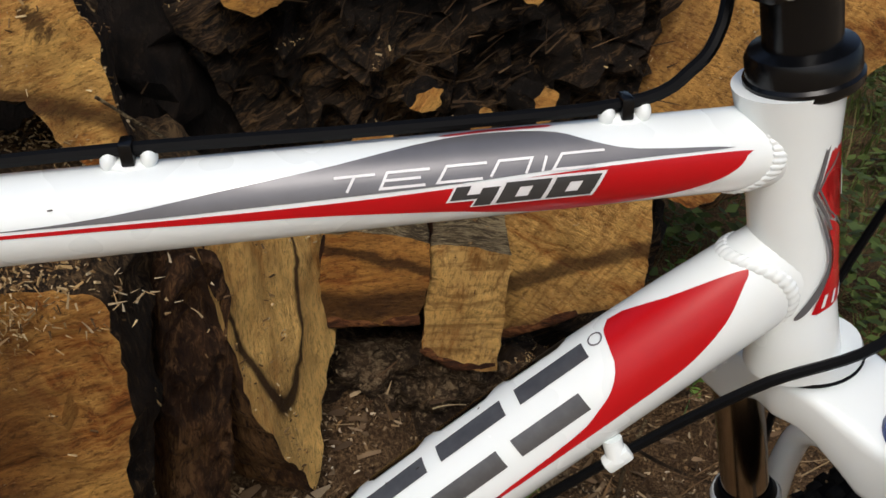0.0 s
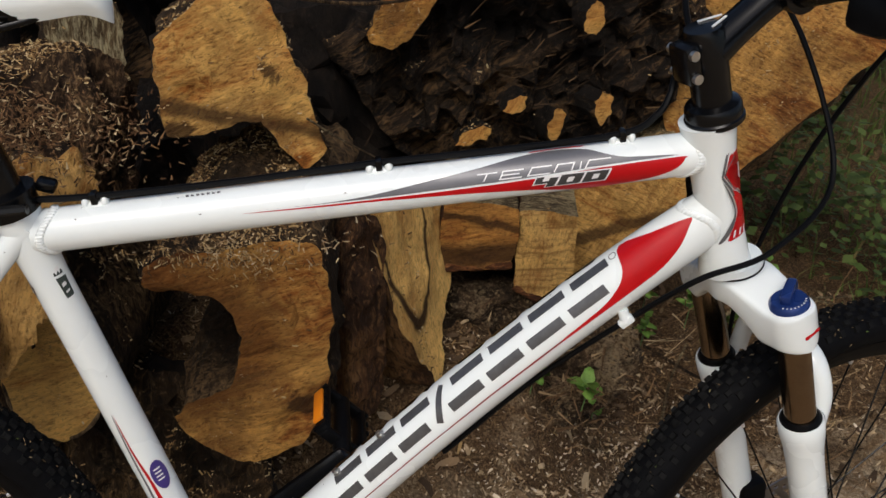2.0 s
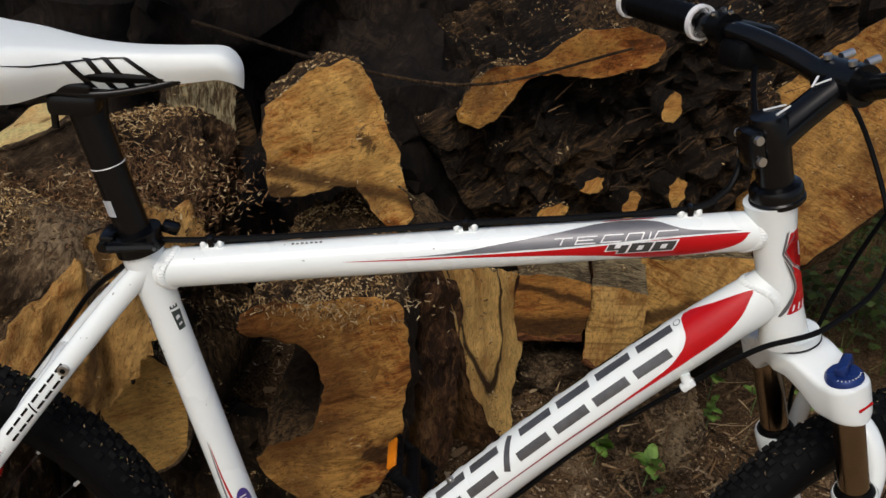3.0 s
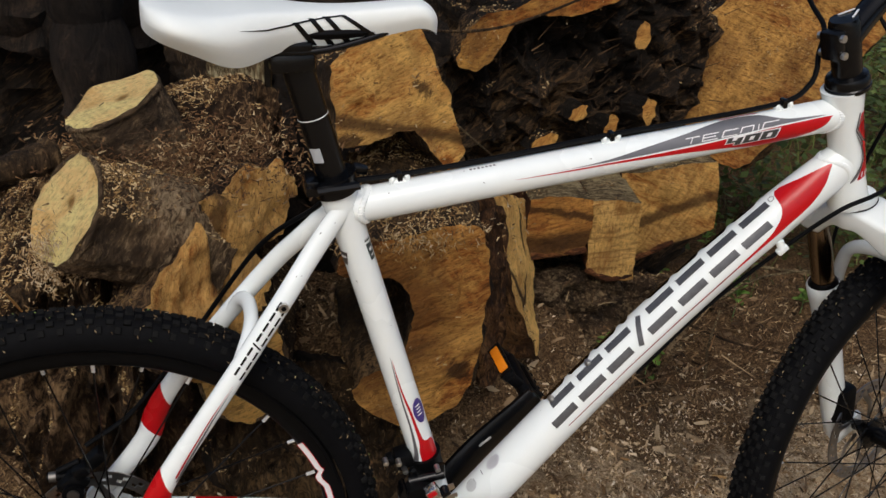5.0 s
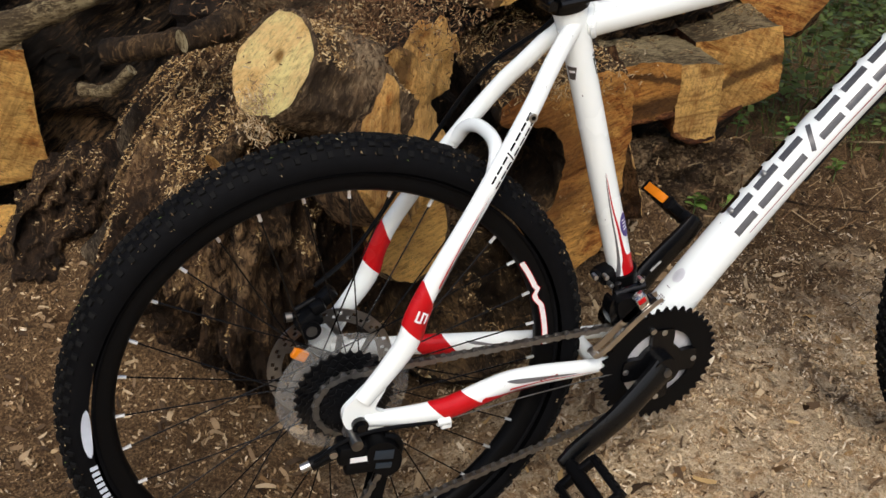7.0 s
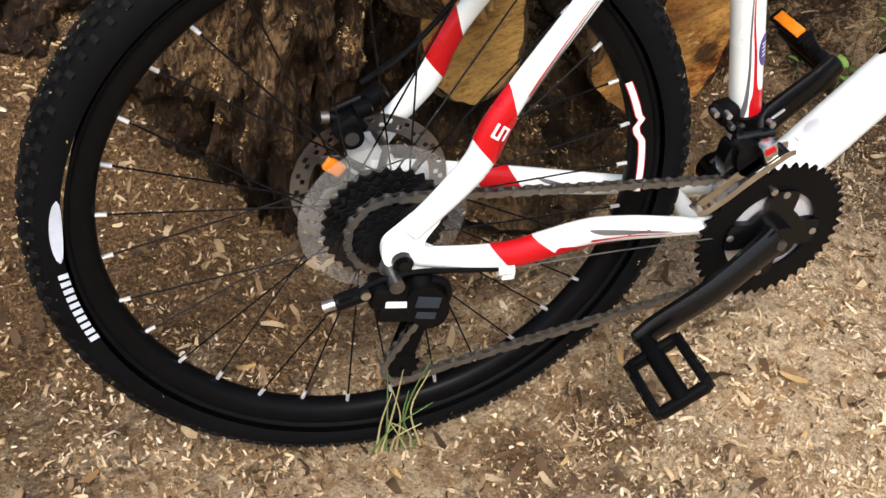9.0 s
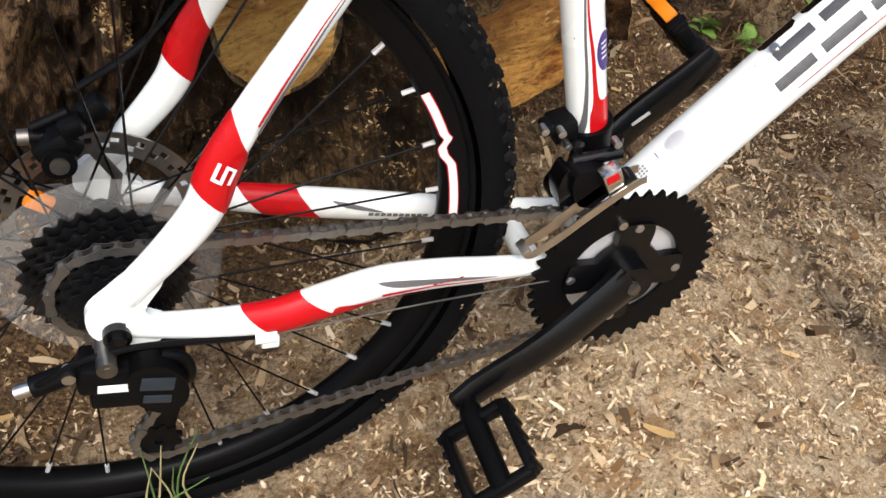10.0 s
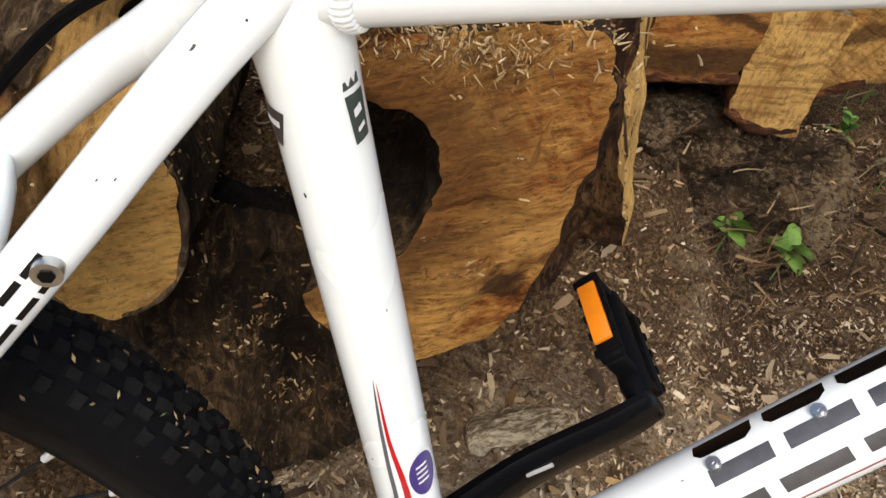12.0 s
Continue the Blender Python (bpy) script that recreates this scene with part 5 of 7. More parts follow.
def tyre_mesh():
    bm = bmesh.new()
    prof = []
    for k in range(19):
        a = radians(-205 + 230 * k / 18)
        prof.append((0.2985 + 0.0225 * math.cos(a + radians(90)), 0.0245 * math.sin(a + radians(90))))
    lathe(bm, prof, 120)
    lathe(bm, [(0.2815, -0.0148), (0.2832, -0.0172), (0.2850, -0.0180), (0.2862, -0.0170)], 120)
    rnd = random.Random(5)
    for row, (ang, wdt, lng, hgt) in enumerate(((0, 0.0075, 0.0085, 0.0040), (19, 0.0062, 0.0078, 0.0038), (-19, 0.0062, 0.0078, 0.0038), (37, 0.0060, 0.0085, 0.0040), (-37, 0.0060, 0.0085, 0.0040), (57, 0.0085, 0.0068, 0.0042), (-57, 0.0085, 0.0068, 0.0042))):
        n = 108
        for k in range(n):
            th = 2 * math.pi * (k + (0.5 if row in (1, 2, 5, 6) else 0) + rnd.uniform(-0.06, 0.06)) / n
            al = radians(ang)
            rad = Vector((math.cos(th), 0, math.sin(th)))
            tan = Vector((-math.sin(th), 0, math.cos(th)))
            out = rad * math.cos(al) + Vector((0, 1, 0)) * math.sin(al)
            lat = Vector((0, 1, 0)) * math.cos(al) - rad * math.sin(al)
            base = rad * 0.2985 + out * 0.0222
            h = hgt * rnd.uniform(0.85, 1.1)
            v = []
            for top in (0, 1):
                for sx, sy in ((-1, -1), (1, -1), (1, 1), (-1, 1)):
                    kk = 0.78 if top else 1.0
                    v.append(bm.verts.new(base + out * (h * top) + lat * (sx * wdt / 2 * kk) + tan * (sy * lng / 2 * kk)))
            for q in ((4, 5, 6, 7), (0, 1, 5, 4), (1, 2, 6, 5), (2, 3, 7, 6), (3, 0, 4, 7)):
                f = bm.faces.new([v[i] for i in q])
                f.material_index = 1
    bmesh.ops.recalc_face_normals(bm, faces=bm.faces[:])
    return mesh_of(bm, "tyre", [RUBBER, RUBBER2])


def rim_mesh():
    bm = bmesh.new()
    lathe(bm, [(0.2835, -0.0120), (0.2835, -0.0135), (0.2740, -0.0140), (0.2660, -0.0125), (0.2610, -0.0070), (0.2600, 0), (0.2610, 0.0070), (0.2660, 0.0125), (0.2740, 0.0140), (0.2835, 0.0135), (0.2835, 0.0120), (0.2760, 0.0), (0.2835, -0.0120)], 120)
    bmesh.ops.recalc_face_normals(bm, faces=bm.faces[:])
    return mesh_of(bm, "rim", MATT)


TYRE_ME, RIM_ME = tyre_mesh(), rim_mesh()
rod(bm := bmesh.new(), (0, 0, 0), (0, 0, 1), 0.0010, 6)
SPOKE_ME = mesh_of(bm, "spoke", BLACK)
rod(bm := bmesh.new(), (0, 0, 0), (0, 0, 0.011), 0.0021, 8)
NIPPLE_ME = mesh_of(bm, "nipple", plain("bright_nipple", (0.8, 0.8, 0.8), 0.3, 0.6))


def wheel(name, label, pose_m, flange=(-0.032, 0.034), rotor_y=0.045, turn=0.0):
    """Rim with its tyre, hub, spokes, nipples and brake disc, about y."""
    rim = part(name, RIM_ME, None, bicycle, label)
    rim.matrix_basis = pose_m @ pose(0, 0, 0, 0, turn, 0)
    part("tyre", TYRE_ME, None, rim, "black knobbly tyre, dusted with sawdust")
    bm = bmesh.new()
    a, b = flange
    lathe(bm, [(0.001, -0.058), (0.008, -0.058), (0.008, a - 0.006), (0.014, a - 0.004), (0.024, a - 0.002), (0.024, a + 0.002), (0.013, a + 0.006), (0.0125, b - 0.006), (0.024, b - 0.002), (0.024, b + 0.002), (0.014, b + 0.006), (0.008, 0.05), (0.008, 0.058), (0.001, 0.058)], 32)
    part("hub", bm, BLACK, rim)
    for k in range(32):
        side = k % 2
        th = 2 * math.pi * k / 32
        y = flange[side]
        off = radians(65) * (1 if (k // 2) % 2 else -1)
        p = Vector((0.0225 * math.cos(th + off), y + (0.001 if (k // 2) % 2 else -0.001), 0.0225 * math.sin(th + off)))
        q = Vector((0.261 * math.cos(th), 0.002 * (1 if side else -1), 0.261 * math.sin(th)))
        rot = (q - p).to_track_quat("Z", "Y").to_matrix().to_4x4()
        sp = part("spoke", SPOKE_ME, None, rim)
        sp.matrix_basis = Matrix.Translation(p) @ rot @ Matrix.Diagonal((1, 1, (q - p).length, 1))
        np_ = part("nipple", NIPPLE_ME, None, rim)
        np_.matrix_basis = Matrix.Translation(q - (q - p).normalized() * 0.011) @ rot
    # brake disc: slotted ring on a spider
    bm = bmesh.new()
    n = 72
    rows_ = [0.062, 0.066, 0.071, 0.076, 0.080]
    for i in range(4):
        for k in range(n):
            if i in (1, 2) and (k + i) % 3 == 0:
                continue
            vs = []
            for y in (rotor_y - 0.001, rotor_y + 0.001):
                for rr, kk in ((rows_[i], k), (rows_[i + 1], k), (rows_[i + 1], k + 1), (rows_[i], k + 1)):
                    aa = 2 * math.pi * kk / n
                    vs.append(bm.verts.new((rr * math.cos(aa), y, rr * math.sin(aa))))
            for q in ((0, 1, 2, 3), (7, 6, 5, 4), (0, 4, 5, 1), (1, 5, 6, 2), (2, 6, 7, 3), (3, 7, 4, 0)):
                bm.faces.new([vs[j] for j in q])
    for k in range(6):
        a0 = 2 * math.pi * k / 6
        sweep(bm, [Vector((0.018 * math.cos(a0), rotor_y, 0.018 * math.sin(a0))), Vector((0.042 * math.cos(a0 + 0.25), rotor_y, 0.042 * math.sin(a0 + 0.25))), Vector((0.064 * math.cos(a0 + 0.6), rotor_y, 0.064 * math.sin(a0 + 0.6)))], 0.0045, 8, 0.22)
    part("brake_disc", bm, plain("disc_steel", (0.32, 0.31, 0.30), 0.38, 1.0, vary=0.2), rim, "drilled steel brake disc")
    return rim


REAR = pose(-0.415, 0, 0.3285) @ Matrix.Diagonal((1.018, 1, 1.018, 1))
rear_wheel = wheel("rear_wheel", "black rim with white decals", REAR, (-0.020, 0.032), 0.044, 4.0)


ZIG = ((34.4, 0.2650), (25.4, 0.2670), (24.2, 0.2695), (22.6, 0.2630), (21.0, 0.2634), (18.8, 0.2680), (5.5, 0.2690))
for half, lift, mat, label in ((0.0040, 0.0003, RED, "thin red edge of the rim decal"), (0.0031, 0.0006, WHITE2, "white zigzag rim decal")):
    bm = bmesh.new()
    prev = None
    for k in range(61):
        deg = 34.4 - 28.9 * k / 60
        j = max(i for i in range(len(ZIG) - 1) if ZIG[i][0] >= deg)
        (d0, r0_), (d1, r1_) = ZIG[j], ZIG[j + 1]
        mid_r, th = r0_ + (r1_ - r0_) * (d0 - deg) / (d0 - d1), radians(deg)
        pair = [bm.verts.new((rr * math.cos(th), (-0.0140 if rr > 0.2740 else -0.0125 - (rr - 0.266) * 0.19) - lift, rr * math.sin(th))) for rr in (mid_r - half, mid_r + half)]
        if prev:
            bm.faces.new((prev[0], prev[1], pair[1], pair[0]))
        prev = pair
    part("rim_decal", bm, mat, rear_wheel, label)
# side print on the rear tyre: a pale oval and short bars
PALE = plain("tyre_print", (0.55, 0.60, 0.68), 0.6)
def tyre_print(rim, th0, th1, a0, a1, name, oval=False):
    bm = bmesh.new()
    prev = None
    for k in range(15):
        f = k / 14
        th = radians(th0 + (th1 - th0) * f)
        m_, h_ = (a0 + a1) / 2, (a1 - a0) / 2 * (math.sqrt(max(0.01, 1 - (2 * f - 1) ** 2)) if oval else 1)
        pair = []
        for a in (m_ - h_, m_ + h_):
            al = radians(a)
            rr, y = 0.2985 + 0.0233 * math.cos(al), -0.0253 * math.sin(al)
            pair.append(bm.verts.new((rr * math.cos(th), y, rr * math.sin(th))))
        if prev:
            bm.faces.new((prev[0], prev[1], pair[1], pair[0]))
        prev = pair
    part(name, bm, PALE, rim, "pale print on the tyre's flank")
tyre_print(rear_wheel, 174, 187, 92, 120, "tyre_print", True)
for k in range(10):
    tyre_print(rear_wheel, 189.5 + 1.7 * k, 190.6 + 1.7 * k, 94, 116, "tyre_print")

# cassette, spoke guard
CASS = plain("cassette_black", (0.035, 0.036, 0.040), 0.30, 0.9, vary=0.4)
for k in range(8):
    r = 0.0625 - 0.0049 * k
    bm = bmesh.new()
    gear(bm, (0, 0, 0), r, int(r * 2 * math.pi / 0.0127 + 0.5), 0.0042, -0.022 - 0.0044 * k, -0.0238 - 0.0044 * k, max(0.012, r - 0.016))
    part("sprocket", bm, CASS, rear_wheel)
bm = bmesh.new()
lathe(bm, [(0.001, -0.061), (0.011, -0.061), (0.015, -0.058), (0.017, -0.020), (0.001, -0.020)], 28)
part("freehub", bm, MATT, rear_wheel)
GUARD = Mat("clear_plastic", 0.25, spec=0.5)
GUARD.colour(GUARD.ramp(GUARD.noise(40, 4), (0.4, (0.50, 0.50, 0.49)), (0.6, (0.66, 0.66, 0.64))))
GUARD.b.inputs["Alpha"].default_value = 0.085
bm = bmesh.new()
lathe(bm, [(0.030, -0.0195), (0.076, -0.0185), (0.0820, -0.0175), (0.0827, -0.0165), (0.0820, -0.0160), (0.076, -0.0170), (0.030, -0.0180)], 64)
part("spoke_guard", bm, GUARD.m, rear_wheel, "clear plastic spoke guard disc")
bm = bmesh.new()
box(bm, (-0.044, 0.026, 0.032), (0.020, 0.008, 0.014), pose(0, 0, 0, 0, 30, 0), 0.002)
part("wheel_reflector", bm, ORANGE, rear_wheel, "orange reflector")
bm = bmesh.new()
rod(bm, (-0.414, -0.090, 0.3285), (-0.414, -0.070, 0.3285), 0.010, 18), rod(bm, (-0.414, -0.094, 0.3285), (-0.414, -0.088, 0.3285), 0.0065, 6)
part("axle_nut", bm, BLACK, bicycle)


# small scuffs on the white paint
SCUFF = plain("dark_scuff", (0.05, 0.045, 0.04), 0.7)
srnd = random.Random(5)
for tube, s0, s1, w0, w1, count in ((NS, 0.40, 0.50, 0.0, 0.010, 5), (ST, 0.22, 0.45, -0.015, 0.02, 3), (TT, 0.03, 0.30, 0.004, 0.026, 5), (DT, 0.12, 0.50, 0.030, 0.045, 5), (NC, 0.05, 0.35, -0.004, 0.010, 5)):
    for _ in range(count):
        a, w, q = srnd.uniform(s0, s1), srnd.uniform(w0, w1), srnd.uniform(0.0003, 0.0007)
        lo = srnd.uniform(0.8, 2.6)
        decal(tube, [[(a + q * lo * math.cos(t * 0.9), w + q * math.sin(t * 0.9) * srnd.uniform(0.6, 1.1)) for t in range(7)]], "scuff", SCUFF, {NS: near_stay, ST: seat_tube, TT: top_tube, DT: down_tube, NC: near_chain_stay}[tube], 0.0006)


# ---- drivetrain ----
BBC = Vector((0, 0, 0.305))
# the chainset sits on the bottom bracket's axle
DRIVE = Vector((0.010, 0, -0.008))
ARM = 90.0
crank_set = part("chainring", gear(bmesh.new(), (0, -0.054, 0.305), 0.0885, 42, 0.0065, -0.0018, 0.0018, 0.0535), MATT, bicycle, "black outer chainring")
crank_set.location = DRIVE
part("middle_chainring", gear(bmesh.new(), (0, -0.046, 0.305), 0.0665, 32, 0.0055, -0.0014, 0.0014, 0.030), plain("worn_ring", (0.66, 0.66, 0.68), 0.32, 0.35), crank_set, "silver middle chainring")
part("inner_chainring", gear(bmesh.new(), (0, -0.038, 0.305), 0.0460, 22, 0.0055, -0.0014, 0.0014, 0.030), STEEL, crank_set)
star = []
for k in range(144):
    a = 2 * math.pi * k / 144
    d = abs((math.degrees(a) - ARM + 45) % 90 - 45)
    f = max(0.0, min(1.0, (29 - d) / 15))
    rr = 0.0345 + 0.0225 * f * f * (3 - 2 * f)
    star.append((rr * math.cos(a), 0.305 + rr * math.sin(a)))
bm = bmesh.new()
slab(bm, star, -0.0595, -0.0515)
part("spider", bm, BLACK, crank_set, "black four-arm spider")
for k in range(4):
    a = radians(ARM + 90 * k)
    p = BBC + Vector((0.052 * math.cos(a), -0.0602, 0.052 * math.sin(a)))
    bm = bmesh.new()
    rod(bm, p, p + Vector((0, 0.008, 0)), 0.0042, 14), rod(bm, p - Vector((0, 0.0008, 0)), p, 0.0026, 6)
    part("chainring_bolt", bm, STEEL, crank_set, "steel chainring bolt")
bm = bmesh.new()
p = BBC + Vector((-0.017, -0.060, 0.0570))
rod(bm, p, p + Vector((0, 0.006, 0)), 0.0042, 12)
part("chain_pin", bm, STEEL, crank_set, "steel pin")


def crank_arm(name, a, b, out):
    """A forged arm from the axle a to the pedal's axle b."""
    a, b = Vector(a), Vector(b)
    pts = curve_points([a, a.lerp(b, 0.12) + Vector((0, out * 0.002, 0)), a.lerp(b, 0.5) + Vector((0, out * 0.006, 0)), a.lerp(b, 0.88), b, b + (b - a).normalized() * 0.012], 24)
    bm = bmesh.new()
    sweep(bm, pts, lambda f: 0.0245 - 0.0092 * f ** 0.7 if f < 0.93 else 0.0152 * math.sqrt(max(0.05, 1 - ((f - 0.93) / 0.075) ** 2)), 10, 0.50)
    rod(bm, a + Vector((0, -0.008, 0)), a + Vector((0, 0.012, 0)), 0.020, 28)
    return part(name, bm, BLACK, bicycle, "black forged crank arm")


right_crank = crank_arm("crank_arm", (0.010, -0.067, 0.297), (-0.130, -0.084, 0.191), -1)
left_crank = crank_arm("crank_arm", (0.010, 0.066, 0.297), (0.133, 0.082, 0.419), 1)
bm = bmesh.new()
rod(bm, (0.010, -0.0805, 0.297), (0.010, -0.070, 0.297), 0.0060, 20), rod(bm, (0.010, -0.0815, 0.297), (0.010, -0.080, 0.297), 0.0032, 6)
part("crank_bolt", bm, DULL, right_crank, "dull steel crank bolt")
bm = bmesh.new()
box(bm, Vector((0.072, 0.0705, 0.3672)), (0.020, 0.002, 0.0022), pose(0, 0, 0, 0, -40.5, 0))
part("crank_mark", bm, plain("pale_mark", (0.45, 0.45, 0.45), 0.4), left_crank)


def pedal(at, along, out, label, reflect):
    """Cage pedal: axle body, two cage rails with teeth, end plates and reflectors. along: its long way, out: +1 or -1 on y."""
    at, along = Vector(at), Vector(along).normalized()
    up = along.cross(Vector((0, 1, 0)))
    m = Matrix((along, Vector((0, out, 0)), up)).transposed().to_4x4()
    m.translation = at
    bm = bmesh.new()
    sweep(bm, [Vector((0, y, 0)) for y in (0.0, 0.012, 0.016, 0.05, 0.088, 0.092)], lambda f: 0.008 if f < 0.15 else 0.0115 - 0.002 * f, 14, 1.0, (1, 0, 0))
    for sx in (-1, 1):
        box(bm, (sx * 0.029, 0.055, 0), (0.010, 0.076, 0.018), None, 0.004)
        for k in range(5):
            box(bm, (sx * 0.0335, 0.024 + 0.0155 * k, 0), (0.004, 0.006, 0.020), None, 0.001)
    for y in (0.020, 0.090):
        box(bm, (0, y, 0), (0.060, 0.011, 0.015), None, 0.004)
    bmesh.ops.transform(bm, matrix=m, verts=bm.verts[:])
    ped = part("pedal", bm, MATT, bicycle, label)
    for sx in (reflect,) if reflect else ():
        bm = bmesh.new()
        box(bm, (sx * 0.0368, 0.055, 0), (0.004, 0.050, 0.0135), None, 0.001)
        bmesh.ops.transform(bm, matrix=m, verts=bm.verts[:])
        part("reflector", bm, ORANGE, ped, "orange reflector")


pedal((-0.130, -0.090, 0.191), (0.80, 0, 0.60), -1, "black plastic cage pedal", 0)
pedal((0.133, 0.090, 0.419), (-0.72, 0, 0.69), 1, "black plastic cage pedal with orange reflector", 1)

# chain: over a mid sprocket and the middle ring, back through the changer's cage
CY = -0.044
S, R_, J1, J2 = Vector((-0.414, 0, 0.3285)), Vector((0.010, 0, 0.297)), Vector((-0.384, 0, 0.238)), Vector((-0.389, 0, 0.152))


def arc(c, r, a0, a1, n):
    return [c + Vector((r * math.cos(radians(a0 + (a1 - a0) * k / n)), 0, r * math.sin(radians(a0 + (a1 - a0) * k / n)))) for k in range(n + 1)]


loop = arc(S, 0.043, 190, 88, 14) + arc(R_, 0.066, 88, -82, 24) + arc(J2, 0.020, -60, -220, 8) + arc(J1, 0.020, -60, 60, 6) + arc(S, 0.043, 250, 190, 6)
dense = []
for a, b in zip(loop, loop[1:]):
    k = max(1, int((b - a).length / 0.002))
    dense += [a.lerp(b, i / k) for i in range(k)]
links, acc, last = [], 0.0, dense[0]
links.append(last)
for p in dense:
    if (p - last).length >= 0.0127:
        last = p
        links.append(p)
CHAIN = plain("chain_steel", (0.20, 0.19, 0.175), 0.36, 0.9, vary=0.4)
bm = bmesh.new()
for p in links:
    rod(bm, p + Vector((0, CY - 0.0032, 0)), p + Vector((0, CY + 0.0032, 0)), 0.0038, 8)
chain = part("chain", bm, CHAIN, bicycle, "grey-brown dusty chain")
bm = bmesh.new()
for y in (-0.0036, 0.0028):
    slab(bm, smooth_outline([(-0.0025, 0.0042), (0.0063, 0.0028), (0.0152, 0.0042), (0.0175, 0.0), (0.0152, -0.0042), (0.0063, -0.0028), (-0.0025, -0.0042), (-0.0048, 0.0)], 2), y, y + 0.0009)
LINK_ME = mesh_of(bm, "link", CHAIN)
for i in range(len(links) - 1):
    d = links[i + 1] - links[i]
    lk = part("link", LINK_ME, None, chain)
    lk.matrix_basis = Matrix.Translation(links[i] + Vector((0, CY + (0.0007 if i % 2 else -0.0007), 0))) @ pose(0, 0, 0, 0, -math.degrees(math.atan2(d.z, d.x)), 0)

# rear changer
bm = bmesh.new()
slab(bm, smooth_outline([(-0.428, 0.334), (-0.405, 0.330), (-0.408, 0.318), (-0.422, 0.300), (-0.442, 0.300), (-0.440, 0.318)], 4), -0.088, -0.080)
MECH = Vector((0.012, 0.011, 0.006))
hanger = part("hanger", bm, plain("hanger_alloy", (0.13, 0.13, 0.135), 0.45, 0.6), bicycle, "grey alloy hanger")
bm = bmesh.new()
box(bm, (-0.4320, -0.0960, 0.2880), (0.048, 0.030, 0.026), pose(0, 0, 0, 0, 8, 0), 0.005)
hanger.location = MECH
rear_changer = part("rear_derailleur", bm, MATT, bicycle, "black rear derailleur")
rear_changer.location = MECH
bm = bmesh.new()
slab(bm, smooth_outline([(-0.420, 0.300), (-0.402, 0.304), (-0.388, 0.294), (-0.380, 0.276), (-0.384, 0.258), (-0.398, 0.252), (-0.414, 0.262), (-0.422, 0.280)], 4), -0.1145, -0.082)
sweep(bm, curve_points([(-0.398, -0.100, 0.302), (-0.384, -0.100, 0.296), (-0.3775, -0.098, 0.280), (-0.379, -0.092, 0.262), (-0.386, -0.076, 0.246)], 16), 0.0048, 10)
part("knuckle", bm, MATT, rear_changer)
bm = bmesh.new()
box(bm, (-0.4190, -0.1040, 0.2680), (0.060, 0.014, 0.018), pose(0, 0, 0, 0, 6, 0), 0.004)
part("link", bm, MATT, rear_changer)
bm = bmesh.new()
sweep(bm, curve_points([(-0.4490, -0.0910, 0.2880), (-0.4690, -0.0940, 0.2840), (-0.4860, -0.0940, 0.2780)], 8), 0.0085, 12)
part("cable_arm", bm, MATT, rear_changer)
bm = bmesh.new()
rod(bm, (-0.4350, -0.1180, 0.3100), (-0.4350, -0.0840, 0.3100), 0.0072, 16), rod(bm, (-0.4350, -0.1188, 0.3100), (-0.4350, -0.1170, 0.3100), 0.0036, 6)
part("pivot_bolt", bm, DULL, rear_changer, "steel bolt")
part("pivot_bolt", rod(bmesh.new(), (-0.4610, -0.1080, 0.2950), (-0.4610, -0.0960, 0.2950), 0.0048, 12), STEEL, rear_changer, "steel bolt")
part("cable_end", rod(bmesh.new(), (-0.4980, -0.0940, 0.2745), (-0.4840, -0.0940, 0.2785), 0.0055, 10), STEEL, rear_changer, "steel cable end")
bm = bmesh.new()
box(bm, (-0.4280, -0.1125, 0.2845), (0.030, 0.001, 0.007), pose(0, 0, 0, 0, 6, 0))
part("name_plate", bm, WHITE2, rear_changer, "pale maker's plate")
bm = bmesh.new()
box(bm, (-0.4020, -0.1150, 0.2860), (0.024, 0.0012, 0.013), pose(0, 0, 0, 0, 10, 0), 0.0005), box(bm, (-0.4030, -0.1150, 0.2700), (0.020, 0.0012, 0.008), pose(0, 0, 0, 0, 10, 0), 0.0005)
part("cover_plate", bm, plain("blue_grey_plate", (0.035, 0.050, 0.070), 0.3, 0.5), rear_changer)
bm = bmesh.new()
for y in (-0.054, -0.036):
    sweep(bm, curve_points([(-0.388, y, 0.262), (-0.384, y, 0.225), (-0.392, y, 0.185), (-0.403, y, 0.136)], 10), 0.011, 10, 0.12)
part("cage", bm, MATT, rear_changer)
for c in (J1, J2):
    part("jockey_wheel", gear(bmesh.new(), (c.x - MECH.x, CY - MECH.y, c.z - MECH.z), 0.0205, 11, 0.004, -0.002, 0.002, 0.004), MATT, rear_changer)
# front changer: clamp, linkage and cage
bm = bmesh.new()
fc = ST.a + ST.d * 0.120
rod(bm, fc - ST.d * 0.012, fc + ST.d * 0.010, 0.0198, 32)
rod(bm, fc + ST.d * 0.006, fc + ST.d * 0.0105, 0.0212, 32)
box(bm, (-0.058, -0.006, 0.4225), (0.022, 0.026, 0.020), pose(0, 0, 0, 0, -16, 0), 0.004)
box(bm, (-0.075, -0.012, 0.4270), (0.010, 0.016, 0.011), pose(0, 0, 0, 0, -16, 0), 0.003)
front_changer = part("front_derailleur", bm, MATT, bicycle, "black front derailleur with steel cage")
bm = bmesh.new()
rod(bm, (-0.0550, -0.030, 0.4040), (-0.0130, -0.032, 0.4115), 0.0062, 16), rod(bm, (-0.0500, -0.026, 0.4180), (-0.0500, -0.026, 0.3960), 0.0050, 14)
rod(bm, (-0.0160, -0.026, 0.4220), (-0.0150, -0.030, 0.4040), 0.0050, 14)
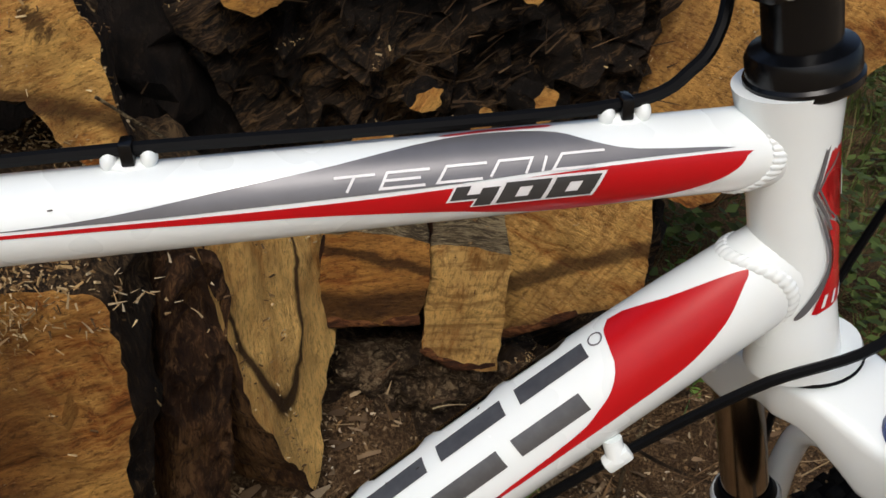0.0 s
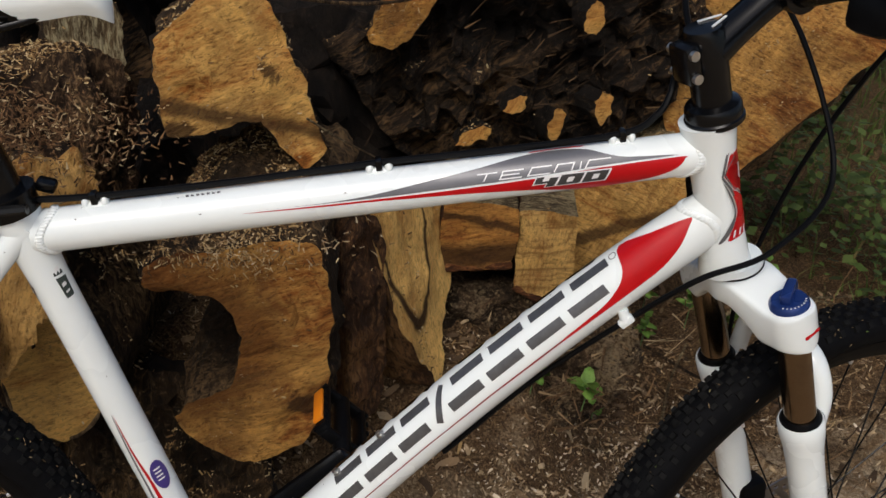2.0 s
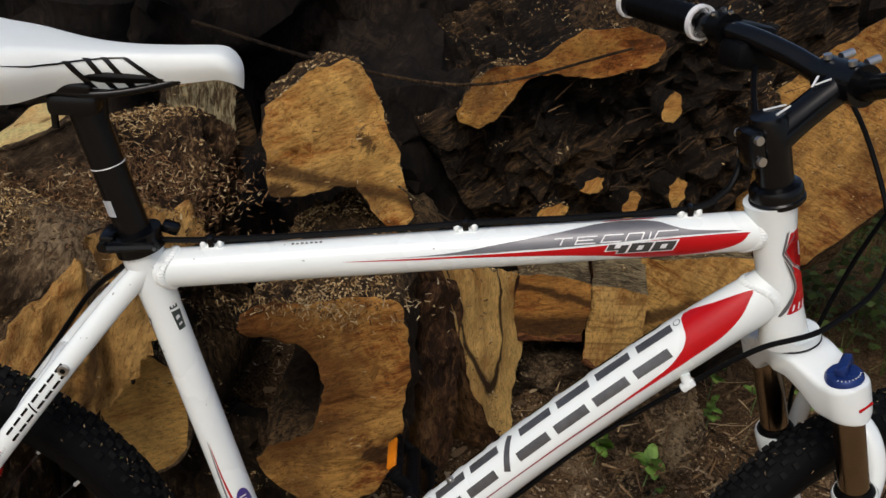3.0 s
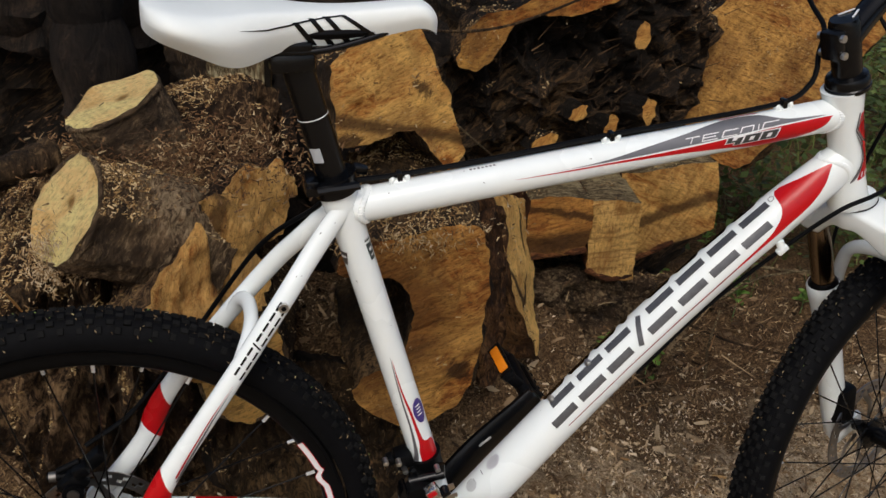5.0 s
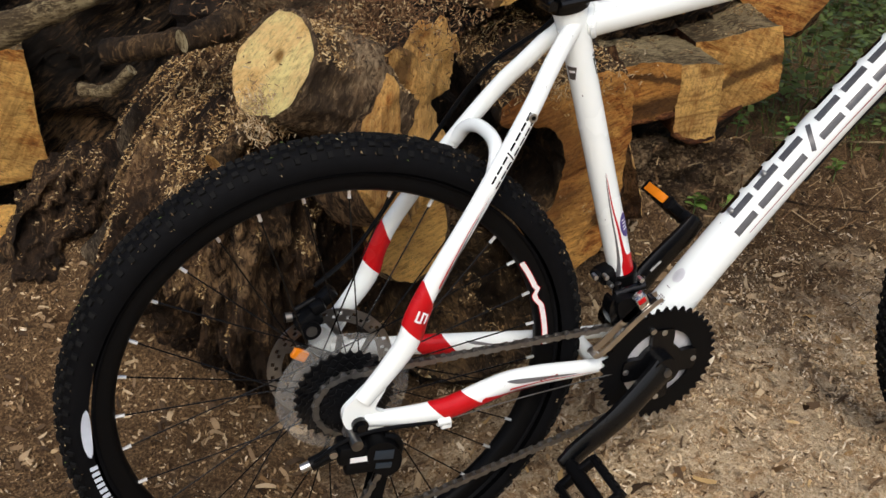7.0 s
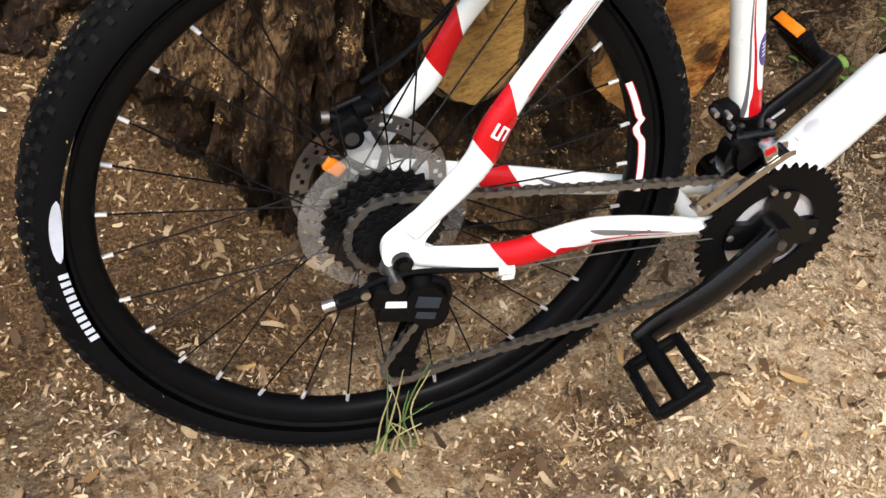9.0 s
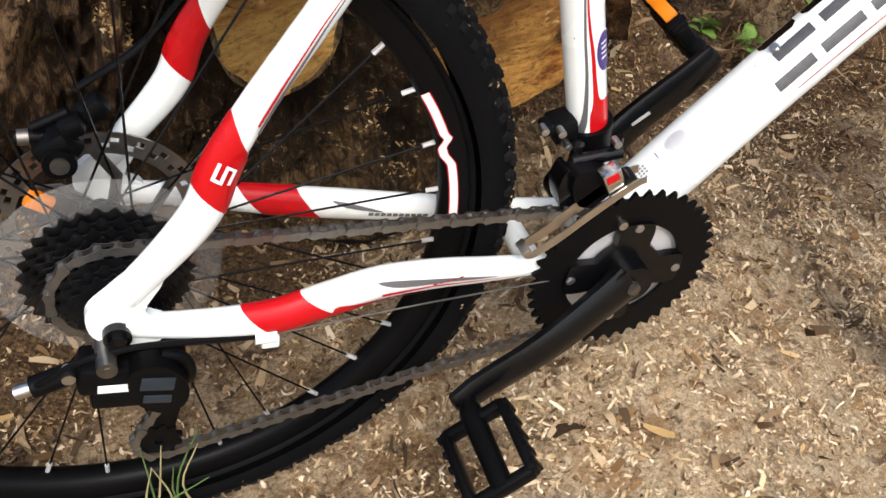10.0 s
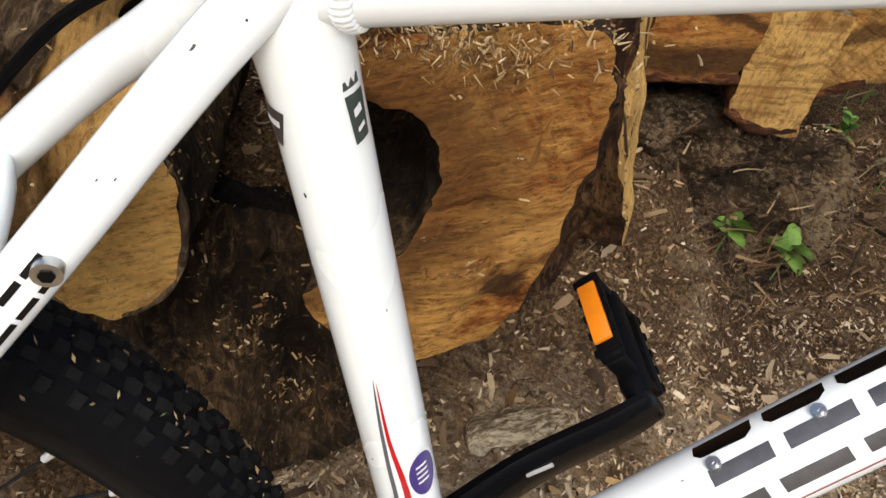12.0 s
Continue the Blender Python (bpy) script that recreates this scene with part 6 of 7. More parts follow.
part("pivot_bar", bm, BLACK, front_changer)
bm = bmesh.new()
slab(bm, smooth_outline([(-0.060, 0.402), (-0.046, 0.408), (-0.026, 0.402), (-0.020, 0.388), (-0.030, 0.376), (-0.046, 0.371), (-0.056, 0.382)], 3), -0.050, -0.030)
part("linkage", bm, MATT, front_changer)
bm = bmesh.new()
slab(bm, smooth_outline([(-0.066, 0.402), (-0.060, 0.404), (-0.054, 0.386), (-0.049, 0.368), (-0.054, 0.360), (-0.062, 0.368), (-0.068, 0.386)], 3), -0.044, -0.024)
part("link_arm", bm, BLACK, front_changer)
bm = bmesh.new()
box(bm, (-0.0284, -0.0555, 0.4013), (0.0165, 0.014, 0.029), pose(0, 0, 0, 0, -31.7, 0), 0.002)
part("cage_bracket", bm, plain("bright_cage_steel", (0.60, 0.595, 0.585), 0.26, 1.0), front_changer, "bright steel bracket")
part("stop_screw", rod(bmesh.new(), (-0.0165, -0.064, 0.4050), (-0.0165, -0.050, 0.4050), 0.0055, 12), BLACK, front_changer)
for x, y, z in ((-0.0827, -0.022, 0.4320), (-0.0668, -0.022, 0.4286), (-0.0586, -0.022, 0.4156), (-0.0225, -0.035, 0.4240)):
    bm = bmesh.new()
    rod(bm, (x, y - 0.005, z), (x, y + 0.004, z), 0.0034, 12), rod(bm, (x, y - 0.0056, z), (x, y - 0.0045, z), 0.0017, 6)
    part("clamp_bolt", bm, STEEL, front_changer, "small steel bolt")
bm = bmesh.new()
cage = curve_points([(-0.0040, 0, 0.4065), (-0.0124, 0, 0.4030), (-0.0312, 0, 0.3880), (-0.0509, 0, 0.3705), (-0.0710, 0, 0.3515), (-0.0890, 0, 0.3380), (-0.0960, 0, 0.3400)], 26)
for y, wide_ in ((-0.0650, 0.0036), (-0.0500, 0.0050)):
    prev = None
    for i, p in enumerate(cage):
        d = (cage[min(i + 1, len(cage) - 1)] - cage[max(i - 1, 0)]).normalized()
        n_ = Vector((-d.z, 0, d.x)) * wide_ * (0.75 + 0.35 * math.sin(math.pi * i / (len(cage) - 1)))
        row = [bm.verts.new((v.x, y + e, v.z)) for v in (p + n_, p - n_) for e in (0, 0.0013)]
        if prev:
            for a, b in ((0, 1), (1, 3), (3, 2), (2, 0)):
                bm.faces.new((prev[a], prev[b], row[b], row[a]))
        prev = row
box(bm, cage[-1] + Vector((0.002, -0.0575, 0.0)), (0.008, 0.016, 0.007), pose(0, 0, 0, 0, -40, 0), 0.001)
bmesh.ops.recalc_face_normals(bm, faces=bm.faces[:])
part("cage", bm, plain("worn_cage_steel", (0.56, 0.52, 0.46), 0.34, 1.0, vary=0.2), front_changer, "worn steel chain cage")
bm = bmesh.new()
box(bm, (-0.0340, -0.0630, 0.4090), (0.011, 0.0012, 0.007), pose(0, 0, 0, 0, -31.7, 0), 0.0004)
part("red_mark", bm, RED, front_changer, "faded red mark")

# rear brake caliper on the far side
bm = bmesh.new()
box(bm, (-0.4400, 0.050, 0.398), (0.034, 0.030, 0.026), pose(0, 0, 0, 0, -38, 0), 0.007)
box(bm, (-0.4190, 0.056, 0.418), (0.040, 0.020, 0.017), pose(0, 0, 0, 0, -42, 0), 0.005)
box(bm, (-0.4290, 0.040, 0.420), (0.018, 0.018, 0.015), pose(0, 0, 0, 0, -20, 0), 0.004)
rod(bm, (-0.4400, 0.030, 0.392), (-0.4400, 0.068, 0.392), 0.0125, 20)
rod(bm, (-0.4690, 0.052, 0.404), (-0.4280, 0.052, 0.404), 0.0055, 12)
rod(bm, (-0.4560, 0.046, 0.416), (-0.4300, 0.046, 0.428), 0.0040, 10)
rear_caliper = part("rear_brake_caliper", bm, MATT, bicycle, "black disc brake caliper")
bm = bmesh.new()
rod(bm, (-0.4670, 0.052, 0.404), (-0.4590, 0.052, 0.404), 0.0062, 12), rod(bm, (-0.4400, 0.028, 0.392), (-0.4400, 0.031, 0.392), 0.0070, 16)
part("adjuster", bm, DULL, rear_caliper)

# ---- fork, bars and front wheel, turned with the steering ----
STEER = 20.0
HA = radians(71.0)
A0 = Vector((0.4355, 0, 0.872))
up_ = Vector((-math.cos(HA), 0, math.sin(HA)))
fw0 = Vector((math.sin(HA), 0, math.cos(HA)))
fw = fw0 * math.cos(radians(STEER)) + Vector((0, 1, 0)) * math.sin(radians(STEER))
lat = up_.cross(fw)
FORK = Matrix((fw, lat, up_)).transposed().to_4x4()
FORK.translation = A0


def steered(name, bm, mat, parent=None, label=""):
    bmesh.ops.transform(bm, matrix=FORK, verts=bm.verts[:])
    bmesh.ops.recalc_face_normals(bm, faces=bm.faces[:])
    return part(name, bm, mat, parent or bicycle, label)


def vlathe(bm, profile, segs=32, at=(0, 0, 0)):
    """Turns (radius, z) pairs about a line along z."""
    o = Vector(at)
    rings = [[bm.verts.new(o + Vector((r * math.cos(a), r * math.sin(a), z))) for a in (2 * math.pi * k / segs for k in range(segs))] for r, z in profile]
    for a, b in zip(rings, rings[1:]):
        for k in range(segs):
            bm.faces.new((a[k], a[(k + 1) % segs], b[(k + 1) % segs], b[k]))
    return bm


steered("headset_cup", vlathe(bmesh.new(), [(0.001, -0.001), (0.0240, -0.001), (0.0252, 0.0005), (0.0252, 0.0040), (0.0240, 0.0055), (0.0240, 0.0130), (0.0225, 0.016), (0.0180, 0.0175), (0.0165, 0.0180), (0.0165, 0.0375), (0.001, 0.0375)]), BLACK, None, "black headset cup")
steered("lower_cup", vlathe(bmesh.new(), [(0.001, -0.152), (0.0255, -0.152), (0.0262, -0.147), (0.0250, -0.143), (0.001, -0.143)]), WHITE)
# crown: a flat-topped bridge from leg to leg
LX, LY = 0.007, 0.062
bm = bmesh.new()
rings = []
for k in range(57):
    y = (LY + 0.0224) * math.sin(math.pi / 2 * (k - 28) / 28)
    f = min(1.0, abs(y) / LY)
    half = 0.0265 - 0.004 * f if abs(y) < LY else max(0.002, math.sqrt(0.0225 ** 2 - (abs(y) - LY) ** 2))
    ztop = -0.1520 - 0.0145 * max(0.0, min(1.0, (abs(y) - 0.020) / 0.035))
    zlow = -0.180 - 0.028 * max(0.0, min(1.0, (abs(y) - 0.012) / 0.034)) ** 1.4
    row = []
    for j in range(28):
        a = 2 * math.pi * j / 28
        cx, cz = (math.copysign(abs(c) ** 0.32, c) for c in (math.cos(a), math.sin(a)))
        row.append(bm.verts.new((LX * f + half * cx, y, (ztop + zlow) / 2 + (ztop - zlow) / 2 * cz)))
    rings.append(row)
for a, b in zip(rings, rings[1:]):
    for j in range(28):
        bm.faces.new((a[j], a[(j + 1) % 28], b[(j + 1) % 28], b[j]))
bm.faces.new(rings[0]), bm.faces.new(rings[-1][::-1])
crown = steered("fork_crown", bm, WHITE, None, "white flat-topped fork crown")
# black ring stands in for the shaded gap between lower cup and crown
bm = bmesh.new()
ring_pts = [Vector((0.0258 * math.cos(2 * math.pi * k / 40), 0.0258 * math.sin(2 * math.pi * k / 40), -0.1505)) for k in range(41)]
sweep(bm, ring_pts, 0.0010, 8, 1.0, (0, 0, 1))
steered("cup_gap_ring", bm, MATT, crown, "thin black ring in place of the dark gap under the head tube")
bm = bmesh.new()
box(bm, (LX + 0.004, -LY - 0.0218, -0.190), (0.018, 0.0016, 0.0030), pose(0, 0, 0, 0, 0, 10), 0.0006)
steered("red_mark", bm, RED, crown)
for s in (-1, 1):
    steered("stanchion", vlathe(bmesh.new(), [(0.001, -0.420), (0.0150, -0.420), (0.0150, -0.195), (0.001, -0.195)], 28, (LX, s * LY, 0)), BRONZE, None, "bronze anodised fork stanchion")
    bm = bmesh.new()
    vlathe(bm, [(0.0165, -0.306), (0.0205, -0.3035), (0.0222, -0.307), (0.0215, -0.322), (0.0192, -0.340), (0.0182, -0.36), (0.0178, -0.46), (0.0180, -0.54), (0.0165, -0.575), (0.010, -0.590), (0.001, -0.592)], 30, (LX, s * LY, 0))
    box(bm, (LX + 0.024, s * LY, -0.588), (0.060, 0.012, 0.026), None, 0.005)
    low = steered("lower_leg", bm, WHITE, None, "white lower fork leg")
    bm = bmesh.new()
    vlathe(bm, [(0.0150, -0.299), (0.0168, -0.299), (0.0196, -0.3035), (0.0198, -0.308), (0.0150, -0.308)], 28, (LX, s * LY, 0))
    steered("dust_seal", bm, MATT, low, "black dust seal")
bm = bmesh.new()
sweep(bm, curve_points([(LX + 0.016, -LY + 0.002, -0.330), (LX + 0.030, -LY + 0.004, -0.295), (LX + 0.036, -LY + 0.020, -0.262), (LX + 0.038, 0, -0.252), (LX + 0.036, LY - 0.020, -0.262), (LX + 0.030, LY - 0.004, -0.295), (LX + 0.016, LY - 0.002, -0.330)], 36), 0.0085, 14, 1.3, (1, 0, 0))
steered("fork_arch", bm, WHITE, None, "white fork arch")
bm = bmesh.new()
vlathe(bm, [(0.001, -0.1605), (0.0150, -0.1605), (0.0172, -0.1630), (0.0180, -0.170), (0.001, -0.170)], 30, (LX, -LY, 0))
box(bm, (LX + 0.004, -LY + 0.004, -0.1575), (0.010, 0.030, 0.011), pose(0, 0, 0, 0, 0, -55), 0.003)
knob = steered("lockout_knob", bm, BLUE, None, "blue fork lockout knob")
bm = bmesh.new()
for k in range(9):
    a = radians(-150 + 13 * k)
    p = Vector((LX + 0.0145 * math.cos(a), -LY + 0.0145 * math.sin(a), -0.1603))
    box(bm, p, (0.0016, 0.0010, 0.0004), pose(0, 0, 0, 0, 0, math.degrees(a)))
steered("knob_marks", bm, WHITE2, knob)
steered("top_cap", vlathe(bmesh.new(), [(0.001, -0.162), (0.012, -0.162), (0.0145, -0.168), (0.001, -0.169)], 24, (LX, LY, 0)), MATT, crown)

front_wheel = wheel("front_wheel", "black spoked front wheel", FORK @ pose(0.042, 0, -0.587), (-0.030, 0.026), 0.040, 9.0)
bm = bmesh.new()
box(bm, (0.012, 0.052, -0.520), (0.034, 0.030, 0.060), pose(0, 0, 0, 0, 12, 0), 0.008)
steered("front_brake_caliper", bm, MATT, None, "black front disc brake caliper")

# stem and bars
CL = Vector((0.082, 0, 0.0855))
bm = bmesh.new()
vlathe(bm, [(0.001, 0.036), (0.0165, 0.036), (0.0168, 0.040), (0.0168, 0.078), (0.0150, 0.083), (0.001, 0.084)], 30)
sweep(bm, curve_points([(0.004, 0, 0.060), (0.030, 0, 0.069), (0.060, 0, 0.079), tuple(CL)], 16), lambda f: 0.0160 - 0.002 * math.sin(f * 3.1), 22, 1.05)
rod(bm, CL + Vector((0, -0.024, 0)), CL + Vector((0, 0.024, 0)), 0.0190, 28)
box(bm, (-0.020, 0, 0.060), (0.014, 0.026, 0.034), None, 0.004)
stem = steered("stem", bm, BLACK, None, "black stem with white print")
for z in (0.050, 0.070):
    steered("stem_bolt", rod(bmesh.new(), (-0.021, -0.0165, z), (-0.021, 0.0165, z), 0.0042, 12), STEEL, stem, "small steel bolt")
for y in (-0.016, 0.016):
    for dz in (0.016, -0.012):
        steered("stem_bolt", rod(bmesh.new(), CL + Vector((0.010, y, dz)), CL + Vector((0.023, y, dz)), 0.0040, 10), STEEL, stem, "small steel bolt")
    steered("stem_bolt", rod(bmesh.new(), CL + Vector((-0.004, y, 0.019)), CL + Vector((-0.004, y, 0.0235)), 0.0040, 10), STEEL, stem, "small steel bolt")
def one_box(*a):
    bm = bmesh.new()
    box(bm, *a)
    return bm


steered("stem_print", one_box((0.012, -0.006, 0.0842), (0.020, 0.002, 0.001), pose(0, 0, 0, 0, 0, 20)), WHITE2, stem, "white printed mark")
steered("stem_print", one_box((0.012, 0.006, 0.0842), (0.020, 0.002, 0.001), pose(0, 0, 0, 0, 0, -20)), WHITE2, stem, "white printed mark")
steered("stem_print", one_box((0.053, 0.003, 0.0945), (0.016, 0.0018, 0.001), pose(0, 0, 0, 0, -14, 30)), WHITE2, stem, "white printed mark")
steered("stem_print", one_box((0.055, -0.005, 0.0952), (0.014, 0.0018, 0.001), pose(0, 0, 0, 0, -14, -35)), WHITE2, stem, "white printed mark")
bar_l = [(0.082, 0, 0.0855), (0.082, 0.030, 0.0860), (0.076, 0.070, 0.100), (0.066, 0.115, 0.113), (0.060, 0.170, 0.118), (0.045, 0.305, 0.130)]
bm = bmesh.new()
sweep(bm, curve_points([(x, -y, z) for x, y, z in bar_l[:0:-1]] + bar_l, 90), lambda f: 0.0108 + 0.0035 * math.exp(-((f - 0.5) / 0.10) ** 4), 18, 1.0, (1, 0, 0))
bar = steered("handlebar", bm, BLACK, None, "black riser handlebar")
for s in (-1, 1):
    g0, g1 = Vector((0.0585, s * 0.180, 0.1188)), Vector((0.0455, s * 0.303, 0.1300))
    bm = bmesh.new()
    sweep(bm, [g0.lerp(g1, k / 20) for k in range(21)], lambda f: 0.0158 + 0.0006 * math.sin(f * 70), 20, 1.0, (1, 0, 0))
    grip = steered("grip", bm, MATT, bicycle, "black rubber grip with white end rings")
    for p, q in ((g0, g0.lerp(g1, 0.05)), (g1, g1.lerp(g0, 0.04))):
        bm = bmesh.new()
        rod(bm, p, q, 0.0185, 22)
        steered("grip_ring", bm, WHITE2, grip, "white ring")
    bm = bmesh.new()
    b0 = Vector((0.063, s * 0.150, 0.1165))
    rod(bm, b0 - Vector((0, 0.010, 0)), b0 + Vector((0, 0.010, 0)), 0.0165, 20)
    box(bm, b0 + Vector((0.018, -s * 0.012, -0.010)), (0.030, 0.055, 0.024), pose(0, 0, 0, 0, 25, 0), 0.006)
    box(bm, b0 + Vector((0.006, -s * 0.028, -0.024)), (0.052, 0.040, 0.030), pose(0, 0, 0, 0, 20, 0), 0.009)
    sweep(bm, curve_points([tuple(b0 + Vector((0.030, 0.0, -0.012))), tuple(b0 + Vector((0.044, s * 0.03, -0.020))), tuple(b0 + Vector((0.040, s * 0.08, -0.022))), tuple(b0 + Vector((0.030, s * 0.12, -0.018)))], 16), 0.0062, 10, 0.6)
    sh = steered("brake_lever", bm, MATT, bicycle, "black brake lever and shifter")
    bm = bmesh.new()
    for dx, dy in ((-0.006, 0.004), (0.006, 0.006), (0.004, -0.008)):
        p = b0 + Vector((dx, dy, 0.015))
        rod(bm, p, p + Vector((0, 0, 0.003)), 0.0036, 10)
    steered("lever_bolt", bm, STEEL, sh, "small steel bolts")


def cable(ctrl, r=0.0024, n=60, name="cable", mat=None):
    return part(name, sweep(bmesh.new(), curve_points(ctrl, n), r, 8), mat or MATT, bicycle, "black cable housing")


def F(x, y, z):
    return tuple(FORK @ Vector((x, y, z)))


def over_tt(s, h=0.007):
    return tuple(TT.at(s, TT.r0 * 1.62) + TT.up * h)


cable([over_tt(-0.010, 0.012), over_tt(0.054), over_tt(0.16, 0.0055), over_tt(0.288), over_tt(0.39, 0.0055), over_tt(0.492), (0.386, 0.002, 0.874), (0.396, 0.008, 0.889), (0.401, 0.018, 0.905), (0.412, 0.034, 0.930), F(0.035, 0.07, 0.075), F(0.075, 0.12, 0.09)], 0.0030)
cable([over_tt(-0.010, 0.012), (-0.158, 0.016, 0.752), (-0.215, 0.066, 0.684), (-0.290, 0.088, 0.566), (-0.365, 0.088, 0.465), (-0.425, 0.070, 0.430)], 0.0030)
cable([tuple(DT.at(0.30, -0.034, 0.004)), tuple(DT.at(0.42, -0.034, 0.004)), tuple(DT.at(0.535, -0.026, 0.010)), (0.440, -0.034, 0.735), (0.500, -0.034, 0.765), (0.560, 0.010, 0.815), F(0.14, 0.05, 0.0), F(0.13, 0.10, 0.07), F(0.08, 0.13, 0.10)], 0.0027)
cable([F(0.08, -0.13, 0.10), F(0.15, -0.09, 0.06), F(0.16, -0.01, -0.02), F(0.11, 0.05, -0.14), F(0.045, 0.078, -0.28), F(0.02, 0.074, -0.42), F(0.012, 0.062, -0.51)], 0.0026)
cable([(-0.302, -0.087, 0.309), (-0.345, -0.089, 0.314), (-0.3975, -0.093, 0.3215), (-0.425, -0.094, 0.319), (-0.4441, -0.093, 0.312), (-0.462, -0.091, 0.298), (-0.474, -0.086, 0.287)], 0.0026)
cable([(-0.302, -0.086, 0.309), (-0.19, -0.075, 0.308), (-0.06, -0.055, 0.296)], 0.0008, 20, "gear_wire", DULL)



# the far flank's dark print, seen along the down tube's back
for k in range(8):
    a, b = 0.196 + 0.0445 * k, 0.196 + 0.0445 * k + (0.012 if k == 3 else 0.037)
    decal(DT, [[(a, 0.0525), (a + 0.004, 0.0490), (b - 0.005, 0.0480), (b, 0.0520), (b, 0.0600), (a, 0.0600)]], "graphic_mark", BLACK, down_tube, 0.0005)

# dust and crumbs of wood caught on the tyres
DUST = chip_mat("tyre_dust", [(0.0, (0.06, 0.04, 0.02)), (0.5, (0.22, 0.15, 0.08)), (0.85, (0.45, 0.34, 0.19)), (0.9, (0.10, 0.16, 0.04)), (1.0, (0.12, 0.20, 0.05))])
rd = random.Random(21)
for rim, count in ((rear_wheel, 700), (front_wheel, 400)):
    vs, fs = [], []
    for _ in range(count):
        th, al = rd.uniform(0, 2 * math.pi), radians(rd.gauss(0, 42))
        rad = Vector((math.cos(th), 0, math.sin(th)))
        out = rad * math.cos(al) + Vector((0, 1, 0)) * math.sin(al)
        p = rad * 0.2985 + out * rd.uniform(0.0228, 0.0272)
        t1 = out.cross(Vector((rd.gauss(0, 1), rd.gauss(0, 1), rd.gauss(0, 1)))).normalized()
        t2 = out.cross(t1)
        ln, w = rd.uniform(0.0008, 0.0030), rd.uniform(0.0004, 0.0010)
        b = len(vs)
        vs += [p - t1 * ln, p + t2 * w, p + t1 * ln, p - t2 * w, p + out * w * 1.5]
        fs += [(b, b + 1, b + 4), (b + 1, b + 2, b + 4), (b + 2, b + 3, b + 4), (b + 3, b, b + 4), (b, b + 3, b + 2, b + 1)]
    me = bpy.data.meshes.new("tyre_dust")
    me.from_pydata(vs, [], fs)
    me.materials.append(DUST)
    part("tyre_dust", me, None, rim, "crumbs of sawdust on the tread")["kind"] = "stuff"


# ---- loose chips, splinters, plants ----
from mathutils.bvhtree import BVHTree


def chips(name, label, spots, mat, rnd, long_=(0.004, 0.018), flat=0.35, parent=None):
    """Small tapered shavings at (place, normal): one object."""
    vs, fs = [], []
    for p, nrm in spots:
        ln = rnd.uniform(*long_) * rnd.choice((0.6, 0.8, 1.0, 1.0, 1.5))
        w, th = ln * rnd.uniform(0.12, 0.38), rnd.uniform(0.0006, 0.0022)
        a = rnd.uniform(0, 2 * math.pi)
        up = (nrm + Vector((rnd.uniform(-1, 1), rnd.uniform(-1, 1), rnd.uniform(-0.5, 0.5))) * flat).normalized()
        d = Vector((math.cos(a), math.sin(a), 0))
        d = (d - up * d.dot(up)).normalized()
        s = up.cross(d)
        c = p + up * (th * 0.6)
        b = len(vs)
        t0, t1 = rnd.uniform(0.3, 1.0), rnd.uniform(0.2, 1.0)
        bend = rnd.uniform(-0.15, 0.25) * ln
        for z in (-th / 2, th / 2):
            for x, y in ((-0.5, -0.5 * t0), (0.5, -0.5 * t1), (0.5, 0.5 * t1), (-0.5, 0.5 * t0)):
                vs.append(c + d * (x * ln) + s * (y * w) + up * (z + bend * abs(x) * (0.3 if x < 0 else 0.6)))
        fs += [(b, b + 3, b + 2, b + 1), (b + 4, b + 5, b + 6, b + 7), (b, b + 1, b + 5, b + 4), (b + 1, b + 2, b + 6, b + 5), (b + 2, b + 3, b + 7, b + 6), (b + 3, b, b + 4, b + 7)]
    me = bpy.data.meshes.new(name)
    me.from_pydata(vs, [], fs)
    me.materials.append(mat)
    return tagged(new(name, me), label, "wood chips", kind="stuff")


PALE_CHIP = chip_mat("pale_chip", [(0.0, (0.16, 0.097, 0.050)), (0.30, (0.50, 0.355, 0.200)), (0.75, (0.74, 0.57, 0.36)), (1.0, (0.92, 0.80, 0.60))])
LITTER = chip_mat("litter_shred", [(0.0, (0.022, 0.014, 0.009)), (0.45, (0.10, 0.062, 0.034)), (0.75, (0.30, 0.20, 0.11)), (1.0, (0.60, 0.46, 0.28))])
BROWN_CHIP = chip_mat("brown_chip", [(0.0, (0.024, 0.012, 0.005)), (0.4, (0.13, 0.076, 0.034)), (0.75, (0.31, 0.195, 0.092)), (1.0, (0.62, 0.46, 0.26))])
CRUMB = chip_mat("bark_crumb", [(0.0, (0.05, 0.024, 0.011)), (0.50, (0.15, 0.074, 0.032)), (0.80, (0.30, 0.17, 0.075)), (1.0, (0.66, 0.50, 0.28))])
LOG_CHIP = chip_mat("log_chip", [(0.0, (0.06, 0.032, 0.013)), (0.35, (0.24, 0.135, 0.052)), (0.7, (0.52, 0.34, 0.14)), (1.0, (0.82, 0.64, 0.36))])
rnd = random.Random(11)
flat_n = np.random.default_rng(11)


def bed(x, y):
    """Height of the ground's own net at many places at once."""
    u, v = (x + 1.15) / 0.014, (y + 0.5) / 0.014
    i, j = np.floor(u).astype(int), np.floor(v).astype(int)
    i0, j0 = xs.index(min(xs, key=lambda a: abs(a + 1.15))), ys.index(min(ys, key=lambda a: abs(a + 0.5)))
    z = np.array([p[2] for p in verts]).reshape(len(ys), nx)[j0:, i0:]
    a, b = u - i, v - j
    return (z[j, i] * (1 - a) + z[j, i + 1] * a) * (1 - b) + (z[j + 1, i] * (1 - a) + z[j + 1, i + 1] * a) * b


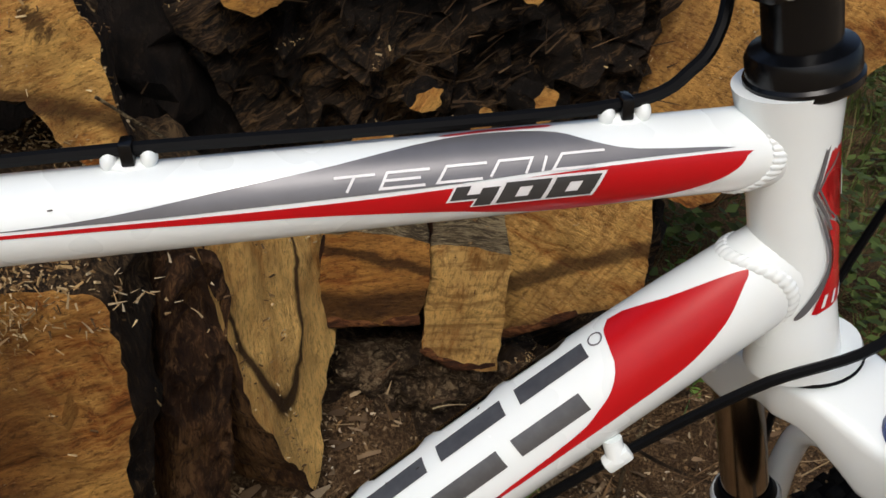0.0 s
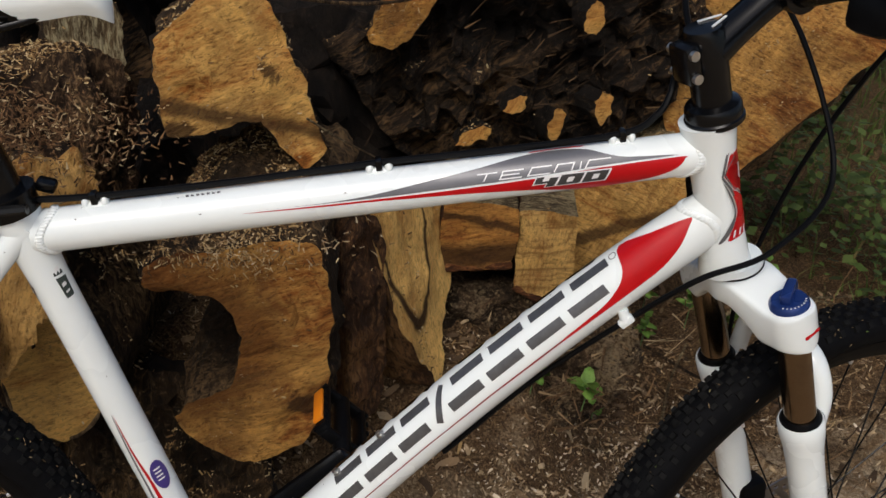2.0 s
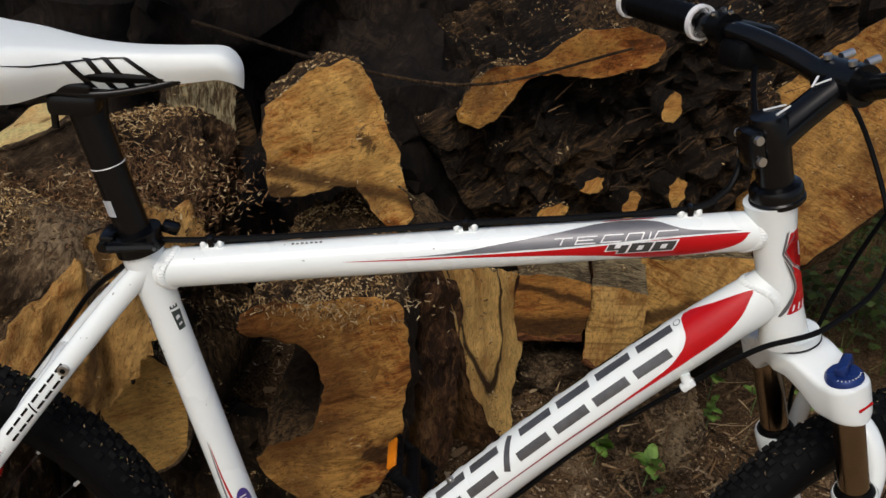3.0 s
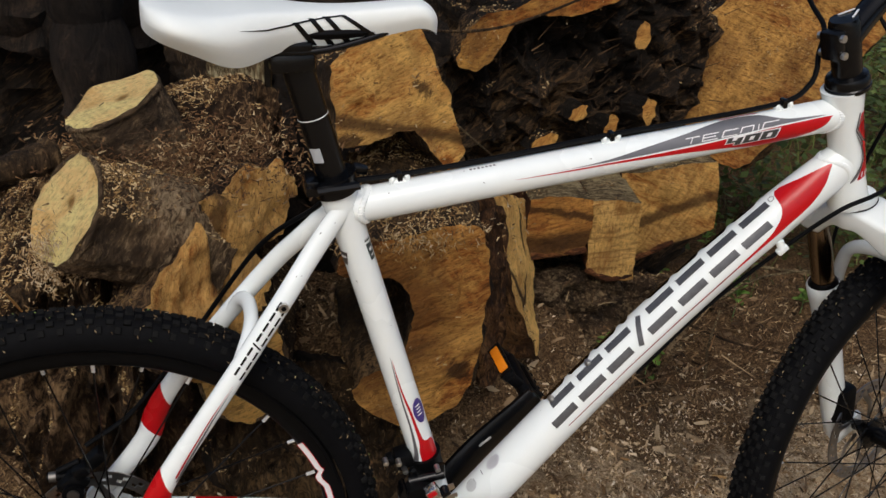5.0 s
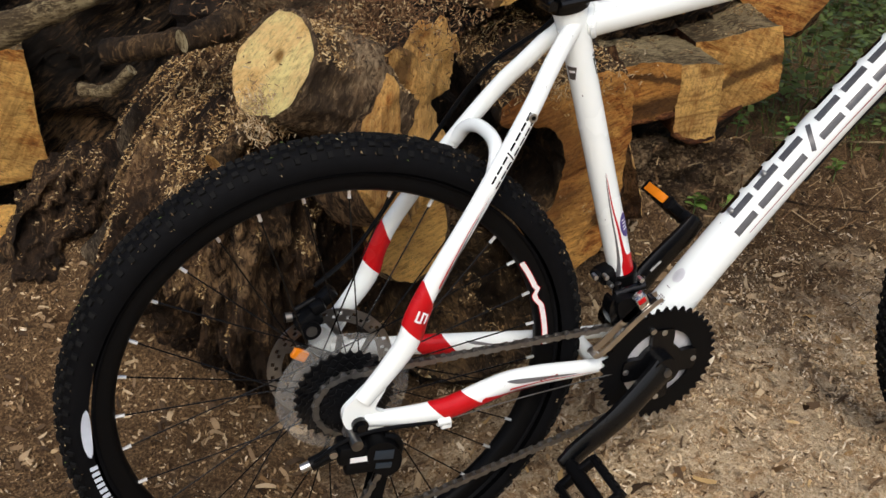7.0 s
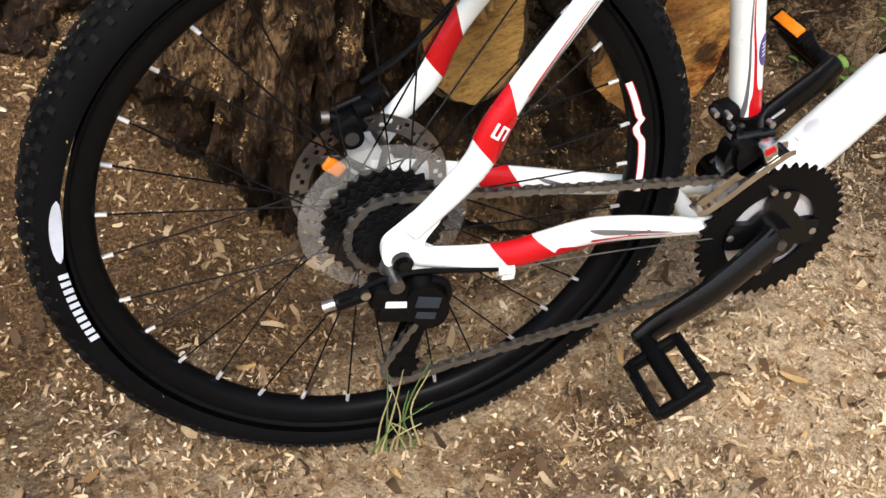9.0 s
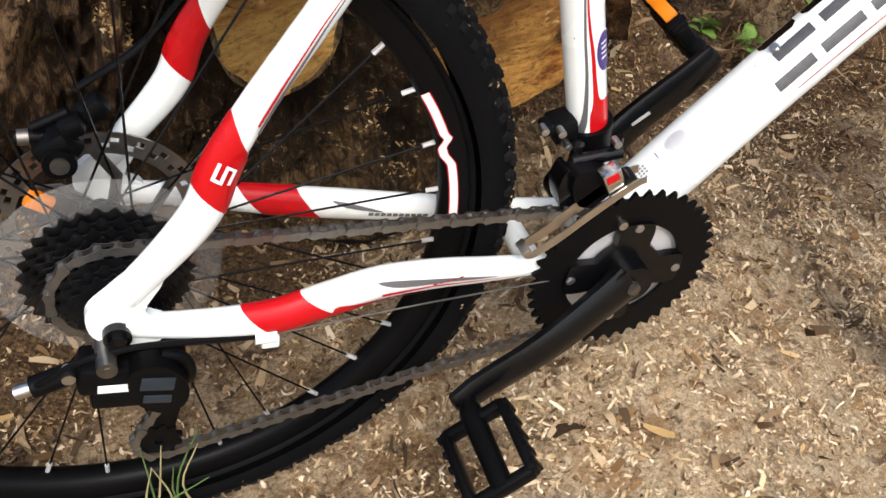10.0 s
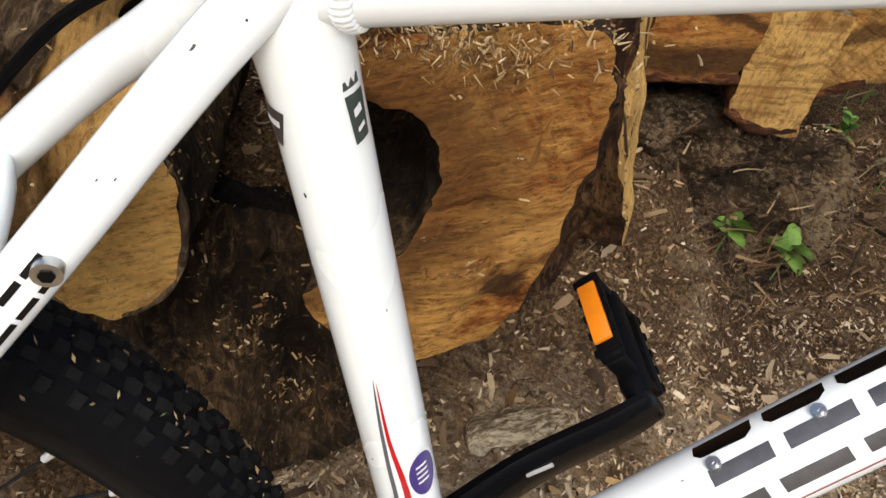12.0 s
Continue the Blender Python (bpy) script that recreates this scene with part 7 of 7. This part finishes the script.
def flakes(name, label, x, y, mat, long_, wide, tilt, curl, lift=0.0):
    """Loose curled shavings, each a bent strip of its own: one object."""
    n = len(x)
    z = bed(x, y)
    e = 0.01
    gx, gy = (bed(x + e, y) - bed(x - e, y)) / (2 * e), (bed(x, y + e) - bed(x, y - e)) / (2 * e)
    up = np.stack([-gx, -gy, np.ones(n)], 1) + flat_n.normal(0, tilt, (n, 3)) * (1, 1, 0.5)
    up /= np.linalg.norm(up, axis=1, keepdims=True)
    a = flat_n.uniform(0, 2 * np.pi, n)
    d = np.stack([np.cos(a), np.sin(a), np.zeros(n)], 1)
    d -= up * (d * up).sum(1, keepdims=True)
    d /= np.linalg.norm(d, axis=1, keepdims=True)
    side = np.cross(up, d)
    ln = flat_n.uniform(*long_, n) * flat_n.choice((0.6, 0.8, 1.0, 1.0, 1.45), n)
    w = ln * flat_n.uniform(*wide, n)
    bend = flat_n.normal(0, curl, n)
    twist = flat_n.normal(0, 0.5, n)
    c = np.stack([x, y, z + lift + flat_n.uniform(0, 0.003, n)], 1)
    rows_ = []
    for f in (-0.5, -0.17, 0.17, 0.5):
        q = c + d * (f * ln)[:, None] + up * (bend * ln * (f * f * 4 - 0.3))[:, None]
        t = twist * f
        s_ = side * np.cos(t)[:, None] + up * np.sin(t)[:, None]
        k = (w * (1 - 0.9 * np.abs(f + 0.12)) / 2)[:, None]
        rows_ += [q - s_ * k, q + s_ * k]
    co = np.stack(rows_, 1).reshape(-1, 3)
    base = (np.arange(n) * 8)[:, None, None]
    idx = (base + np.array([[0, 1, 3, 2], [2, 3, 5, 4], [4, 5, 7, 6]])[None]).reshape(-1)
    me = bpy.data.meshes.new(name)
    me.vertices.add(len(co))
    me.vertices.foreach_set("co", co.astype(np.float32).ravel())
    me.loops.add(len(idx))
    me.loops.foreach_set("vertex_index", idx.astype(np.int32))
    me.polygons.add(len(idx) // 4)
    me.polygons.foreach_set("loop_start", np.arange(0, len(idx), 4, dtype=np.int32))
    me.update(calc_edges=True)
    me.validate()
    me.materials.append(mat)
    return tagged(new(name, me), label, "wood chips", kind="stuff")


def strewn(n, x0, x1, y0, y1, pale):
    """Places on the ground, where fresh sawdust lies (pale) or old litter."""
    x, y = flat_n.uniform(x0, x1, n), flat_n.uniform(y0, y1, n)
    patch = 0.30 * np.sin(x * 9 + 2 * np.sin(y * 7)) * np.sin(y * 11 + 1.3 * np.sin(x * 6))
    # the same oval gets fewer pale flakes
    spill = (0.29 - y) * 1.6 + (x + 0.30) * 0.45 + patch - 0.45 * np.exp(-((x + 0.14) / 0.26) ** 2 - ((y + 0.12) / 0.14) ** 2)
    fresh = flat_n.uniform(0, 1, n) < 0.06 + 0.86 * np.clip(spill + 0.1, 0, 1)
    clump = np.sin(x * 33 + 2.5 * np.sin(y * 19)) * np.sin(y * 37 + 2 * np.sin(x * 23)) + 0.7 * np.sin(x * 83 + 3 * np.sin(y * 41)) * np.sin(y * 91 + 2 * np.sin(x * 57))
    keep = (fresh if pale else ~fresh) & (flat_n.uniform(0, 1, n) < np.clip(0.62 + 0.55 * clump, 0.18, 1))
    return x[keep], y[keep]


flakes("sawdust_flakes", "pale curled sawdust flakes heaped over the ground", *strewn(150000, -0.95, 0.98, -0.42, 0.70, True), PALE_CHIP, (0.0035, 0.0085), (0.22, 0.50), 0.55, 0.35)
flakes("wood_shavings", "larger pale shavings lying over the sawdust", *strewn(11000, -1.05, 1.25, -0.44, 0.90, True), PALE_CHIP, (0.008, 0.019), (0.14, 0.32), 0.45, 0.30, 0.002)
flakes("bark_crumbs", "brown crumbs of bark and old chips over the ground", *strewn(70000, -1.0, 1.25, -0.40, 0.98, False), BROWN_CHIP, (0.003, 0.010), (0.25, 0.60), 0.5, 0.25)
flakes("bark_shreds", "torn bark shreds and dead leaves over the ground", *strewn(9000, -1.05, 1.35, -0.35, 1.05, False), LITTER, (0.010, 0.030), (0.15, 0.45), 0.5, 0.35, 0.003)
flakes("wood_scraps", "split scraps of wood and bark lying on the sawdust", *strewn(1500, -0.95, 1.10, -0.35, 0.72, True), LOG_CHIP, (0.010, 0.026), (0.18, 0.40), 0.45, 0.15, 0.003)
flakes("dark_scraps", "dark damp bark scraps lying on the sawdust", *strewn(700, -0.95, 1.10, -0.35, 0.72, True), CRUMB, (0.008, 0.022), (0.15, 0.35), 0.40, 0.2, 0.002)

# shavings lying on the pile
tree_spots = []
bpy.context.view_layer.update()
for ob in pile_meshes:
    if ob.name.startswith(("backing_log", "short_log")):
        continue
    bvh = BVHTree.FromPolygons([ob.matrix_world @ v.co for v in ob.data.vertices], [tuple(p.vertices) for p in ob.data.polygons if p.material_index or not ob.name.startswith("branch_stub")])
    xs_ = [(ob.matrix_world @ Vector(c)).x for c in ob.bound_box]
    ys_ = [(ob.matrix_world @ Vector(c)).y for c in ob.bound_box]
    area = (max(xs_) - min(xs_)) * (max(ys_) - min(ys_))
    for _ in range(int(area * (190000 if ob.name.startswith(("tree_stump", "branch_stub")) else 110000 if ob.name.startswith("hollow") else 24000))):
        x, y = rnd.uniform(min(xs_), max(xs_)), rnd.uniform(min(ys_), max(ys_))
        loc, nrm, _i, _d = bvh.ray_cast(Vector((x, y, 2.0)), Vector((0, 0, -1)))
        if loc and nrm.z > 0.15 and fbm(Vector((x * 11, y * 11, 5)), 4) + rnd.gauss(0, 0.15) > (-0.10 if ob.name.startswith(("tree_stump", "branch_stub", "split_log")) else 0.12):
            tree_spots.append((loc, nrm))
chips("shavings", "pale shavings and sawdust lying on the logs", tree_spots, LOG_CHIP, rnd, (0.0014, 0.0065), 0.9)

# long torn fibres on the roots, the hollow log's top and the torn strip
FIBRE = chip_mat("fibre", [(0.0, (0.03, 0.017, 0.009)), (0.55, (0.10, 0.055, 0.026)), (0.85, (0.28, 0.17, 0.08)), (1.0, (0.58, 0.44, 0.25))])
DARK_FIBRE = chip_mat("dark_fibre", [(0.0, (0.012, 0.007, 0.004)), (0.8, (0.06, 0.035, 0.017)), (1.0, (0.20, 0.12, 0.055))])
PALE_FIBRE = chip_mat("pale_fibre", [(0.0, (0.28, 0.16, 0.07)), (0.5, (0.52, 0.36, 0.18)), (1.0, (0.78, 0.64, 0.42))])


def fibres(name, label, count, centre, size, mat, way, rnd, long_=(0.02, 0.09), wide=0.004, spread_=0.6):
    vs, fs = [], []
    for _ in range(count):
        p = Vector(centre) + Vector((rnd.gauss(0, size[0]), rnd.gauss(0, size[1]), rnd.gauss(0, size[2])))
        d = (Vector(way) + Vector((rnd.gauss(0, spread_), rnd.gauss(0, spread_ * 0.5), rnd.gauss(0, spread_)))).normalized()
        ln, w = rnd.uniform(*long_), wide * rnd.uniform(0.3, 1.4)
        s = d.cross(Vector((rnd.gauss(0, 0.4), -1, rnd.gauss(0, 0.4)))).normalized()
        u = s.cross(d)
        curl = rnd.uniform(-0.3, 0.3) * ln
        b = len(vs)
        for k in range(5):
            f = k / 4
            c = p + d * (ln * (f - 0.5)) + u * (curl * (f - 0.5) ** 2)
            ww = w * (1 - 0.75 * f)
            for q in (s * ww + u * 0.0004, -s * ww + u * 0.0004, -s * ww - u * ww * 0.4, s * ww - u * ww * 0.4):
                vs.append(c + q)
        for k in range(4):
            o = b + 4 * k
            for i in range(4):
                j = (i + 1) % 4
                fs.append((o + i, o + j, o + 4 + j, o + 4 + i))
        fs.append((b + 3, b + 2, b + 1, b))
        fs.append((b + 16, b + 17, b + 18, b + 19))
    me = bpy.data.meshes.new(name)
    me.from_pydata(vs, [], fs)
    me.materials.append(mat)
    return tagged(new(name, me), label, "wood fibres", kind="stuff")


fibres("root_fibres", "dark torn fibres hanging from the roots", 150, (0.46, 0.745, 0.63), (0.12, 0.022, 0.085), DARK_FIBRE, (0.8, 0, 0.5), rnd, (0.012, 0.05), 0.0013, 0.35)
fibres("pale_splinters", "pale splinters torn up on the hollow log", 300, (0.03, 0.288, 0.578), (0.055, 0.018, 0.009), PALE_FIBRE, (0.6, 0.1, 0.2), rnd, (0.003, 0.014), 0.0009, 0.8)
fibres("pale_splinters", "pale torn fibres over the hollow log's edge", 420, (-0.01, 0.252, 0.574), (0.050, 0.004, 0.011), LOG_CHIP, (0.4, -0.1, -0.7), rnd, (0.003, 0.010), 0.0007, 0.8)
fibres("bark_crumbs", "red-brown bark crumbs over the stump's top", 4500, (-0.290, 0.350, 0.680), (0.085, 0.060, 0.018), CRUMB, (0.6, 0.4, 0.1), rnd, (0.003, 0.011), 0.0011, 0.9)
fibres("pale_splinters", "pale splinters round the sawn stub", 700, (-0.452, 0.196, 0.612), (0.016, 0.012, 0.020), PALE_FIBRE, (0.3, -0.3, -0.6), rnd, (0.003, 0.010), 0.0008)
fibres("litter", "dry twigs and needles at the pile's foot", 420, (0.80, 0.72, 0.085), (0.28, 0.18, 0.012), FIBRE, (1, 0.3, 0), rnd, (0.02, 0.10), 0.0012, 0.7)
fibres("litter", "bark shreds under the blocks", 360, (0.40, 0.50, 0.16), (0.16, 0.05, 0.06), FIBRE, (0.6, 0, 0.3), rnd, (0.010, 0.045), 0.0018, 0.7)


def stick(label, ctrl, r0, r1, mat, tip=None, name="branch", rough=0.25, seed=0):
    """A crooked stick with a cut tip."""
    pts = curve_points(ctrl, 26)
    bm = bmesh.new()
    sweep(bm, pts, lambda f: (r0 + (r1 - r0) * f) * (1 + rough * fbm(Vector((f * 9, seed, 0)), 3)), 12, 0.9, (0.3, 1, 0.2))
    for f in bm.faces:
        f.material_index = 1 if len(f.verts) > 4 else 0
    ob = tagged(new(name, mesh_of(bm, name, [mat, tip or FRESH])), label, "branch", "sticks on the pile")
    return ob


stick("short brown branch with a pale chipped end", [(-0.455, 0.34, 0.690), (-0.490, 0.31, 0.690), (-0.530, 0.29, 0.686)], 0.024, 0.015, BARK, SPLINT, seed=1)
stick("small branch with a pinkish cut end", [(-0.45, 0.29, 0.560), (-0.48, 0.26, 0.548), (-0.510, 0.240, 0.533)], 0.012, 0.017, BARK, STREAK, seed=2)
stick("thin twig with a pale broken end", [(-0.44, 0.27, 0.60), (-0.46, 0.25, 0.58), (-0.480, 0.235, 0.557)], 0.006, 0.007, BARK, SPLINT, seed=3)
stick("twisted grey root between the logs", [(-0.575, 0.56, 0.50), (-0.600, 0.58, 0.44), (-0.585, 0.60, 0.38), (-0.615, 0.60, 0.30), (-0.68, 0.62, 0.22)], 0.016, 0.030, OLDROOT, OLDROOT, "root", seed=4)
stick("broken pale bark strip on the pile", [(-0.66, 0.55, 0.545), (-0.62, 0.52, 0.550), (-0.585, 0.50, 0.585)], 0.011, 0.009, WORN, SPLINT, seed=5)
stick("long weathered bark slab", [(-0.86, 0.70, 0.585), (-0.75, 0.66, 0.615), (-0.66, 0.64, 0.655), (-0.58, 0.64, 0.675)], 0.030, 0.018, WORN, SPLINT, seed=6)
stick("dark branch across the pile", [(-0.62, 0.42, 0.64), (-0.53, 0.36, 0.665), (-0.46, 0.35, 0.690)], 0.018, 0.016, BARK, SPLINT, seed=7)
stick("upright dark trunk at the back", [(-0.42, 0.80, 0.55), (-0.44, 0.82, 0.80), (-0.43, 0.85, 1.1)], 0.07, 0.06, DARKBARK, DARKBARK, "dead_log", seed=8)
stick("thin bent twig over the pile", [(-0.20, 0.50, 0.86), (0.0, 0.55, 0.80), (0.20, 0.58, 0.78), (0.42, 0.62, 0.84)], 0.003, 0.002, BARK, BARK, "twig", seed=9)
stick("thin pale twig hanging between logs", [(0.09, 0.37, 0.70), (0.13, 0.40, 0.66), (0.19, 0.46, 0.60)], 0.0016, 0.0012, WORN, WORN, "twig", seed=10)
stick("thin dry upright stalk in the ground", [(0.700, 0.55, 0.06), (0.712, 0.58, 0.12), (0.735, 0.60, 0.19)], 0.003, 0.0022, WORN, WORN, "twig", seed=11)
stick("dry twig on the ground", [(0.86, 0.80, 0.09), (1.0, 0.86, 0.10), (1.2, 0.90, 0.085)], 0.004, 0.003, WORN, WORN, "twig", seed=12)
stick("dry twig on the ground", [(0.95, 0.95, 0.10), (1.1, 0.85, 0.11), (1.3, 0.80, 0.10)], 0.004, 0.002, WORN, WORN, "twig", seed=13)
stick("dry twig on the ground", [(0.70, 0.70, 0.11), (0.80, 0.60, 0.10), (0.95, 0.55, 0.08)], 0.003, 0.002, BARK, WORN, "twig", seed=14)

LEAF = Mat("green_leaf", 0.5, spec=0.3)
LEAF.colour(LEAF.ramp(LEAF.noise(60, 4), (0.35, (0.10, 0.21, 0.025)), (0.65, (0.24, 0.40, 0.08))))
LEAF.b.inputs["Subsurface Weight"].default_value = 0.1
LEAF = LEAF.m
GRASS = chip_mat("grass", [(0.0, (0.030, 0.065, 0.010)), (0.6, (0.085, 0.160, 0.028)), (0.9, (0.14, 0.19, 0.05)), (1.0, (0.24, 0.19, 0.08))], 0.6)
WEED = chip_mat("weed_leaf", [(0.0, (0.020, 0.048, 0.008)), (0.6, (0.060, 0.120, 0.020)), (1.0, (0.14, 0.21, 0.05))], 0.55)
STALK = plain("green_stalk", (0.10, 0.18, 0.05), 0.6)


def leaf_mesh(ln, w):
    bm = bmesh.new()
    rows_ = []
    for i in range(7):
        f = i / 6
        ww = w * math.sin(math.pi * min(1, f * 0.96 + 0.03)) ** 0.8 * (1 + 0.18 * math.sin(f * 25))
        rows_.append([bm.verts.new((ln * f, s * ww, 0.12 * ln * math.sin(f * 2.6) - abs(s) * -0.15 * ww)) for s in (-1, 0, 1)])
    for a, b in zip(rows_, rows_[1:]):
        for k in range(2):
            bm.faces.new((a[k], a[k + 1], b[k + 1], b[k]))
    bmesh.ops.solidify(bm, geom=bm.faces[:], thickness=0.0004)
    return mesh_of(bm, "leaf", LEAF)


LEAF_ME = leaf_mesh(0.040, 0.013)


def seedling(x, y, h, count, seed, scale=1.0, z=None):
    rr = random.Random(seed)
    z = ground_z(x, y) if z is None else z
    root = thing("seedling", "small green seedling with toothed leaves on the ground", "plant", "seedlings")
    root.matrix_basis = pose(x, y, z)
    bm = bmesh.new()
    sweep(bm, curve_points([(0, 0, -0.01), (0.004, 0.002, h * 0.5), (rr.uniform(-0.01, 0.01), 0, h)], 8), 0.0012, 6)
    part("stem", bm, STALK, root)
    for k in range(count):
        a = 2.4 * k + rr.uniform(-0.4, 0.4)
        lf = part("leaf", LEAF_ME, None, root)
        sc = scale * rr.uniform(0.6, 1.15)
        lf.matrix_basis = pose(0.002, 0, h * (0.45 + 0.55 * (k + 1) / count), 0, rr.uniform(-35, 10), math.degrees(a)) @ Matrix.Diagonal((sc, sc, sc, 1))


for i, (x, y, h, c) in enumerate(((0.50, 0.665, 0.055, 6), (0.585, 0.590, 0.045, 6), (0.67, 0.80, 0.09, 9), (0.585, 0.675, 0.05, 6), (0.74, 0.82, 0.08, 9), (0.93, 0.84, 0.11, 12), (0.86, 0.90, 0.10, 10), (1.05, 0.98, 0.12, 12), (0.78, 0.95, 0.12, 12), (1.12, 0.85, 0.06, 8), (0.95, 1.05, 0.16, 14))):
    seedling(x, y, h, c, 50 + i, 0.72)
for i, (x, y, z) in enumerate(((0.535, 0.50, 0.135), (0.445, 0.505, 0.165), (0.60, 0.63, 0.19))):
    seedling(x, y, 0.05, 6, 80 + i, 0.8, z)

# rough grass and weeds beyond the pile
vs, fs = [], []
for _ in range(9000):
    x, y = rnd.uniform(0.85, 3.2), rnd.uniform(0.85, 3.6)
    if rnd.random() > min(1, 0.10 + 1.1 * max(0, (x - 0.95) * 0.5 + (y - 1.0) * 0.9)) or fbm(Vector((x * 3, y * 3, 8)), 3) < -0.25:
        continue
    z = ground_z(x, y)
    h, a, w = rnd.uniform(0.03, 0.15), rnd.uniform(0, 6.28), rnd.uniform(0.0012, 0.0035)
    lean = Vector((rnd.gauss(0, 0.5), rnd.gauss(0, 0.5), 0)) * h
    s = Vector((math.cos(a), math.sin(a), 0)) * w
    b = len(vs)
    for k, f in enumerate((0, 0.5, 1.0)):
        c = Vector((x, y, z)) + Vector((0, 0, h * f)) + lean * f * f
        t = s.cross(Vector((0, 0, 1))) * 0.25
        vs += [c + s * (1 - 0.9 * f), c - s * (1 - 0.9 * f), c + t * (1 - 0.9 * f)]
    for o in (b, b + 3):
        fs += [(o, o + 1, o + 4, o + 3), (o + 1, o + 2, o + 5, o + 4), (o + 2, o, o + 3, o + 5)]
me = bpy.data.meshes.new("grass")
me.from_pydata(vs, [], fs)
me.materials.append(GRASS)
tagged(new("grass", me), "rough green grass and weeds beyond the wood pile", "grass", kind="stuff")
vs, fs = [], []
for _ in range(26000):
    x, y = rnd.uniform(0.88, 3.0), rnd.uniform(0.80, 3.2)
    if fbm(Vector((x * 2.2, y * 2.2, 4)), 3) < -0.08 or rnd.random() > (x + y - 1.75) * 1.3:
        continue
    c = Vector((x, y, ground_z(x, y) + rnd.uniform(0.02, 0.30)))
    a, ln = rnd.uniform(0, 6.28), rnd.uniform(0.015, 0.045)
    d = Vector((math.cos(a), math.sin(a), rnd.uniform(-0.4, 0.4))).normalized()
    s = d.cross(Vector((rnd.gauss(0, 0.3), rnd.gauss(0, 0.3), 1))).normalized() * ln * 0.3
    u = d.cross(s).normalized() * 0.0006
    b = len(vs)
    vs += [c, c + d * ln * 0.5 + s, c + d * ln, c + d * ln * 0.5 - s, c + d * ln * 0.5 + u * 4]
    fs += [(b, b + 1, b + 4), (b + 1, b + 2, b + 4), (b + 2, b + 3, b + 4), (b + 3, b, b + 4), (b, b + 3, b + 2, b + 1)]
me = bpy.data.meshes.new("weeds")
me.from_pydata(vs, [], fs)
me.materials.append(GRASS)
me.materials[0] = WEED
tagged(new("weeds", me), "low leafy weeds among the grass", "weeds", kind="stuff")

# wisps of dry grass caught under the rear wheel
DRY = plain("dry_grass", (0.42, 0.36, 0.17), 0.7)
wisp = thing("grass_wisp", "wisp of dry and green grass against the rear tyre", "grass")
wisp.matrix_basis = pose(-0.378, -0.030, 0.01)
for k in range(11):
    bm = bmesh.new()
    h = rnd.uniform(0.05, 0.16)
    sweep(bm, curve_points([(0.006 * k - 0.03, 0, -0.01), (0.003 * k - 0.02 + rnd.uniform(-0.01, 0.01), -0.012, h * 0.5), (rnd.uniform(-0.03, 0.03), -0.02, h)], 8), lambda f: 0.0016 * (1 - 0.7 * f), 5)
    part("blade", bm, DRY if k % 3 else STALK, wisp)
